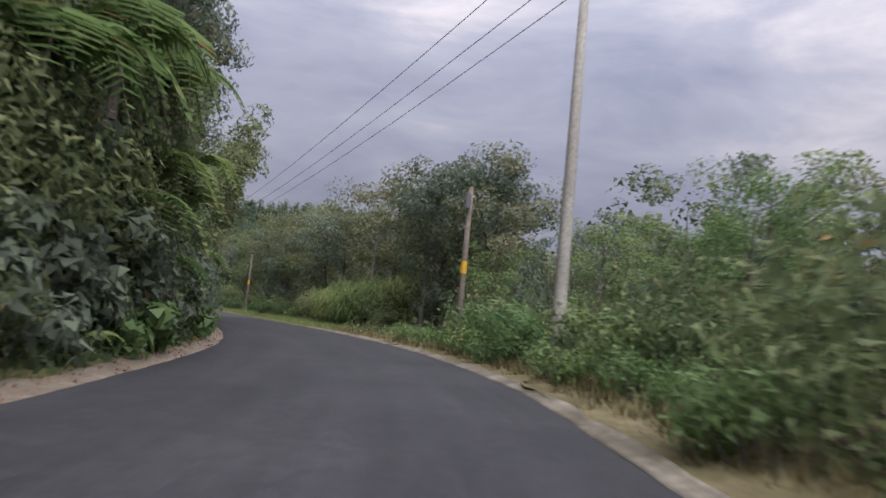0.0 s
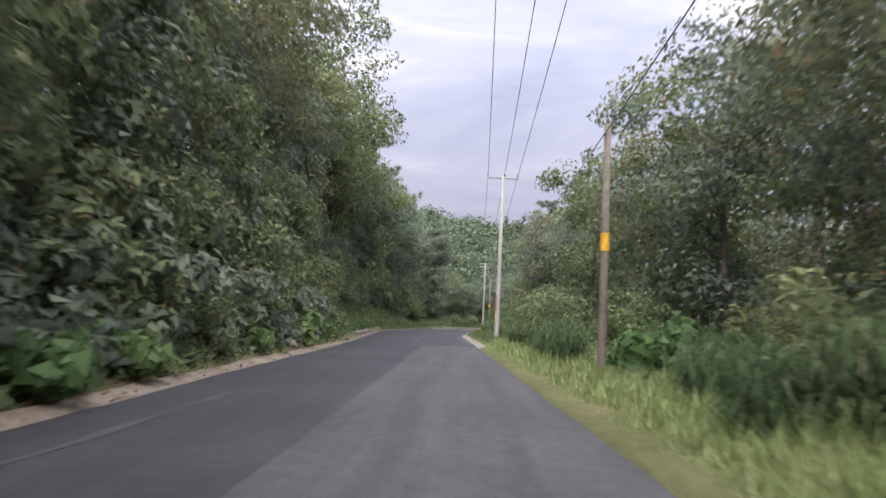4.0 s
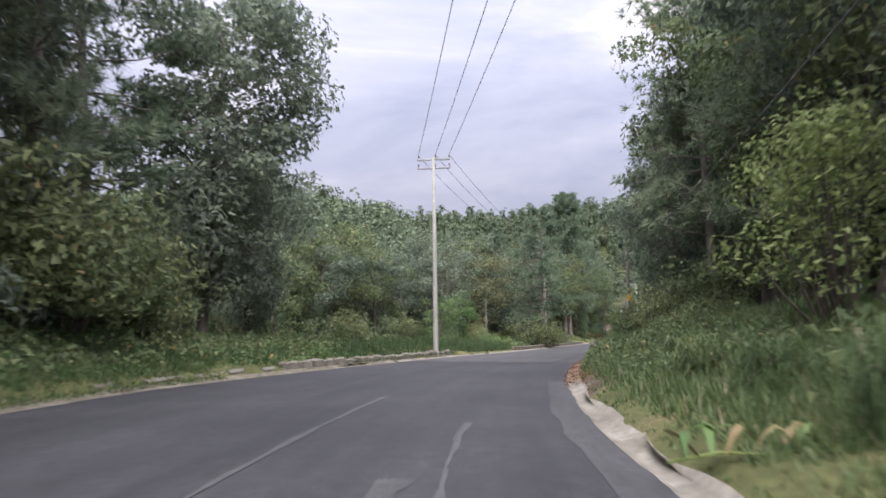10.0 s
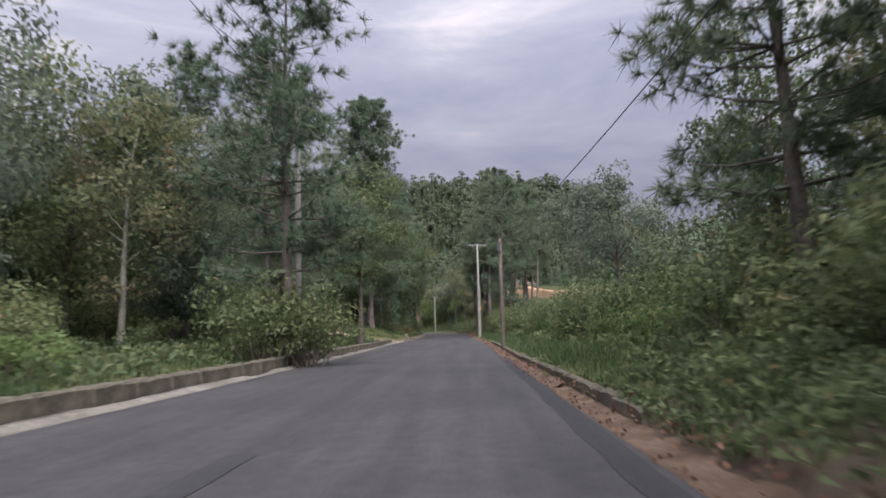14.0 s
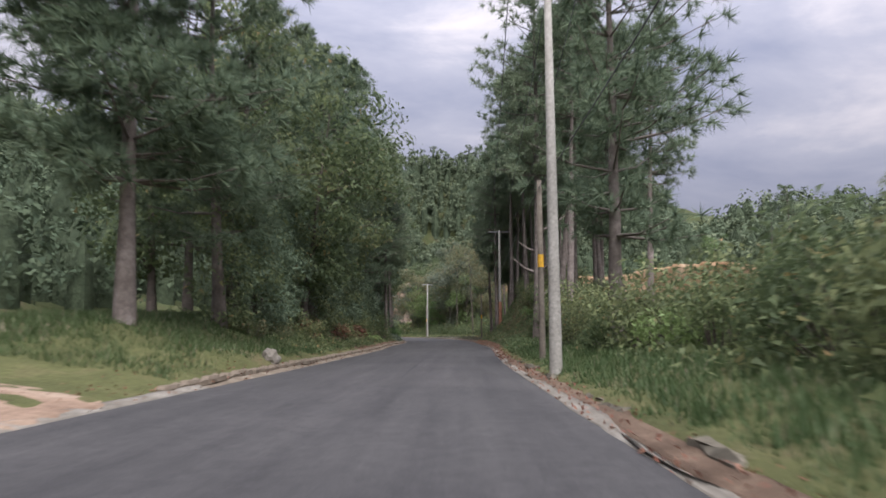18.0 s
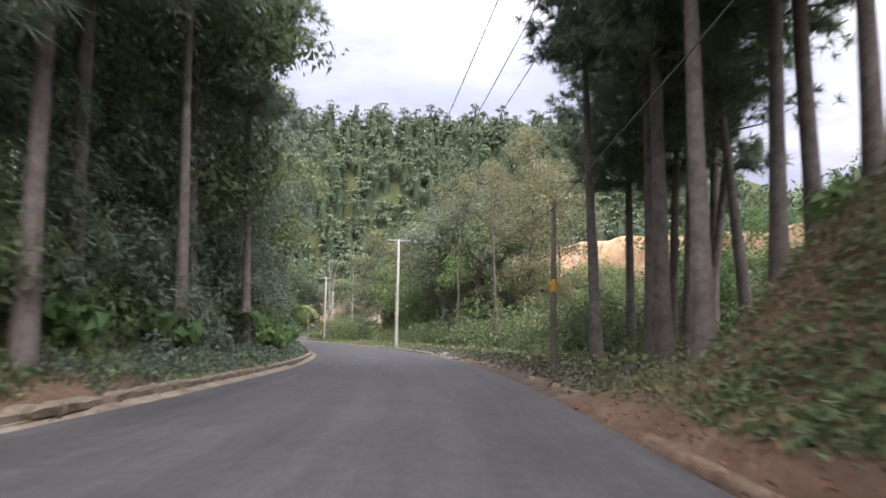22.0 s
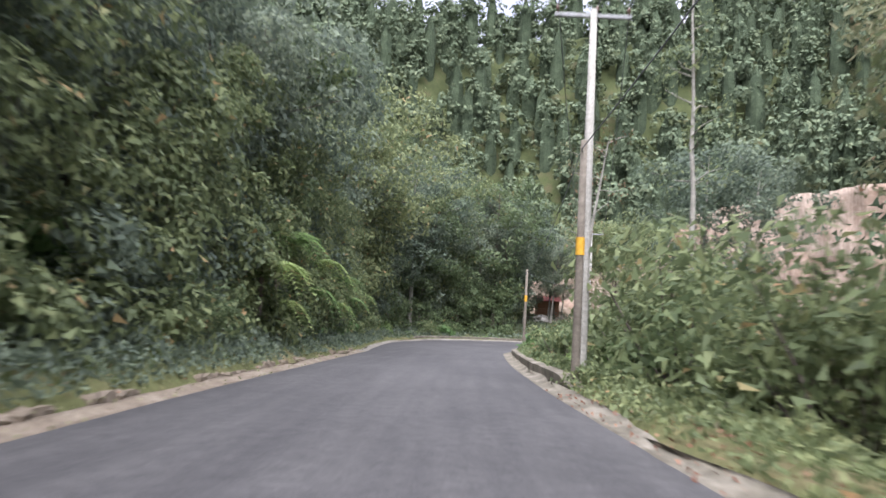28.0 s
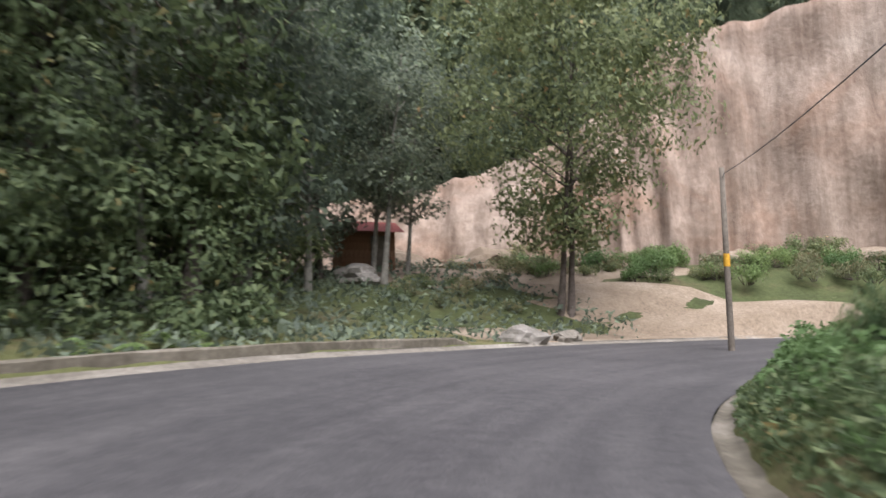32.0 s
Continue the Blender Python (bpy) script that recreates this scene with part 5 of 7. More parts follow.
scatter(12.3, 15.0, 7, 10, 0.22, ["oak_b", "oak_a", "oak_c"], 237, (1.1, 1.4))
# Wood on the outside of the last bend.
rng_w = np.random.default_rng(77)
for kx in range(34):
    x, y = float(rng_w.uniform(-128, -104)), float(rng_w.uniform(396, 438))
    tt, dd = locate(np.array([x]), np.array([y]))
    if left_edge(tt)[0] - dd[0] > 3.0 and (y < 432 or x < -108):
        put(["oak_a", "alder", "oak_a", "oak_b"][kx % 4], x, y, float(rng_w.uniform(1.25, 1.6) + (0.35 if y < 415 else 0.0)), float(rng_w.uniform(0, 360)))
for x, y, k, sc in ((-105.8, 425.2, "alder", 1.3), (-104.8, 429.7, "alder", 1.35), (-107.8, 423.2, "oak_b", 1.3), (-104.0, 433.7, "alder", 1.2), (-109.3, 418.2, "oak_b", 1.3), (-110.5, 413.2, "alder", 1.3), (-106.8, 436.2, "oak_a", 1.2)):
    put(k, x, y, sc, x * 40)

cover("bank_creeper", -0.6, 6.6, -1, 0.45, 5.5, 26000, 0.26, 0.75, M_LEAF, 301, "thick green creepers and seedlings on the bank")
cover("bank_creeper", 6.6, 12.6, -1, 0.9, 6.0, 32000, 0.18, 0.55, M_LEAF, 302, "green creepers over the grassy bank")
cover("bank_creeper", 12.6, 18.2, -1, 1.5, 14.0, 20000, 0.24, 0.6, M_LEAF, 303, "mixed low green plants at the forest edge")
cover("bank_creeper", 19.9, 23.0, -1, 0.7, 8.0, 18000, 0.14, 0.42, M_LEAF, 304, "brownish low plants on the earth bank", patchy=0.45)
cover("bank_creeper", 23.0, 32.6, -1, 0.7, 8.0, 26000, 0.22, 0.6, M_LEAF_DK, 305, "dark green undergrowth below the wood")
cover("undergrowth", -0.6, 3.0, 1, 1.2, 12.0, 14000, 0.2, 0.6, M_LEAF, 306, "mixed green undergrowth beyond the verge")
cover("undergrowth", 3.0, 11.0, 1, 1.8, 12.0, 24000, 0.22, 0.6, M_LEAF, 307, "green undergrowth beyond the grass verge")
cover("low_plants", 11.9, 14.8, 1, 0.45, 5.5, 36000, 0.115, 0.9, M_LEAF, 313, "dense green low leafy plants on the bank", patchy=0.05)
cover("low_plants", 11.0, 14.8, 1, 0.8, 3.5, 9000, 0.13, 0.85, M_LEAF, 314, "green leafy weeds along the gutter")
cover("undergrowth", 14.8, 20.0, 1, 2.2, 12.0, 20000, 0.2, 0.6, M_LEAF, 308, "leafy undergrowth along the verge")
grass("dry_grass", 20.8, 23.0, 1, 0.55, 5.0, 16000, 0.28, M_DRY, 515, "dry brown grass on the earth cutting", patchy=0.3)
cover("undergrowth", 20.8, 23.0, 1, 0.5, 10.0, 30000, 0.105, 0.4, M_LEAF_SERE, 309, "brownish dry plants on the earth cutting", patchy=0.08)
cover("low_plants", 20.0, 22.6, 1, 0.55, 3.2, 6000, 0.14, 0.4, M_LEAF, 315, "green seedlings at the foot of the cutting", patchy=0.4)
cover("undergrowth", 23.0, 31.2, 1, 1.8, 12.0, 24000, 0.22, 0.6, M_LEAF, 310, "green undergrowth below the road")
cover("verge_plants", 31.75, 34.6, 1, 0.5, 5.0, 26000, 0.12, 0.65, M_LEAF_LT, 311, "lush green weeds inside the bend")
cover("undergrowth", 31.0, 34.0, -1, 0.9, 16.0, 16000, 0.22, 0.7, M_LEAF_DK, 312, "dark green plants under the trees")
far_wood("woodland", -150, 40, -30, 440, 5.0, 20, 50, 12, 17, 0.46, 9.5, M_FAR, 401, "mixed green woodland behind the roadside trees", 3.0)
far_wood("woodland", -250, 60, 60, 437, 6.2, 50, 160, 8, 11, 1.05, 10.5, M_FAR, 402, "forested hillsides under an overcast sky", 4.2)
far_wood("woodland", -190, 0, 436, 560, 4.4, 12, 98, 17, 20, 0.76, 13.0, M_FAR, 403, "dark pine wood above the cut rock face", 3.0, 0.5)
for k, (t0, t1, o0, slope, high, rr, per, lf, mm, low, share, lab) in enumerate([
        (-0.6, 6.6, 1.5, 0.16, [(-0.6, 8.5), (2, 9.5), (4, 9), (6, 8), (6.6, 7)], 0.8, 120, 0.22, M_LEAF, 0.3, 0.7, "dense leafy wall of shrubs and creepers on the bank"),
        (-0.6, 6.6, 2.0, 0.14, [(-0.6, 9), (2, 10), (4, 10), (6, 11), (6.6, 10)], 0.95, 130, 0.24, M_LEAF_DK, 1.0, 0.6, "dark leafy boughs hanging over the bank"),
        (0.6, 6.2, 0.9, 0.10, [(0.6, 2.4), (6.2, 2.0)], 0.55, 55, 0.26, M_LEAF_DK, 0.1, 0.5, "large-leaved creepers at the foot of the bank"),
        (6.6, 11.4, 3.2, 0.14, [(6.6, 8), (8, 9), (10.6, 8.5), (11.4, 5)], 0.9, 120, 0.22, M_LEAF_DK, 1.4, 0.75, "dark leafy edge of the wood above the grass bank"),
        (6.6, 11.2, 3.6, 0.12, [(6.6, 8), (8, 9.5), (10.6, 9), (11.2, 6)], 0.8, 100, 0.2, M_LEAF, 1.4, 0.4, "green leafy boughs at the edge of the wood"),
        (19.7, 23.2, 3.0, 0.10, [(19.7, 9), (21, 11), (23.2, 10)], 0.95, 150, 0.24, M_PINE, 1.6, 0.75, "dark needled boughs at the edge of the pine wood"),
        (22.6, 24.6, 3.0, 0.08, [(22.6, 12), (24.6, 11)], 0.9, 140, 0.22, M_PINE, 3.0, 0.55, "needled boughs along the edge of the pine wood"),
        (19.7, 23.2, 2.8, 0.16, [(19.7, 6), (21, 7), (23.2, 6)], 0.8, 110, 0.18, M_LEAF, 1.2, 0.4, "green leafy boughs below the pines"),
        (23.2, 28.2, 2.2, 0.16, [(23.2, 4.5), (25, 5.5), (26.5, 7), (28.2, 8.5)], 0.8, 110, 0.2, M_LEAF_DK, 0.4, 0.6, "dark leafy shrubs rising from the bank"),
        (31.2, 33.2, 4.0, 0.12, [(31.2, 9.5), (32.2, 9), (33.2, 8)], 0.9, 130, 0.21, M_LEAF, 0.3, 0.9, "leafy edge of the wood above the grass strip"),
        (27.4, 31.3, 1.8, 0.14, [(27.4, 8.5), (30, 9.5), (31.3, 9.5)], 0.9, 130, 0.21, M_LEAF, 0.3, 0.8, "dense leafy wall of the wood outside the bend"),
        (27.0, 31.3, 2.4, 0.12, [(27, 9), (30, 10), (31.3, 10)], 0.9, 120, 0.22, M_LEAF_DK, 0.6, 0.55, "dark leafy boughs hanging over the bank")]):
    leaf_bank("leaf_wall", t0, t1, -1, o0, slope, high, rr, per, lf, mm, 340 + k, lab, low, share, 0.28 if mm is M_PINE else 0.6)
leaf_bank("leaf_wall", 2.5, 4.4, -1, 1.6, -0.22, [(2.5, 10), (3.4, 11), (4.4, 9.5)], 0.85, 110, 0.2, M_LEAF, 361, "leafy boughs reaching out over the road's edge", 4.2, 0.7, near=-0.9)
curtain("creeper_wall", 1.8, 6.5, -1, 1.0, 0.32, 4.6, 15000, 0.24, M_LEAF_DK, 321, "dark leafy creepers hanging over the bank")
curtain("creeper_wall", 1.8, 6.5, -1, 0.8, 0.3, 3.0, 4500, 0.3, M_LEAF, 322, "large-leaved green creepers on the bank", 0.45)
curtain("creeper_wall", 23.2, 30.6, -1, 1.9, 0.35, 4.5, 18000, 0.2, M_LEAF, 323, "dark leafy shrubs hanging over the bank", 0.3)
curtain("creeper_wall", 7.4, 11.6, -1, 2.9, 0.28, 5.5, 20000, 0.22, M_LEAF_DK, 324, "dark leafy edge of the wood above the grass bank", 0.3)
cover("verge_plants", 29.0, 31.9, 1, 0.5, 2.4, 20000, 0.115, 0.62, M_LEAF, 316, "green weeds hanging over the low wall", patchy=0.05)
for k, (t0, t1, sd, o1, n) in enumerate([(11.4, 15.0, 1, 0.75, 2600), (15.0, 22.8, 1, 0.6, 3200), (18.6, 23.0, -1, 2.0, 2600), (24.2, 29.0, 1, 1.2, 2600), (26.2, 30.4, -1, 0.8, 1400), (-0.6, 6.3, -1, 0.6, 1500)]):
    cover("fallen_leaves", t0, t1, sd, -0.05, o1, int(n * 0.7), 0.06, 0.03, M_DEAD if k != 4 else M_LEAF_SERE, 330 + k, "brown fallen leaves along the road's edge", "leaf litter", 0.7, -0.6)
curtain("creeper_wall", 30.4, 32.3, -1, 3.0, 0.3, 6.0, 13000, 0.2, M_LEAF, 325, "leafy edge of the wood outside the bend", 0.15)
curtain("creeper_wall", 19.6, 23.2, -1, 3.2, 0.3, 4.5, 9000, 0.2, M_LEAF, 326, "leafy edge of the pine wood above the soil bank", 0.35)
cover("low_plants", 25.6, 29.2, 1, 0.4, 3.2, 15000, 0.12, 0.55, M_LEAF, 317, "low green weeds beside the road's edge", patchy=0.12)
cover("bank_creeper", 6.8, 12.4, -1, 0.7, 4.2, 22000, 0.13, 0.35, M_LEAF_LT, 328, "fresh green creepers over the grassy bank", patchy=0.25)
cover("low_plants", 22.8, 31.5, -1, 0.42, 1.9, 22000, 0.13, 0.5, M_LEAF_DK, 320, "dark low plants leaning over the sandy edge", patchy=0.2)
cover("low_plants", 22.8, 26.4, 1, 0.5, 4.5, 15000, 0.11, 0.3, M_DEBRIS, 327, "grey-brown cuttings lying on the soil", patchy=0.25)
grass("tall_grass", 13.5, 14.5, -1, 0.6, 4.0, 16000, 0.95, M_GRASS, 517, "tall lush grass mound above the edge", 0.016, 0.9)
cover("verge_plants", 31.8, 34.8, 1, 0.25, 1.5, 11000, 0.1, 0.35, M_LEAF, 318, "low green weeds over the inner edge", patchy=-0.3)
cover("low_plants", 20.5, 22.6, 1, 0.6, 6.0, 12000, 0.12, 0.45, M_LEAF, 319, "green plants over the earth cutting", patchy=0.3)
# Grass verges.
grass("verge_grass", 31.8, 36.0, 1, 0.22, 1.7, 14000, 0.32, M_GRASS, 516, "green grass over the inner edge", patchy=-0.5)
grass("verge_grass", 12.3, 14.8, -1, 0.35, 3.8, 26000, 0.55, M_GRASS, 513, "tall lush grass above the kerb")
grass("verge_grass", 24.0, 26.4, 1, 0.5, 4.0, 9000, 0.32, M_GRASS, 514, "grass growing through the rubble", patchy=0.4)
grass("verge_grass", -0.6, 6.4, -1, 0.3, 1.4, 9000, 0.34, M_GRASS, 501, "green grass along the foot of the bank")
grass("verge_grass", 8.8, 11.6, -1, 0.16, 1.3, 16000, 0.3, M_GRASS, 518, "green grass hanging over the kerb", patchy=-0.3)
grass("verge_grass", 6.4, 12.6, -1, 0.45, 4.4, 58000, 0.4, M_GRASS, 502, "lush green grass on the sloping bank")
grass("verge_grass", 19.0, 20.3, -1, 0.5, 6.5, 24000, 0.3, M_GRASS, 512, "green grass on a low mound")
grass("verge_grass", 12.6, 18.3, -1, 0.5, 7.0, 30000, 0.36, M_GRASS, 503, "green grass beside the kerb")
grass("verge_grass", 19.6, 23.0, -1, 0.4, 2.8, 13000, 0.3, M_GRASS, 504, "thin grass at the foot of the earth bank", patchy=0.5)
grass("verge_grass", 23.0, 32.4, -1, 0.4, 2.6, 20000, 0.36, M_GRASS, 505, "green grass below the dark wood")
grass("dry_grass", -0.6, 3.0, 1, 0.35, 2.4, 11000, 0.4, M_DRY, 506, "dry yellow grass on the gravel verge", patchy=0.3)
grass("verge_grass", 3.0, 6.4, 1, 0.25, 3.0, 24000, 0.42, M_CANE, 507, "yellow-green grass at the road's edge")
grass("verge_grass", 6.4, 12.1, 1, 0.4, 5.2, 64000, 0.44, M_GRASS, 508, "long lush grass beside the gutter")
grass("verge_grass", 14.4, 20.9, 1, 0.4, 4.6, 70000, 0.36, M_GRASS, 509, "green grass verge below the shrubs")
grass("verge_grass", 23.0, 28.8, 1, 0.6, 3.2, 9000, 0.35, M_GRASS, 510, "patchy grass among rubble", patchy=0.45)
grass("verge_grass", 29.0, 36.0, 1, 0.86, 4.6, 46000, 0.42, M_GRASS, 511, "thick green grass behind the low wall")

# ---------------------------------------------------------------- poles and cables
M_STAIN = earthy("rust_red_stain", (0.24, 0.11, 0.07), (0.30, 0.15, 0.10), (0.36, 0.21, 0.15), 1.0, 12.0, bstr=0.2, bdist=0.006)
M_RED = earthy("red_paint", (0.36, 0.06, 0.05), (0.42, 0.08, 0.06), (0.46, 0.12, 0.09), 3.0, 20.0, bstr=0.1)
MARKS_A = [(2.5, 0.16, M_RED), (2.26, 0.16, M_RED), (2.02, 0.16, M_RED), (1.78, 0.16, M_RED), (1.45, 0.2, M_YELLOW), (1.15, 0.2, M_YELLOW)]


def concrete_pole(x, y, top, arm_turn, shift=0.0, double=False, stain=0.0, marks=()):
    z = gz(x, y)
    h = top - z
    root = empty("utility_pole", pose(x, y, z))
    v, f = tube_arrays([(0, 0, -0.4), (0, 0, h * 0.5), (0, 0, h), (0, 0, h + 0.01)], [0.15, 0.115, 0.08, 0.001], 14)
    part("shaft", mesh_from("shaft", v, f, M_POLE, True), M_POLE, root, "tapered grey concrete shaft")
    if stain:
        v, f = tube_arrays([(0, 0, -0.3), (0, 0, 0.9), (0, 0, stain)], [0.157, 0.149, 0.145], 14)
        part("stain", mesh_from("stain", v, f, M_STAIN, True), M_STAIN, root, "rust-red stained lower shaft")
    for k, (zc, hgt, mm) in enumerate(marks):
        bm = bmesh.new()
        bmesh.ops.create_cube(bm, size=1, matrix=Matrix.Diagonal((0.07, 0.02, hgt, 1)))
        part("painted_mark", bm, mm, root, "plain painted bar", pose(0, 0, 0, 0, 0, -20) @ pose(0.0, -0.142 + 0.008 * zc, zc))
    for level in ((0.12, 0.62) if double else (0.12,)):
        bm = bmesh.new()
        bmesh.ops.create_cube(bm, size=1, matrix=Matrix.Translation((0, 0.1, h - level)) @ Matrix.Diagonal((1.9, 0.09, 0.10, 1)))
        bmesh.ops.bevel(bm, geom=bm.edges[:], offset=0.012, segments=1, affect="EDGES")
        arm = part("crossarm", bm, M_STEEL, root, "pale steel crossarm", pose(0, 0, 0, 0, 0, arm_turn) @ pose(shift, 0, 0))
        for u in (-0.88, 0.1, 0.88):
            v, f = tube_arrays([(u, 0.1, h - level + 0.04), (u, 0.1, h - level + 0.13), (u, 0.1, h - level + 0.15), (u, 0.1, h - level + 0.22), (u, 0.1, h - level + 0.27)], [0.012, 0.014, 0.05, 0.04, 0.02], 8)
            part("insulator", mesh_from("insulator", v, f, M_CERAM, True), M_CERAM, arm)
    return tagged(root, "grey concrete utility pole with a steel crossarm", "utility pole", "power poles")


def wooden_pole(x, y, top, band, lean=(0, 0), box=False):
    z = gz(x, y)
    h = top - z
    root = empty("telephone_pole", pose(x, y, z, lean[0], lean[1], 0))
    v, f = tube_arrays([(0, 0, -0.4), (0, 0, h * 0.5), (0, 0, h), (0, 0, h + 0.01)], [0.10, 0.088, 0.074, 0.001], 12)
    part("shaft", mesh_from("shaft", v, f, M_WOOD, True), M_WOOD, root, "weathered brown-grey wooden shaft")
    if band:
        b = band - z
        v, f = tube_arrays([(0, 0, b - 0.19), (0, 0, b + 0.19)], [0.096, 0.093], 14)
        part("reflective_band", mesh_from("reflective_band", v, f, M_YELLOW, True), M_YELLOW, root, "dull yellow band")
    v, f = tube_arrays([(0, -0.09, h - 0.28), (0, -0.17, h - 0.28), (0, -0.17, h - 0.2)], [0.015, 0.02, 0.012], 6)
    part("hook", mesh_from("hook", v, f, M_STEEL, True), M_STEEL, root)
    if box:
        bm = bmesh.new()
        bmesh.ops.create_cube(bm, size=1, matrix=Matrix.Translation((-0.06, -0.17, h - 0.45)) @ Matrix.Diagonal((0.16, 0.14, 0.5, 1)))
        bmesh.ops.bevel(bm, geom=bm.edges[:], offset=0.03, segments=2, affect="EDGES")
        part("splice_box", bm, M_WIRE, root, "black cable splice box")
    return tagged(root, "brown wooden telephone pole with a yellow band" if band else "bare brown wooden telephone pole", "utility pole", "telephone poles")


CONC = [(5.6, -42.0, 9.6), (3.67, -2.7, 9.8), (-28.0, 71.85, 9.82), (-60.3, 144.15, 11.37), (-62.0, 183.0, 10.3), (-56.0, 229.2, 9.65), (-56.95, 275.5, 9.94),
        (-68.55, 330.3, 8.91), (-84.6, 373.3, 9.18), (-92.6, 413.3, 9.6)]
WOODP = [(1.95, 4.7, 5.25, 2.8), (-15.98, 48.4, 5.5, 2.95), (-42.15, 103.95, 5.96, 3.08), (-50.3, 149.4, 6.1, 3.3), (-54.2, 191.0, 5.43, 0), (-55.96, 234.5, 5.7, 3.22), (-59.0, 295.7, 5.4, 2.77),
         (-68.85, 331.8, 5.4, 2.97), (-84.34, 371.6, 5.4, 3.08), (-94.0, 400.45, 5.3, 3.44), (-90.2, 429.5, 5.6, 2.81)]
ARM_TURN = [0, 15, 28, 12, -3, 4, 5, 18, 22, 8]
for k, (x, y, top) in enumerate(CONC):
    concrete_pole(x, y, top, ARM_TURN[k], 0.85 if k == 1 else 0.0, double=(k == 3), stain=2.2 if k == 6 else 0.0, marks=MARKS_A if k == 2 else ())
for k, (x, y, top, band) in enumerate(WOODP):
    wooden_pole(x, y, top, band, box=(k in (0, 4)))


def cable(a, b, sag, r, name="power_cable", lab="dark overhead power cable between poles", cat="cable", grp="power cables"):
    u = np.linspace(0, 1, 15)[:, None]
    p = np.array(a) * (1 - u) + np.array(b) * u
    p[:, 2] -= sag * 4 * (u * (1 - u))[:, 0]
    v, f = tube_arrays(p, np.full(15, r), 5)
    tagged(new(name, mesh_from(name, v, f, M_WIRE, True)), lab, cat, grp)


for k in range(len(CONC) - 1):
    a, b = CONC[k], CONC[k + 1]
    ta, tb2 = radians(ARM_TURN[k]), radians(ARM_TURN[k + 1])
    for u in (-0.88, 0.1, 0.88):
        a = (CONC[k][0] + (0.85 if k == 1 else 0.0), CONC[k][1], CONC[k][2])
        cable((a[0] + u * math.cos(ta), a[1] + u * math.sin(ta), a[2] + 0.12), (b[0] + u * math.cos(tb2), b[1] + u * math.sin(tb2), b[2] + 0.12), 0.9, 0.013)
for k in range(len(WOODP) - 1):
    a, b = WOODP[k], WOODP[k + 1]
    cable((a[0], a[1] - 0.17, a[2] - 0.22), (b[0], b[1] - 0.17, b[2] - 0.22), 0.6, 0.012, "telephone_cable", "black telephone cable slung between wooden poles", "cable", "telephone cables")


# ---------------------------------------------------------------- kerbs, gutters and walls
def piece_mesh(name, lx, ly, lz, seed, material, rough=0.02, cuts=2):
    """A worn block: a bevelled box with uneven faces."""
    rng = np.random.default_rng(seed)
    bm = bmesh.new()
    bmesh.ops.create_cube(bm, size=1, matrix=Matrix.Diagonal((lx, ly, lz, 1)))
    if lx > 0.5 and rough > 0.005:
        bmesh.ops.subdivide_edges(bm, edges=[e for e in bm.edges if abs(e.verts[0].co.x - e.verts[1].co.x) > 0.1], cuts=3)
    bmesh.ops.bevel(bm, geom=[e for e in bm.edges if e.calc_face_angle(0) > 0.5], offset=min(lx, ly, lz) * 0.2, segments=1, affect="EDGES")
    for v in bm.verts:
        v.co += Vector(rng.normal(size=3) * rough)
    me = bpy.data.meshes.new(name)
    bm.to_mesh(me)
    bm.free()
    me.materials.append(material)
    return me


def kerb_run(t0, t1, side, out, wide, high, material, lab, seed, length=1.25, gap=0.0, wobble=0.03, broken=0.0):
    """A run of separate kerb blocks along the road's edge."""
    rng = np.random.default_rng(seed)
    shapes = [piece_mesh("kerbstone", length * 0.985, wide, high + 0.25, seed + k, material, 0.007 + wobble * 0.22) for k in range(4)]
    root = empty("kerb")
    tagged(root, lab, "kerb", kind="structure")
    ts = np.arange(t0, t1, 0.01)
    d = (left_edge(ts) - out) if side < 0 else (right_edge(ts) + out)
    p = plan(ts, d)
    arc = np.concatenate([[0], np.cumsum(np.hypot(*np.diff(p, axis=0).T))])
    for s in np.arange(length / 2, arc[-1], length + gap):
        if rng.uniform() < broken:
            continue
        k = np.searchsorted(arc, s)
        k = min(max(k, 3), len(p) - 4)
        dx, dy = p[k + 3] - p[k - 3]
        z, _, _ = profile(ts[k:k + 1], d[k:k + 1])
        e_z = float((left_edge(ts[k:k + 1]) if side < 0 else right_edge(ts[k:k + 1]))[0] * math.tan(radians(float(tab(CROSSFALL, ts[k])))))
        ob = new("kerbstone", shapes[rng.integers(4)])
        ob.parent = root
        ob.matrix_basis = pose(p[k][0], p[k][1], e_z + min(float(z[0]) - e_z, 0.1) + high / 2 - 0.125 + float(rng.normal()) * wobble * 0.5,
                               float(rng.normal()) * wobble * 25, float(rng.normal()) * wobble * 14, math.degrees(math.atan2(dy, dx)) + float(rng.normal()) * wobble * 30)


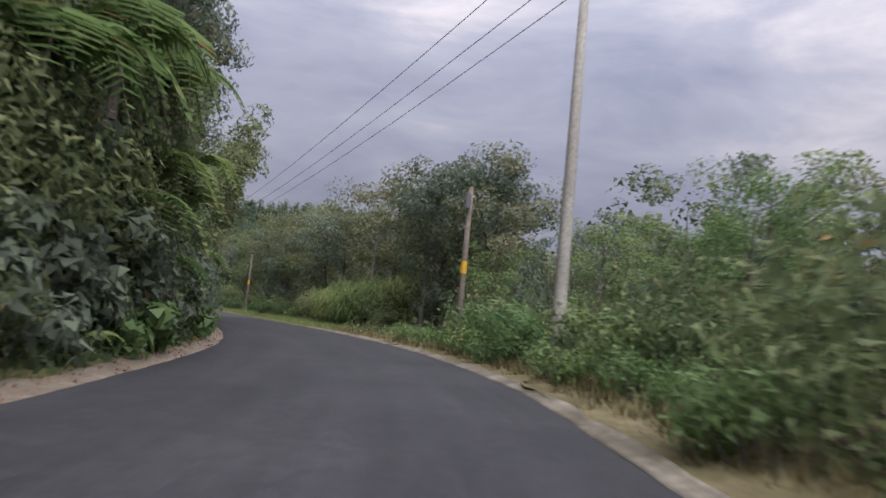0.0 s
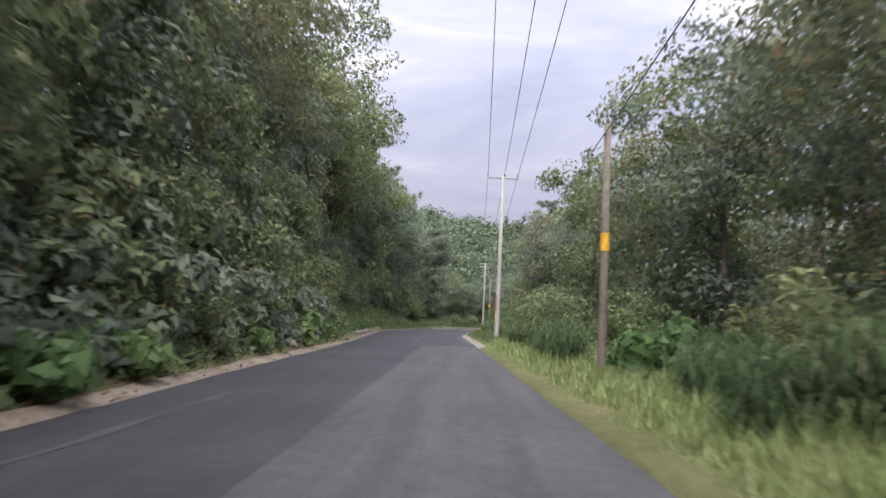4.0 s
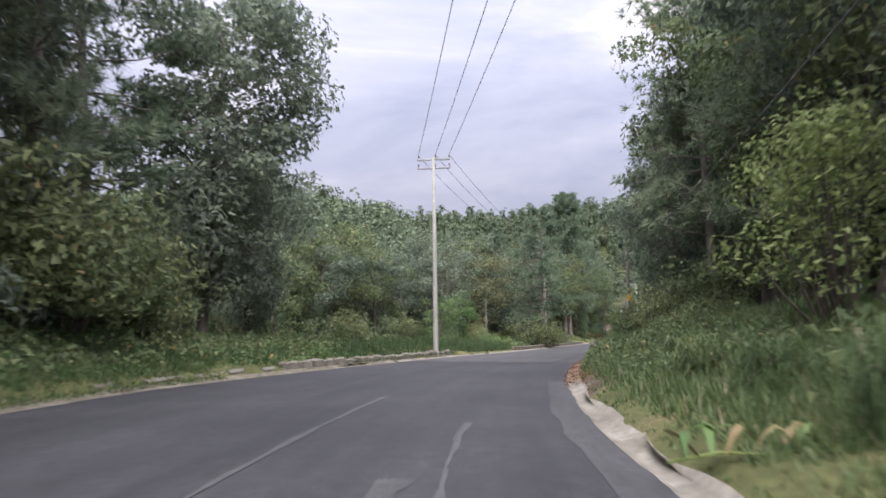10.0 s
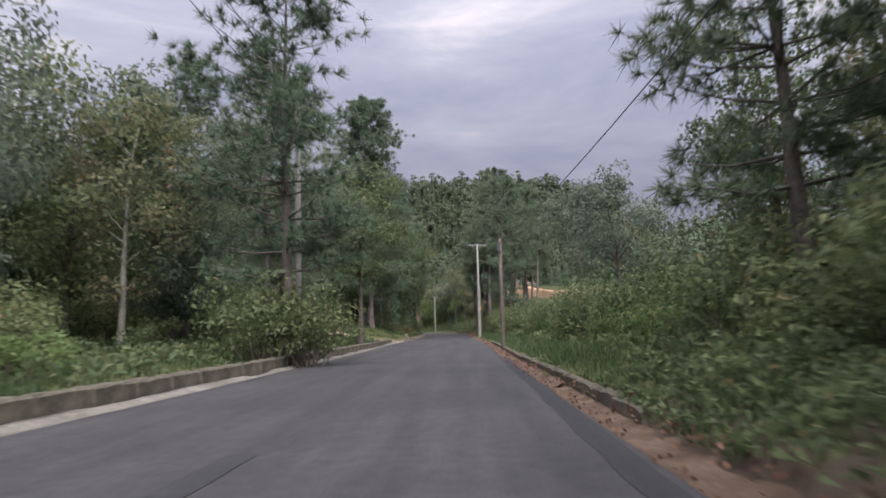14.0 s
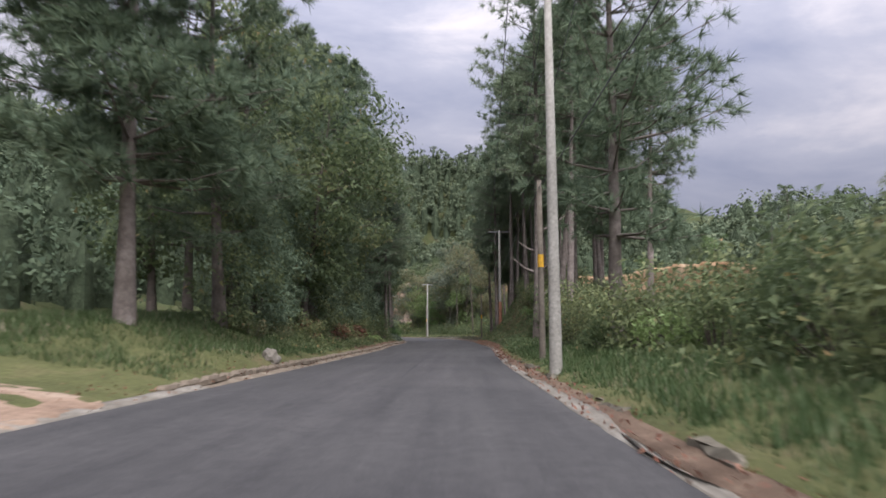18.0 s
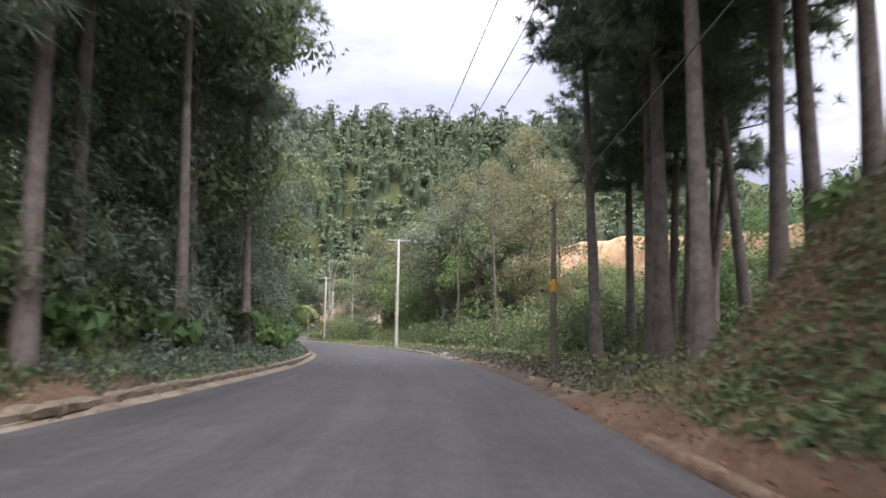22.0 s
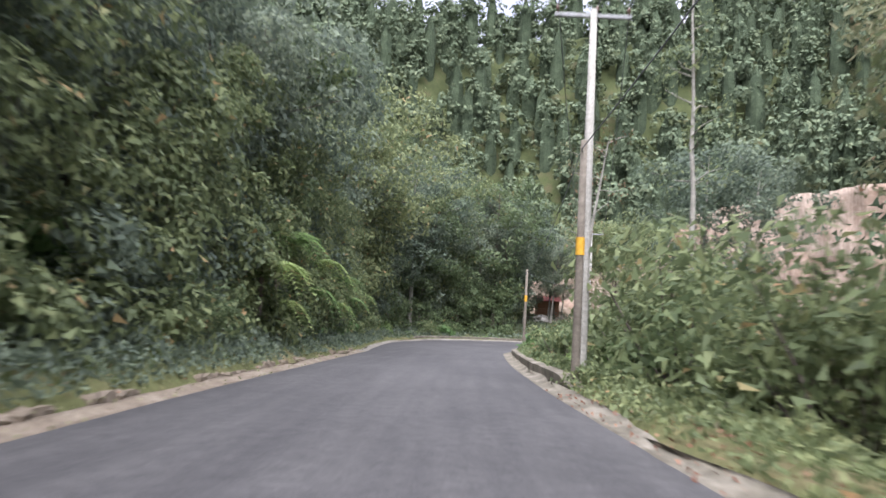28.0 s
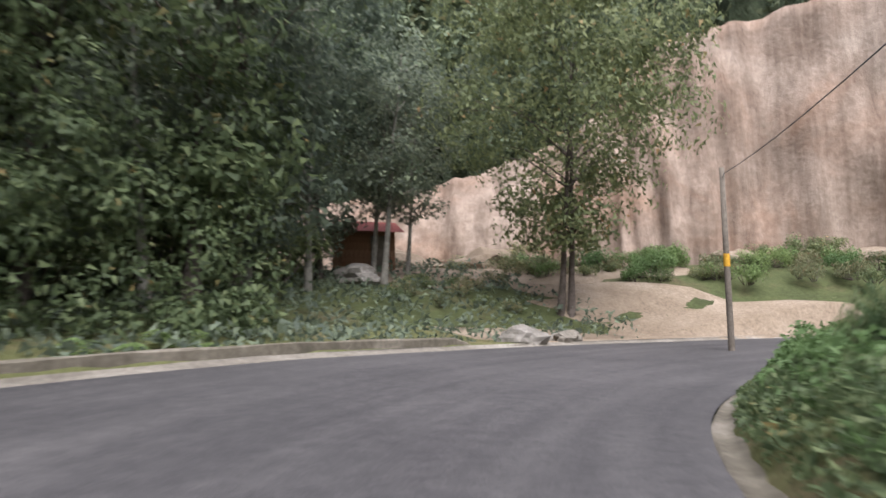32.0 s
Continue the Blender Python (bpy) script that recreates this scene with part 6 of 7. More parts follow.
def gutter(t0, t1, side, o0, o1, material, lab, dip=0.05, lift=0.012, name="gutter"):
    """A shallow cast channel beside the asphalt."""
    ts = np.linspace(t0, t1, max(3, int((t1 - t0) / 0.04)))
    rng = np.random.default_rng(int((t0 + 9) * 10))
    ring = []
    for k, f in enumerate((0, 0.06, 0.35, 0.7, 0.94, 1.0)):
        o = o0 + (o1 - o0) * f
        wob = np.convolve(rng.normal(size=len(ts)) * 0.14, np.ones(4) / 4, "same") if k > 3 else np.convolve(rng.normal(size=len(ts)) * 0.03, np.ones(3) / 3, "same")
        d = (left_edge(ts) - o + wob) if side < 0 else (right_edge(ts) + o + wob)
        xy = plan(ts, d)
        e = (left_edge(ts) if side < 0 else right_edge(ts)) * np.tan(np.radians(tab(CROSSFALL, ts)))
        z = e + lift + (-dip * math.sin(math.pi * f) + min(0.10, 0.25 * (o1 - o0)) * f * f) - (0.12 if k in (0, 5) else 0)
        ring.append(np.c_[xy, z + (0.012 * lump(xy[:, 0], xy[:, 1], 0.3) if 0 < k < 5 else 0)])
    v = np.stack(ring, 1).reshape(-1, 3)
    return tagged(new(name, mesh_from(name, v, grid_faces(len(ts), 6), material, True)), lab, "gutter", kind="structure")


M_EDGE = earthy("pale_gravel_edge", (0.135, 0.106, 0.078), (0.195, 0.160, 0.120), (0.26, 0.222, 0.172), 1.1, 12.0, bstr=0.7, bdist=0.02)
M_RUST = earthy("rust_leaf_litter", (0.095, 0.065, 0.045), (0.145, 0.10, 0.07), (0.21, 0.155, 0.11), 1.6, 16.0, bstr=1.0, bdist=0.03)
gutter(S0, 3.7, -1, -0.05, 0.55, M_EDGE, "broad pale sandy gravel edge of the asphalt", 0.0, name="gravel_edge")
gutter(3.7, 6.3, -1, -0.05, 0.32, M_EDGE, "pale sandy gravel edge of the asphalt", 0.0, name="gravel_edge")
gutter(S0, 3.2, 1, -0.05, 0.24, M_CONC_DK, "pale worn concrete edge of the asphalt", 0.0, name="gravel_edge")
gutter(6.2, 11.6, 1, -0.02, 0.37, M_CONC, "pale cast concrete gutter along the bend", 0.07)
gutter(6.3, 12.6, -1, -0.04, 0.4, M_CONC_DK, "narrow weathered concrete channel", 0.03)
gutter(11.6, 15.0, 1, -0.03, 0.75, M_RUST, "gutter full of rust-red leaf litter", 0.05)
gutter(15.0, 17.6, 1, -0.02, 0.36, M_RUST, "gutter with rust-brown leaf litter", 0.05)
gutter(17.6, 21.7, 1, -0.02, 0.14, M_CONC, "narrow pale concrete edge strip", 0.01)
gutter(17.6, 22.6, 1, 0.13, 0.48, M_RUST, "rust-red leaf litter along the road's edge", 0.0, 0.02, "leaf_litter")
gutter(12.6, 19.0, -1, -0.03, 0.26, M_CONC, "thin pale concrete edge strip", 0.0)
gutter(19.0, 26.5, -1, -0.03, 0.24, M_EDGE, "sandy edge at the foot of the bank", 0.0, name="gravel_edge")
gutter(26.5, 30.4, -1, -0.03, 0.3, M_EDGE, "sandy edge at the foot of the bank", 0.0, name="gravel_edge")
gutter(24.2, 29.0, 1, -0.02, 0.32, M_CONC_DK, "thin concrete edge with brown litter", 0.02)
gutter(28.9, 33.5, 1, -0.02, 0.42, M_CONC_DK, "pale cast concrete gutter along the inner bend", 0.05)
gutter(30.3, 34.5, -1, -0.03, 0.35, M_CONC, "pale concrete channel on the outside of the bend", 0.02)
kerb_run(7.1, 8.05, -1, 0.52, 0.3, 0.2, M_CONC, "rough pale broken concrete kerb blocks", 601, 0.9, 0.0, 0.05, 0.05)
kerb_run(8.0, 11.0, -1, 0.5, 0.22, 0.03, M_CONC_DK, "low weathered concrete kerb", 602, 1.2, 0.01, 0.05, 0.6)
kerb_run(10.8, 11.9, -1, 0.55, 0.28, 0.12, M_CONC, "scattered pale kerb blocks below the bank", 613, 0.95, 0.01, 0.04, 0.6)
kerb_run(11.9, 13.35, -1, 0.6, 0.3, 0.24, M_CONC, "rough pale kerb blocks below the grass", 603, 0.95, 0.01, 0.05, 0.1)
kerb_run(14.6, 18.25, -1, 0.5, 0.26, 0.30, M_CONC_DK, "brownish concrete kerb along the verge", 604, 1.5, 0.0, 0.008)
kerb_run(18.9, 22.8, -1, 0.36, 0.26, 0.1, M_EDGE, "low earth-stained kerb blocks", 605, 1.1, 0.0, 0.025, 0.06)
kerb_run(27.4, 30.3, -1, 0.42, 0.22, 0.05, M_EDGE, "sandy broken kerb stones in the bend", 607, 0.8, 0.0, 0.06, 0.3)
kerb_run(22.8, 27.4, -1, 0.36, 0.22, 0.1, M_EDGE, "sandy broken kerb stones", 606, 1.2, 0.0, 0.02, 0.03)
kerb_run(14.6, 17.6, 1, 0.5, 0.16, 0.10, M_CONC_DK, "low mossy concrete kerb along the verge", 608, 1.5, 0.01, 0.02)
kerb_run(17.6, 19.6, 1, 0.5, 0.2, 0.03, M_CONC_DK, "low mossy kerb in the grass", 610, 1.2, 0.05, 0.06, 0.4)
kerb_run(22.9, 24.5, 1, 0.35, 0.22, 0.06, M_EDGE, "crumbling pale edge stones", 611, 0.7, 0.1, 0.08, 0.35)
kerb_run(24.9, 26.4, 1, 0.22, 0.24, 0.12, M_CONC, "rounded pale concrete kerb along the inner edge", 612, 2.6, 0.0, 0.008, 0.0)


def low_wall(t0, t1, side, out, wide, high, base, lab, seed, cap=True):
    """A low retaining wall following the road, with a cast top."""
    def run(name, o0, o1, z0, z1, material, parent):
        ts = np.linspace(t0, t1, max(3, int((t1 - t0) / 0.03)))
        ring = []
        prof = [(o0, z0 - 0.5), (o0, z1 - 0.03), (o0 + 0.03, z1), (o1 - 0.03, z1), (o1, z1 - 0.03), (o1, z0 - 0.5)]
        rng = np.random.default_rng(seed)
        for o, z in prof:
            d = (left_edge(ts) - o) if side < 0 else (right_edge(ts) + o)
            xy = plan(ts, d)
            e = (left_edge(ts) if side < 0 else right_edge(ts)) * np.tan(np.radians(tab(CROSSFALL, ts)))
            w = np.convolve(rng.normal(size=len(ts)) * 0.02, np.ones(4) / 4, "same")
            fade = smooth(t0, t0 + 0.12, ts) * (1 - smooth(t1 - 0.1, t1, ts)) if z > z0 else 1
            ring.append(np.c_[xy, e + (z0 - 0.1) * (1 - fade) + z * fade + w])
        v = np.stack(ring, 1).reshape(-1, 3)
        return part(name, mesh_from(name, v, grid_faces(len(ts), len(prof)), material, False), material, parent)
    root = empty("low_wall")
    run("wall_body", out, out + wide, base, base + high, M_CONC_DK, root)
    if cap:
        run("wall_top", out - 0.03, out + wide + 0.05, base + high - 0.06, base + high + 0.02, M_CONC_DK, root)
    return tagged(root, lab, "wall", kind="structure")


low_wall(29.0, 31.85, 1, 0.46, 0.26, 0.27, 0.0, "low concrete retaining wall with a pale top", 620)
low_wall(31.95, 33.5, -1, 0.55, 0.28, 0.3, 0.0, "low mossy concrete wall outside the bend", 621, False)

# Asphalt repairs and marks, each a thin layer on the road.
M_MARK = {"patch": M_PATCH, "seam": M_SEAM, "tar": M_TAR}


def road_mark(name, t0, t1, d0, d1, kind, lab, wob=0.02, lift=0.006, slant=0.0, seed=5):
    f0 = (lambda ts: d0(ts) if callable(d0) else d0 + slant * (ts - t0))
    f1 = (lambda ts: d1(ts) if callable(d1) else d1 + slant * (ts - t0))
    tagged(new(name, strip(name, t0, t1, [f0, f1], M_MARK[kind], lift, 0.02, wob, seed)), lab, "road patch", kind="structure")


road_mark("road_strip", 6.5, 11.6, lambda ts: right_edge(ts) - 0.42, right_edge, "patch", "lighter worn asphalt strip beside the gutter", 0.05, 0.005, 0, 30)
road_mark("road_patch", 4.0, 6.3, -1.4, right_edge, "patch", "lighter grey resurfaced strip of asphalt", 0.03)
road_mark("road_seam", 6.6, 11.2, -2.07, -2.0, "seam", "pale filled seam along the road", 0.03, 0.006, 0.0, 8)
road_mark("road_patch", 9.95, 10.12, 0.1, 0.6, "patch", "pale worn asphalt patch", 0.16, 0.006, 0, 9)
road_mark("road_patch", 10.3, 10.52, -1.0, -0.65, "patch", "pale worn asphalt patch", 0.16, 0.006, 1.2, 10)
road_mark("road_patch", 8.7, 9.4, -1.5, -0.95, "patch", "pale worn asphalt patch", 0.16, 0.006, 2.2, 11)
road_mark("road_seam", 8.3, 10.85, -0.5, -0.41, "seam", "pale crack filling along the lane", 0.05, 0.007, 0.1, 12)
for k in range(9):
    u0, u1 = k / 9 + 0.003, (k + 1) / 9 + 0.004
    b0 = 12.68 + 0.035 * math.sin(2.1 * k) + 0.02 * math.sin(5 * k)
    tagged(new("road_joint", strip("road_joint", 12.6, b0, [lambda ts, u=u0: left_edge(ts) * (1 - u) + right_edge(ts) * u, lambda ts, u=u1: left_edge(ts) * (1 - u) + right_edge(ts) * u], M_ROAD_DK, 0.006, 0.02, 0.03, 40 + k)), "uneven end of the dark asphalt layer", "road patch", kind="structure")
road_mark("tyre_mark", 13.75, 14.5, -2.4, -2.1, "tar", "dark rubber tyre mark on asphalt", 0.03, 0.006, 0.35, 14)
road_mark("tyre_mark", 14.0, 16.0, 1.2, 1.5, "tar", "dark rubber tyre mark on asphalt", 0.03, 0.006, 0.1, 15)
road_mark("road_seam", 19.2, 20.6, -1.35, -1.30, "tar", "dark tarred crack along the lane", 0.03, 0.005, 0.03, 16)
road_mark("road_patch", 20.6, 20.66, -1.8, -1.4, "tar", "small dark asphalt patch", 0.05, 0.006, 0, 17)
road_mark("road_seam", 2.0, 6.0, -3.4, -3.34, "patch", "faint pale line along the lane", 0.05, 0.005, 0.05, 18)
road_mark("road_patch", 24.0, 25.2, -2.6, -1.6, "seam", "pale worn strip in the bend", 0.2, 0.005, 0.5, 19)


# ---------------------------------------------------------------- the lay-by at the last bend
def patch_on_ground(name, cx, cy, rx, ry, turn, material, lab, seed, lift=0.05, cat="ground"):
    """An uneven patch of another soil draped on the ground."""
    n_r, n_a = 12, 44
    a = np.linspace(0, 2 * math.pi, n_a, endpoint=False)
    rim = 1 + 0.16 * np.sin(3 * a + seed) + 0.09 * np.sin(7 * a + 2 * seed) + 0.05 * np.sin(13 * a + seed)
    v = [(0.0, 0.0)]
    for r in np.linspace(1 / n_r, 1, n_r):
        v += list(zip(r * rim * np.cos(a) * rx, r * rim * np.sin(a) * ry))
    v = np.array(v)
    c, s = math.cos(radians(turn)), math.sin(radians(turn))
    xy = np.c_[cx + v[:, 0] * c - v[:, 1] * s, cy + v[:, 0] * s + v[:, 1] * c]
    z = ground_z(xy[:, 0], xy[:, 1], True) + lift
    t, d = locate(xy[:, 0], xy[:, 1])
    out = np.where(d < 0, left_edge(t) - d, d - right_edge(t))
    z = np.maximum(z, np.where((out > 0) & (out < 4.8), profile(t, d)[0] + lift, -99))
    z = np.where(np.arange(len(v)) >= len(v) - n_a, z - 0.15, z)
    tris = np.array([(0, 1 + k, 1 + (k + 1) % n_a) for k in range(n_a)])
    quads = np.array([(1 + r * n_a + k, 1 + (r + 1) * n_a + k, 1 + (r + 1) * n_a + (k + 1) % n_a, 1 + r * n_a + (k + 1) % n_a) for r in range(n_r - 1) for k in range(n_a)])
    tri2 = np.concatenate([tris, quads[:, [0, 1, 2]], quads[:, [0, 2, 3]]])
    me = mesh_from(name, np.c_[xy, z], tri2, material, True)
    return tagged(new(name, me), lab, cat, kind="structure")


M_TRACK = earthy("reddish_track", (0.20, 0.135, 0.095), (0.27, 0.19, 0.135), (0.34, 0.26, 0.19), 0.6, 7.0, bstr=0.6, bdist=0.03)
patch_on_ground("sand_apron", -89.0, 436.2, 8.0, 2.3, 0, M_SAND, "pale sandy lay-by in front of the rock face", 1.0)
patch_on_ground("sand_apron", -96.5, 440.5, 7.5, 3.6, 8, M_SAND, "pale sandy ground below the cut slope", 2.0)
patch_on_ground("dirt_track", -72.5, 223.5, 8.5, 3.4, 0, M_TRACK, "bare reddish dirt track into the wood", 3.0)
patch_on_ground("dirt_track", -65.3, 221.5, 3.2, 2.6, 0, M_TRACK, "bare sandy earth where the track meets the road", 4.0)


def mound(x, y, rx, ry, h, material, lab, seed, cat="earth mound"):
    """A lumpy heap of earth or a boulder resting on the ground."""
    bm = bmesh.new()
    bmesh.ops.create_icosphere(bm, subdivisions=3, radius=1)
    for v in bm.verts:
        n = noise.noise(v.co * 1.7 + Vector((seed, 0, 0))) * 0.35 + noise.noise(v.co * 4.5 + Vector((0, seed, 0))) * 0.16
        v.co *= 1 + n
        v.co = Vector((v.co.x * rx, v.co.y * ry, v.co.z * h))
    me = bpy.data.meshes.new("mound")
    bm.to_mesh(me)
    bm.free()
    me.materials.append(material)
    ob = new("boulder" if cat == "boulder" else "earth_mound", me)
    ob.matrix_basis = pose(x, y, gz(x, y) - (0.2 * h if cat == "earth mound" else -0.12 * h), 0, 0, seed * 57)
    return tagged(ob, lab, cat)


M_STONE = earthy("grey_stone", (0.13, 0.12, 0.10), (0.20, 0.185, 0.16), (0.29, 0.27, 0.24), 1.2, 6.0, bstr=0.8, bdist=0.04)
for k, (x, y, rx, ry, h) in enumerate([(-97.3, 444.2, 3.2, 1.8, 1.1), (-91.8, 445.2, 2.6, 1.5, 0.9), (-102.3, 444.7, 2.6, 1.6, 1.3), (-85.3, 444.7, 3, 1.5, 0.8), (-79.3, 444.2, 3, 1.5, 0.7)]):
    mound(x, y, rx, ry, h, M_SAND, "heap of pale crumbled earth below the face", k + 1.3)
bx, by = plan(np.array([33.62]), np.array([-6.3]))[0]
mound(float(bx), float(by), 0.75, 0.55, 0.45, M_STONE, "dark boulder beside the low wall", 3.3, "boulder")
bx, by = plan(np.array([33.75]), np.array([-6.2]))[0]
mound(float(bx), float(by), 0.8, 0.5, 0.3, M_CONC, "pale broken concrete lump beside the road", 4.4, "boulder")
mound(-102.8, 436.7, 1.2, 0.8, 0.6, M_STONE, "grey boulder below the shed", 5.5, "boulder")


# Tree by the lay-by: two stems from one foot, a broad crown.
two = broad_tree("broadleaf_tree", 51, 12.5, 5.0, 0.22, M_LEAF, M_BARK, clumps=84, per=230, leaf=0.23, r0=0.17, stems=2)
two.matrix_basis = pose(-94.5, 434.8, gz(-94.5, 434.8) - 0.05, 0, 0, 20)
tagged(two, "two-stemmed broadleaf tree beside the sandy lay-by", "tree")


def shed(x, y, turn):
    """A small timber shed: plank walls, a door, and a red sheet roof."""
    z = gz(x, y)
    root = empty("shed", pose(x, y, z, 0, 0, turn))
    m_plank = earthy("shed_planks", (0.16, 0.085, 0.05), (0.23, 0.125, 0.075), (0.30, 0.18, 0.11), 1.5, 9.0, bstr=0.5, bdist=0.02)
    m_roof = earthy("red_sheet_roof", (0.20, 0.055, 0.045), (0.26, 0.075, 0.06), (0.32, 0.11, 0.085), 1.2, 7.0, rough=0.6, bstr=0.2)
    for nm, cx, cy, lx, ly in (("wall_front", 0, -1.2, 3.0, 0.12), ("wall_back", 0, 1.2, 3.0, 0.12), ("wall_side", -1.44, 0, 0.12, 2.28), ("wall_side", 1.44, 0, 0.12, 2.28)):
        bm = bmesh.new()
        bmesh.ops.create_cube(bm, size=1, matrix=Matrix.Translation((cx, cy, 1.0)) @ Matrix.Diagonal((lx, ly, 2.3, 1)))
        wall = part(nm, bm, m_plank, root)
        if nm == "wall_front" or cx > 0:
            n = 12 if ly < 1 else 9
            me = piece_mesh("plank", (lx if lx > 1 else ly) / n * 0.94, 0.03, 2.2, 9, m_plank, 0.003)
            for k in range(n):
                u = ((k + 0.5) / n - 0.5) * (lx if lx > 1 else ly)
                ob = new("plank", me)
                ob.parent = wall
                ob.matrix_basis = pose(u, cy - 0.075, 1.0) if ly < 1 else pose(cx + 0.075, u, 1.0, 0, 0, 90)
    for sgn in (-1, 1):
        bm = bmesh.new()
        bmesh.ops.create_grid(bm, x_segments=36, y_segments=1, size=1)
        for v in bm.verts:
            w = 0.03 * math.sin(v.co.x * 18 * math.pi)
            v.co = Vector((v.co.x * 1.9, sgn * (0.5 + v.co.y * 0.5) * 1.75, 2.75 - (0.5 + v.co.y * 0.5) * 0.75 + w))
        bmesh.ops.solidify(bm, geom=bm.faces[:], thickness=0.02)
        part("roof_sheet", bm, m_roof, root, "rust-red corrugated roof sheet")
    bm = bmesh.new()
    bmesh.ops.create_cube(bm, size=1, matrix=Matrix.Translation((0.5, -1.32, 0.9)) @ Matrix.Diagonal((0.8, 0.05, 1.8, 1)))
    bmesh.ops.bevel(bm, geom=bm.edges[:], offset=0.01, segments=1, affect="EDGES")
    part("door", bm, M_WOOD, root, "plain closed plank door")
    return tagged(root, "small brown timber shed with a red roof", "shed")


for x, y, sc in ((-108.6, 424.0, 1.5), (-107.0, 427.0, 1.6), (-106.2, 430.0, 1.5), (-105.6, 433.0, 1.4), (-106.6, 436.0, 1.5), (-109.0, 429.0, 1.7), (-108.4, 433.5, 1.7)):
    put("bush_c", x, y, sc, x * 21)
shed(-103.4, 441.4, 25).scale = (0.85, 0.85, 0.85)
for x, y, k, sc in ((-101.6, 436.3, "alder", 1.15), (-102.3, 437.6, "alder", 1.0), (-100.9, 438.4, "alder", 0.9), (-104.6, 437.8, "oak_b", 1.1)):
    put(k, x, y, sc, x * 33)
rng_e = np.random.default_rng(91)
for _ in range(34):
    x, y = float(rng_e.uniform(-103, -74)), float(rng_e.uniform(440.5, 445.5))
    put(["bush_b", "bush_f", "bush_a", "bush_e"][int(rng_e.integers(4))], x, y, float(rng_e.uniform(0.5, 0.95)), float(rng_e.uniform(0, 360)))
for _ in range(64):
    x, y = float(rng_e.uniform(-97, -72)), float(rng_e.uniform(438.6, 442.5))
    put(["bush_b", "bush_f", "bush_e"][int(rng_e.integers(3))], x, y, float(rng_e.uniform(0.6, 1.0)), float(rng_e.uniform(0, 360)))
for _ in range(14):
    x, y = float(rng_e.uniform(-101, -96)), float(rng_e.uniform(433.5, 437.5))
    put(["bush_f", "bush_e"][int(rng_e.integers(2))], x, y, float(rng_e.uniform(0.5, 0.8)), float(rng_e.uniform(0, 360)))

# Cane clump and tall grasses on the outside of the first bend.
def cane(name, seed, n, height, width, spread_r, material, bend=0.7):
    rng = np.random.default_rng(seed)
    pieces, stalks = [], []
    for _ in range(n):
        az, r = rng.uniform(0, 2 * math.pi), spread_r * math.sqrt(rng.uniform(0, 1))
        x, y, h = math.cos(az) * r, math.sin(az) * r, height * rng.uniform(0.65, 1.1)
        la, ll = rng.uniform(0, 2 * math.pi), rng.uniform(0.05, 0.25) * h
        for k in range(9):
            f = 0.25 + 0.75 * k / 9
            bx, by, bz = x + math.cos(la) * ll * f * f, y + math.sin(la) * ll * f * f, h * f
            a2 = rng.uniform(0, 2 * math.pi)
            ln = height * rng.uniform(0.25, 0.42)
            d = np.array([math.cos(a2), math.sin(a2), 0])
            s = np.array([-d[1], d[0], 0]) * width
            b = np.array([bx, by, bz])
            m = b + d * ln * 0.5 + np.array([0, 0, ln * 0.35])
            e = b + d * ln * (0.85 + 0.2 * bend) + np.array([0, 0, ln * (0.2 - 0.5 * bend)])
            pieces.append((np.array([b - s * 0.5, b + s * 0.5, m + s, m - s]), np.array([[0, 1, 2, 3]])))
            pieces.append((np.array([m - s, m + s, e + s * 0.1, e - s * 0.1]), np.array([[0, 1, 2, 3]])))
        stalks.append(tube_arrays([(x, y, -0.1), (x + math.cos(la) * ll * 0.3, y + math.sin(la) * ll * 0.3, h * 0.55), (x + math.cos(la) * ll, y + math.sin(la) * ll, h)], [0.014, 0.011, 0.004], 4))
    v, f = join_arrays(pieces)
    root = empty(name)
    tagged(part("foliage", mesh_from("foliage", v, f, material), material, root), kind="stuff")
    v, f = join_arrays(stalks)
    tagged(part("stem", mesh_from("stem", v, f, material, True), material, root), kind="stuff")
    return root


stock("cane", cane("cane_clump", 61, 66, 2.6, 0.019, 0.9, M_CANE), "tall yellow-green cane clump with arching leaves", "cane", "cane clumps")
stock("reed", cane("reed_clump", 62, 46, 1.3, 0.013, 0.6, M_GRASS, 0.9), "clump of long arching green grass", "grass clump", "grass clumps")


def at(t, d):
    p = plan(np.array([t]), np.array([d]))[0]
    return float(p[0]), float(p[1])


for k, (t, o, sc) in enumerate([(3.25, 2.6, 0.95), (3.3, 3.5, 1.05), (3.35, 4.4, 1.15), (3.42, 2.4, 0.85), (3.5, 3.4, 1.05), (3.52, 4.6, 1.1), (3.6, 2.7, 0.85), (3.66, 4.0, 1.0), (3.75, 3.2, 0.8), (3.9, 3.6, 0.8), (3.2, 5.2, 1.15)]):
    x, y = at(t, right_edge(np.array([t]))[0] + o)
    put("cane", x, y, sc, 60 * k)
rng_r = np.random.default_rng(88)
for t0, t1, n, o0, o1, sc in ((4.0, 6.4, 26, 1.4, 3.2, 0.9), (6.3, 9.4, 58, 1.9, 4.4, 0.85), (9.6, 13, 10, 1.6, 3, 0.6), (31.4, 33.5, 12, 1.6, 3.5, 0.6)):
    for _ in range(n):
        t = float(rng_r.uniform(t0, t1))
        x, y = at(t, right_edge(np.array([t]))[0] + float(rng_r.uniform(o0, o1)))
        put("reed", x, y, sc * float(rng_r.uniform(0.7, 1.2)), float(rng_r.uniform(0, 360)))


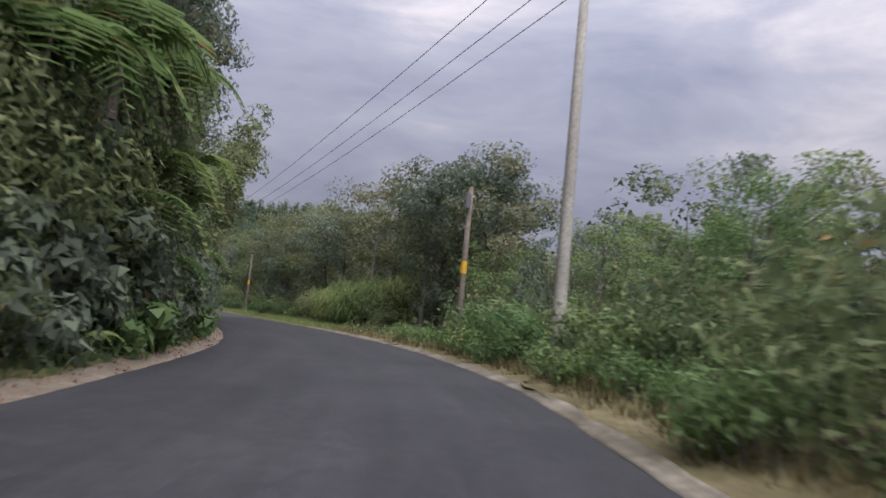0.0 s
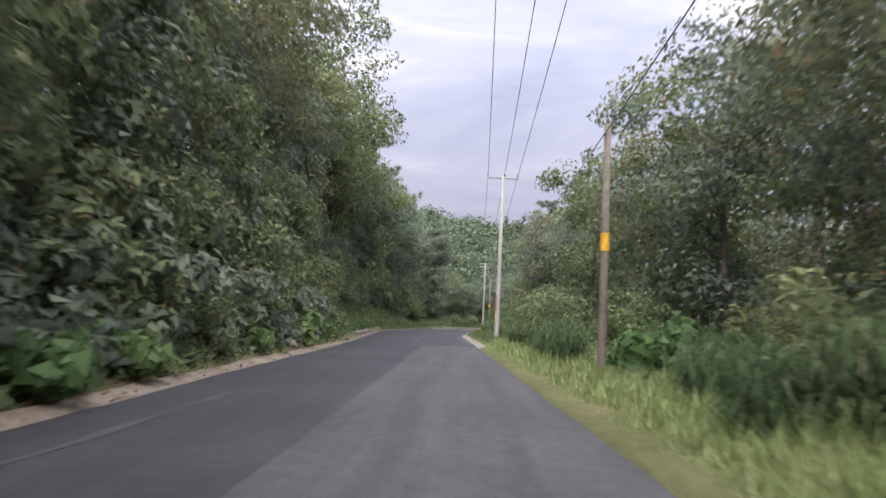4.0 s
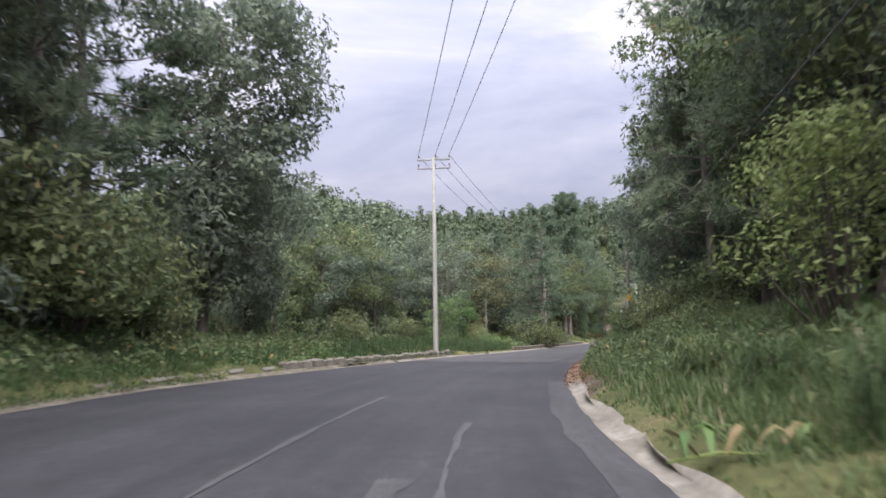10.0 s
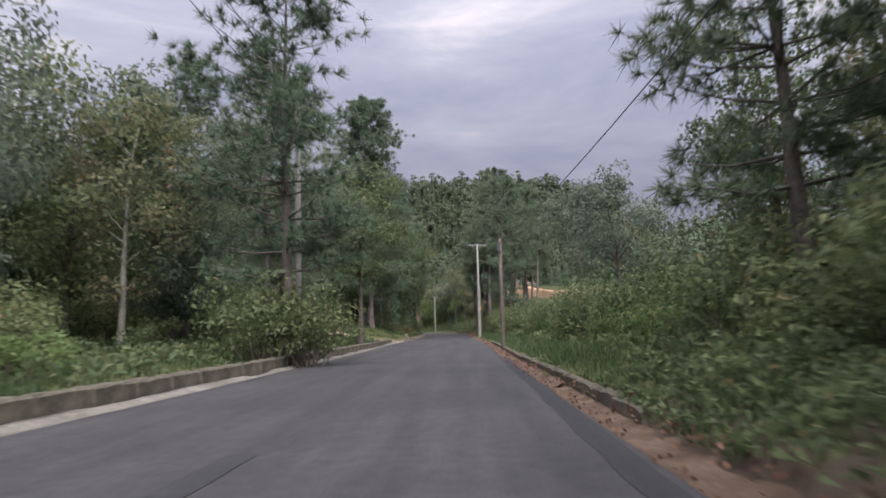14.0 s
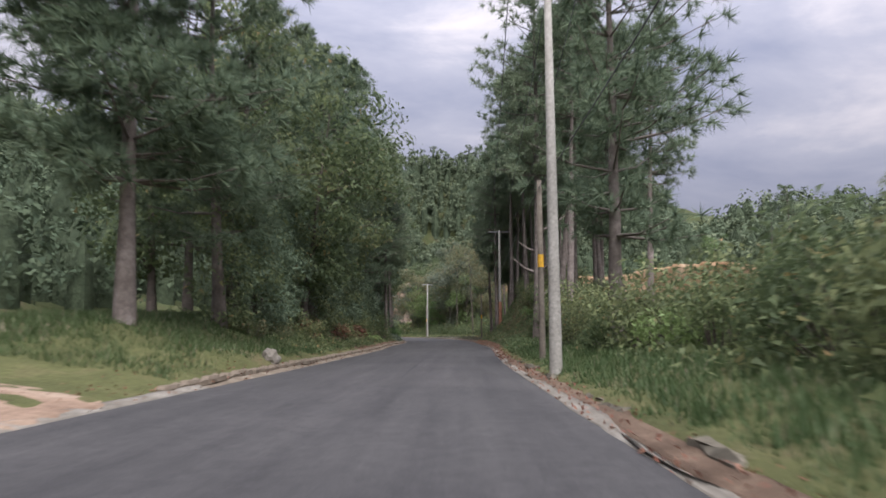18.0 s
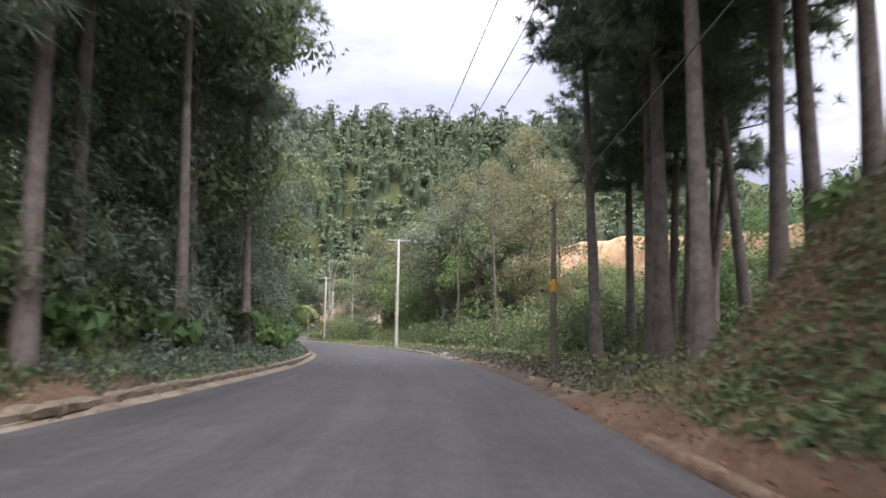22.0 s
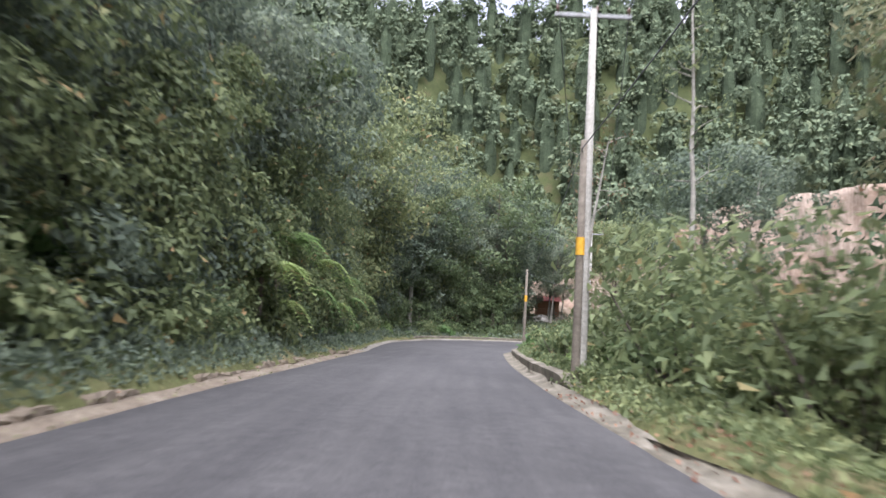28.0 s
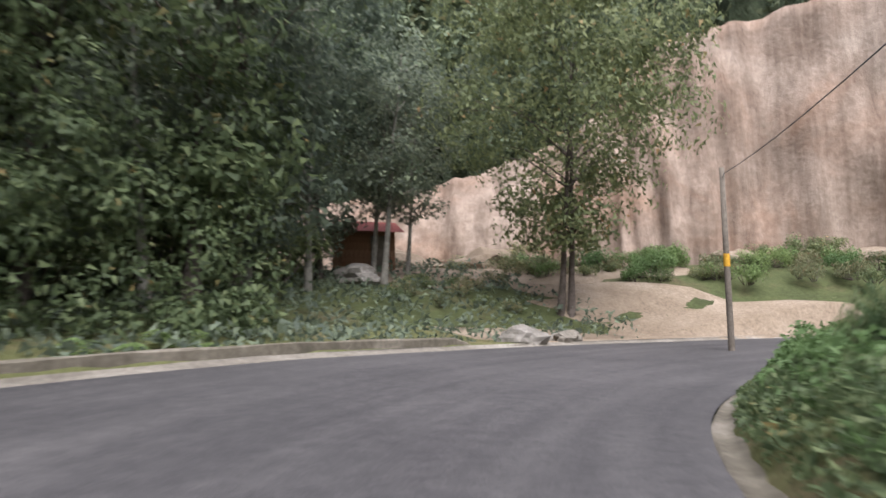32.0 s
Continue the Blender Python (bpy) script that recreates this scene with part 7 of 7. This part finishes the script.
def snag(name, x, y, seed, height, lean, r0, leaf_mat, top_leaves=500, vine=500, bark=None):
    """A tall pale bare trunk with a few short limbs, a thin top and creepers round its foot."""
    rng = np.random.default_rng(seed)
    n = 10
    h = np.linspace(0, 1, n)
    pts = np.c_[lean[0] * h**1.4 * height + np.cumsum(rng.normal(size=n) * 0.05), lean[1] * h**1.4 * height + np.cumsum(rng.normal(size=n) * 0.05), h * height - 0.2]
    wood = [tube_arrays(pts, r0 * (1 - 0.8 * h), 9)]
    leaves = []
    for k in range(14):
        f = rng.uniform(0.45, 1.0)
        b = np.array([np.interp(f, h, pts[:, j]) for j in range(3)])
        az, ln = rng.uniform(0, 2 * math.pi), rng.uniform(0.5, 1.8)
        tip = b + np.array([math.cos(az) * ln, math.sin(az) * ln, ln * rng.uniform(0.1, 0.8)])
        wood.append(tube_arrays([b, (b + tip) / 2 + rng.normal(size=3) * 0.08, tip], [0.035, 0.022, 0.006], 5))
        p, d = ball_points(rng, top_leaves // 14, 0.7)
        leaves.append(leaf_arrays(p + tip, 0.17, rng, 0.5, 0.3))
    f = rng.uniform(0, 0.38, vine)
    c = np.stack([np.interp(f, h, pts[:, j]) for j in range(3)], 1) + rng.normal(size=(vine, 3)) * np.array([0.22, 0.22, 0.15])
    leaves.append(leaf_arrays(c, 0.17, rng, 0.6, 0.4))
    ob = part_tree(name, wood, leaves, bark or M_BARK_PALE, leaf_mat)
    ob.matrix_basis = pose(x, y, gz(x, y) - 0.05)
    return tagged(ob, "tall pale bare trunk with creepers round its foot", "tree", "pale bare trunks")


snag("bare_tree", -92.2, 408.6, 71, 15, (-0.02, 0.0), 0.19, M_LEAF_SERE)
snag("bare_tree", -91.0, 403.2, 72, 14, (0.10, 0.03), 0.19, M_DEAD, 300, 700)
snag("bare_tree", -83.0, 385.0, 73, 16, (0.0, 0.02), 0.15, M_LEAF, 700, 200)
for t, d, sd, hh in ((25.0, 6.5, 75, 12), (25.9, 7.0, 76, 12), (26.4, 9.0, 77, 10)):
    x, y = at(t, d)
    snag("bare_tree", x, y, sd, hh, (0.06 * (sd - 76), 0.02), 0.12, M_LEAF_SERE, 700, 300, M_BARK)

# Ferns hanging close over the road.
def fern_at(t, out, up, sc, turn, key="tree_fern"):
    x, y = at(t, float(left_edge(np.array([t]))[0]) - out)
    put(key, x, y, sc, turn, gz(x, y) - 0.05 + up)


for t, o, u, sc, tn in ((1.25, 1.5, 1.2, 1.2, 10), (1.5, 1.3, 0.6, 1.0, 70), (1.75, 1.8, 1.6, 1.25, 130), (2.2, 1.5, 1.0, 1.0, 20), (10.0, 2.8, 0.6, 1.0, 60),
                        (0.9, 1.3, 3.2, 1.3, 10), (1.15, 1.5, 4.2, 1.4, 100), (1.35, 1.2, 2.6, 1.2, 200), (1.5, 1.6, 4.6, 1.3, 300), (1.7, 1.3, 3.4, 1.2, 40), (25.05, 1.5, 1.0, 1.3, 70), (25.6, 1.8, 1.0, 1.1, 170), (29.5, 1.7, 1.2, 1.1, 40), (29.7, 1.9, 2.2, 1.2, 140), (29.95, 1.7, 0.8, 1.1, 250), (30.1, 2.0, 1.9, 1.2, 20), (30.35, 1.8, 0.6, 1.0, 90), (30.5, 2.1, 1.6, 1.2, 200), (30.8, 2.0, 0.9, 1.1, 310), (31.1, 2.0, 1.4, 1.1, 30)):
    fern_at(t, o, u, sc, tn)
for t, o, u, sc, tn in ((9.75, 3.0, 2.5, 1.1, 20), (9.9, 3.2, 2.2, 0.9, 130)):
    fern_at(t, o, u, sc, tn)


# Pale stones along the first bend, a concrete block at the earth bank, brown brush behind the low wall.
for k, (t, o, rx, ry, h) in enumerate([(2.7, 0.75, 0.3, 0.22, 0.26), (2.78, 0.8, 0.42, 0.25, 0.3), (2.86, 0.75, 0.5, 0.25, 0.28), (3.25, 0.7, 0.35, 0.2, 0.2), (5.6, 0.7, 0.4, 0.25, 0.22), (6.0, 0.7, 0.35, 0.25, 0.25)]):
    x, y = at(t, float(left_edge(np.array([t]))[0]) - o)
    mound(x, y, rx, ry, h, M_CONC, "pale rough stone at the road's edge", 6.1 + k, "boulder")
for k, (t, o, rx, ry, h) in enumerate([(24.75, 0.6, 0.3, 0.22, 0.16), (21.37, 0.6, 0.14, 0.12, 0.1)]):
    x, y = at(t, float(right_edge(np.array([t]))[0]) + o)
    mound(x, y, rx, ry, h, M_STONE, "grey lump of broken concrete by the road", 16.1 + k, "boulder")
x, y = at(19.45, float(left_edge(np.array([19.45]))[0]) - 0.55)
mound(x, y, 0.34, 0.3, 0.34, M_CONC, "pale concrete block at the road's edge", 14.5, "boulder")
stock("dead_bush", shrub("dead_shrub", 37, 1.6, 1.1, M_DEAD, 700, 0.13, 9), "brown withered shrub among green plants", "shrub", "withered shrubs")
for t, o, sc in ((30.4, 1.6, 0.5), (30.75, 1.8, 0.5), (31.0, 1.7, 0.55), (31.3, 1.6, 0.6), (31.45, 1.9, 0.6)):
    x, y = at(t, float(right_edge(np.array([t]))[0]) + o)
    put("dead_bush", x, y, sc, 70 * t)
for t, o, sc in ((8.9, 3.6, 1.0), (9.1, 4.0, 1.1), (9.3, 3.4, 1.0), (9.5, 3.8, 1.1), (20.4, 2.5, 0.9), (20.9, 2.3, 0.8), (21.4, 2.2, 0.8)):
    x, y = at(t, float(left_edge(np.array([t]))[0]) - o)
    put("dead_bush", x, y, sc, 70 * t)
# Maize stalk lying in the gutter, torn leaves round it.
def fallen_maize(x, y, turn):
    rng = np.random.default_rng(97)
    root = empty("fallen_maize_stalk", pose(x, y, gz(x, y) + 0.05, 0, 0, turn))
    v, f = tube_arrays([(-0.7, 0, 0.04), (-0.1, 0.05, 0.1), (0.5, 0.0, 0.06), (0.9, -0.1, 0.03)], [0.018, 0.018, 0.014, 0.006], 7)
    part("stalk", mesh_from("stalk", v, f, M_CANE, True), M_CANE, root)
    for k in range(9):
        mm = M_DRY if k % 2 else M_LEAF_LT
        b = np.array([-0.5 + 0.15 * k, 0.02, 0.08])
        a2, ln = rng.uniform(0, 2 * math.pi), rng.uniform(0.4, 0.75)
        d, s2 = np.array([math.cos(a2), math.sin(a2), 0]), np.array([-math.sin(a2), math.cos(a2), 0.3]) * 0.045
        row = [b + d * ln * q + np.array([0, 0, 0.28 * math.sin(math.pi * q * 0.95)]) for q in (0, 0.25, 0.5, 0.75, 1.0)]
        wv = np.concatenate([[p - s2 * w, p + s2 * w] for p, w in zip(row, (0.4, 1, 1, 0.7, 0.05))])
        part("leaf", mesh_from("leaf", wv, np.array([[2 * q, 2 * q + 1, 2 * q + 3, 2 * q + 2] for q in range(4)]), mm, True), mm, root, "dry tan leaf" if k % 2 else "")
    return tagged(root, "broken maize stalk with tan leaves in the gutter", "maize stalk")


x, y = at(10.5, float(right_edge(np.array([10.5]))[0]) + 0.5)
fallen_maize(x, y, 30).scale = (0.75, 0.75, 0.75)


M_RUBBLE = earthy("rubble_stone", (0.075, 0.068, 0.056), (0.115, 0.105, 0.088), (0.17, 0.155, 0.13), 1.2, 6.0, bstr=0.8, bdist=0.04)


# Rubble tipped beside the road: broken stones, too many to count.
def rubble(t0, t1, o0, o1, n, seed):
    rng = np.random.default_rng(seed)
    bm = bmesh.new()
    bmesh.ops.create_icosphere(bm, subdivisions=1, radius=1)
    bv = np.array([v.co for v in bm.verts])
    bf = np.array([[v.index for v in f.verts] for f in bm.faces])
    bm.free()
    pieces = []
    for _ in range(n):
        t, o = float(rng.uniform(t0, t1)), float(rng.uniform(o0, o1))
        x, y = at(t, float(right_edge(np.array([t]))[0]) + o)
        r = 0.04 + 0.16 * rng.uniform(0, 1) ** 3
        q = bv * (1 + rng.normal(size=(len(bv), 1)) * 0.18) * np.array([r, r * rng.uniform(0.6, 1), r * rng.uniform(0.4, 0.8)])
        c, s = math.cos(o * 40), math.sin(o * 40)
        q = np.c_[q[:, 0] * c - q[:, 1] * s, q[:, 0] * s + q[:, 1] * c, q[:, 2]]
        pieces.append((q + np.array([x, y, gz(x, y) + 0.03 + r * 0.15]), bf))
    v, f = join_arrays(pieces)
    tagged(new("rubble", mesh_from("rubble", v, f, M_RUBBLE)), "grey rubble and broken stones tipped beside the road", "rubble", kind="stuff")


rubble(24.2, 25.4, 0.5, 3.2, 260, 95)
rubble(25.5, 26.4, 0.6, 2.4, 60, 96)


# Round pale-topped bush standing over the grass.
pale = shrub("flowering_bush", 38, 3.0, 4.2, M_CANE, 3600, 0.13, 26)
x, y = at(11.05, float(right_edge(np.array([11.05]))[0]) + 4.2)
pale.matrix_basis = pose(x, y, gz(x, y) - 0.05)
tagged(pale, "tall rounded bush with pale yellowish tips", "shrub")
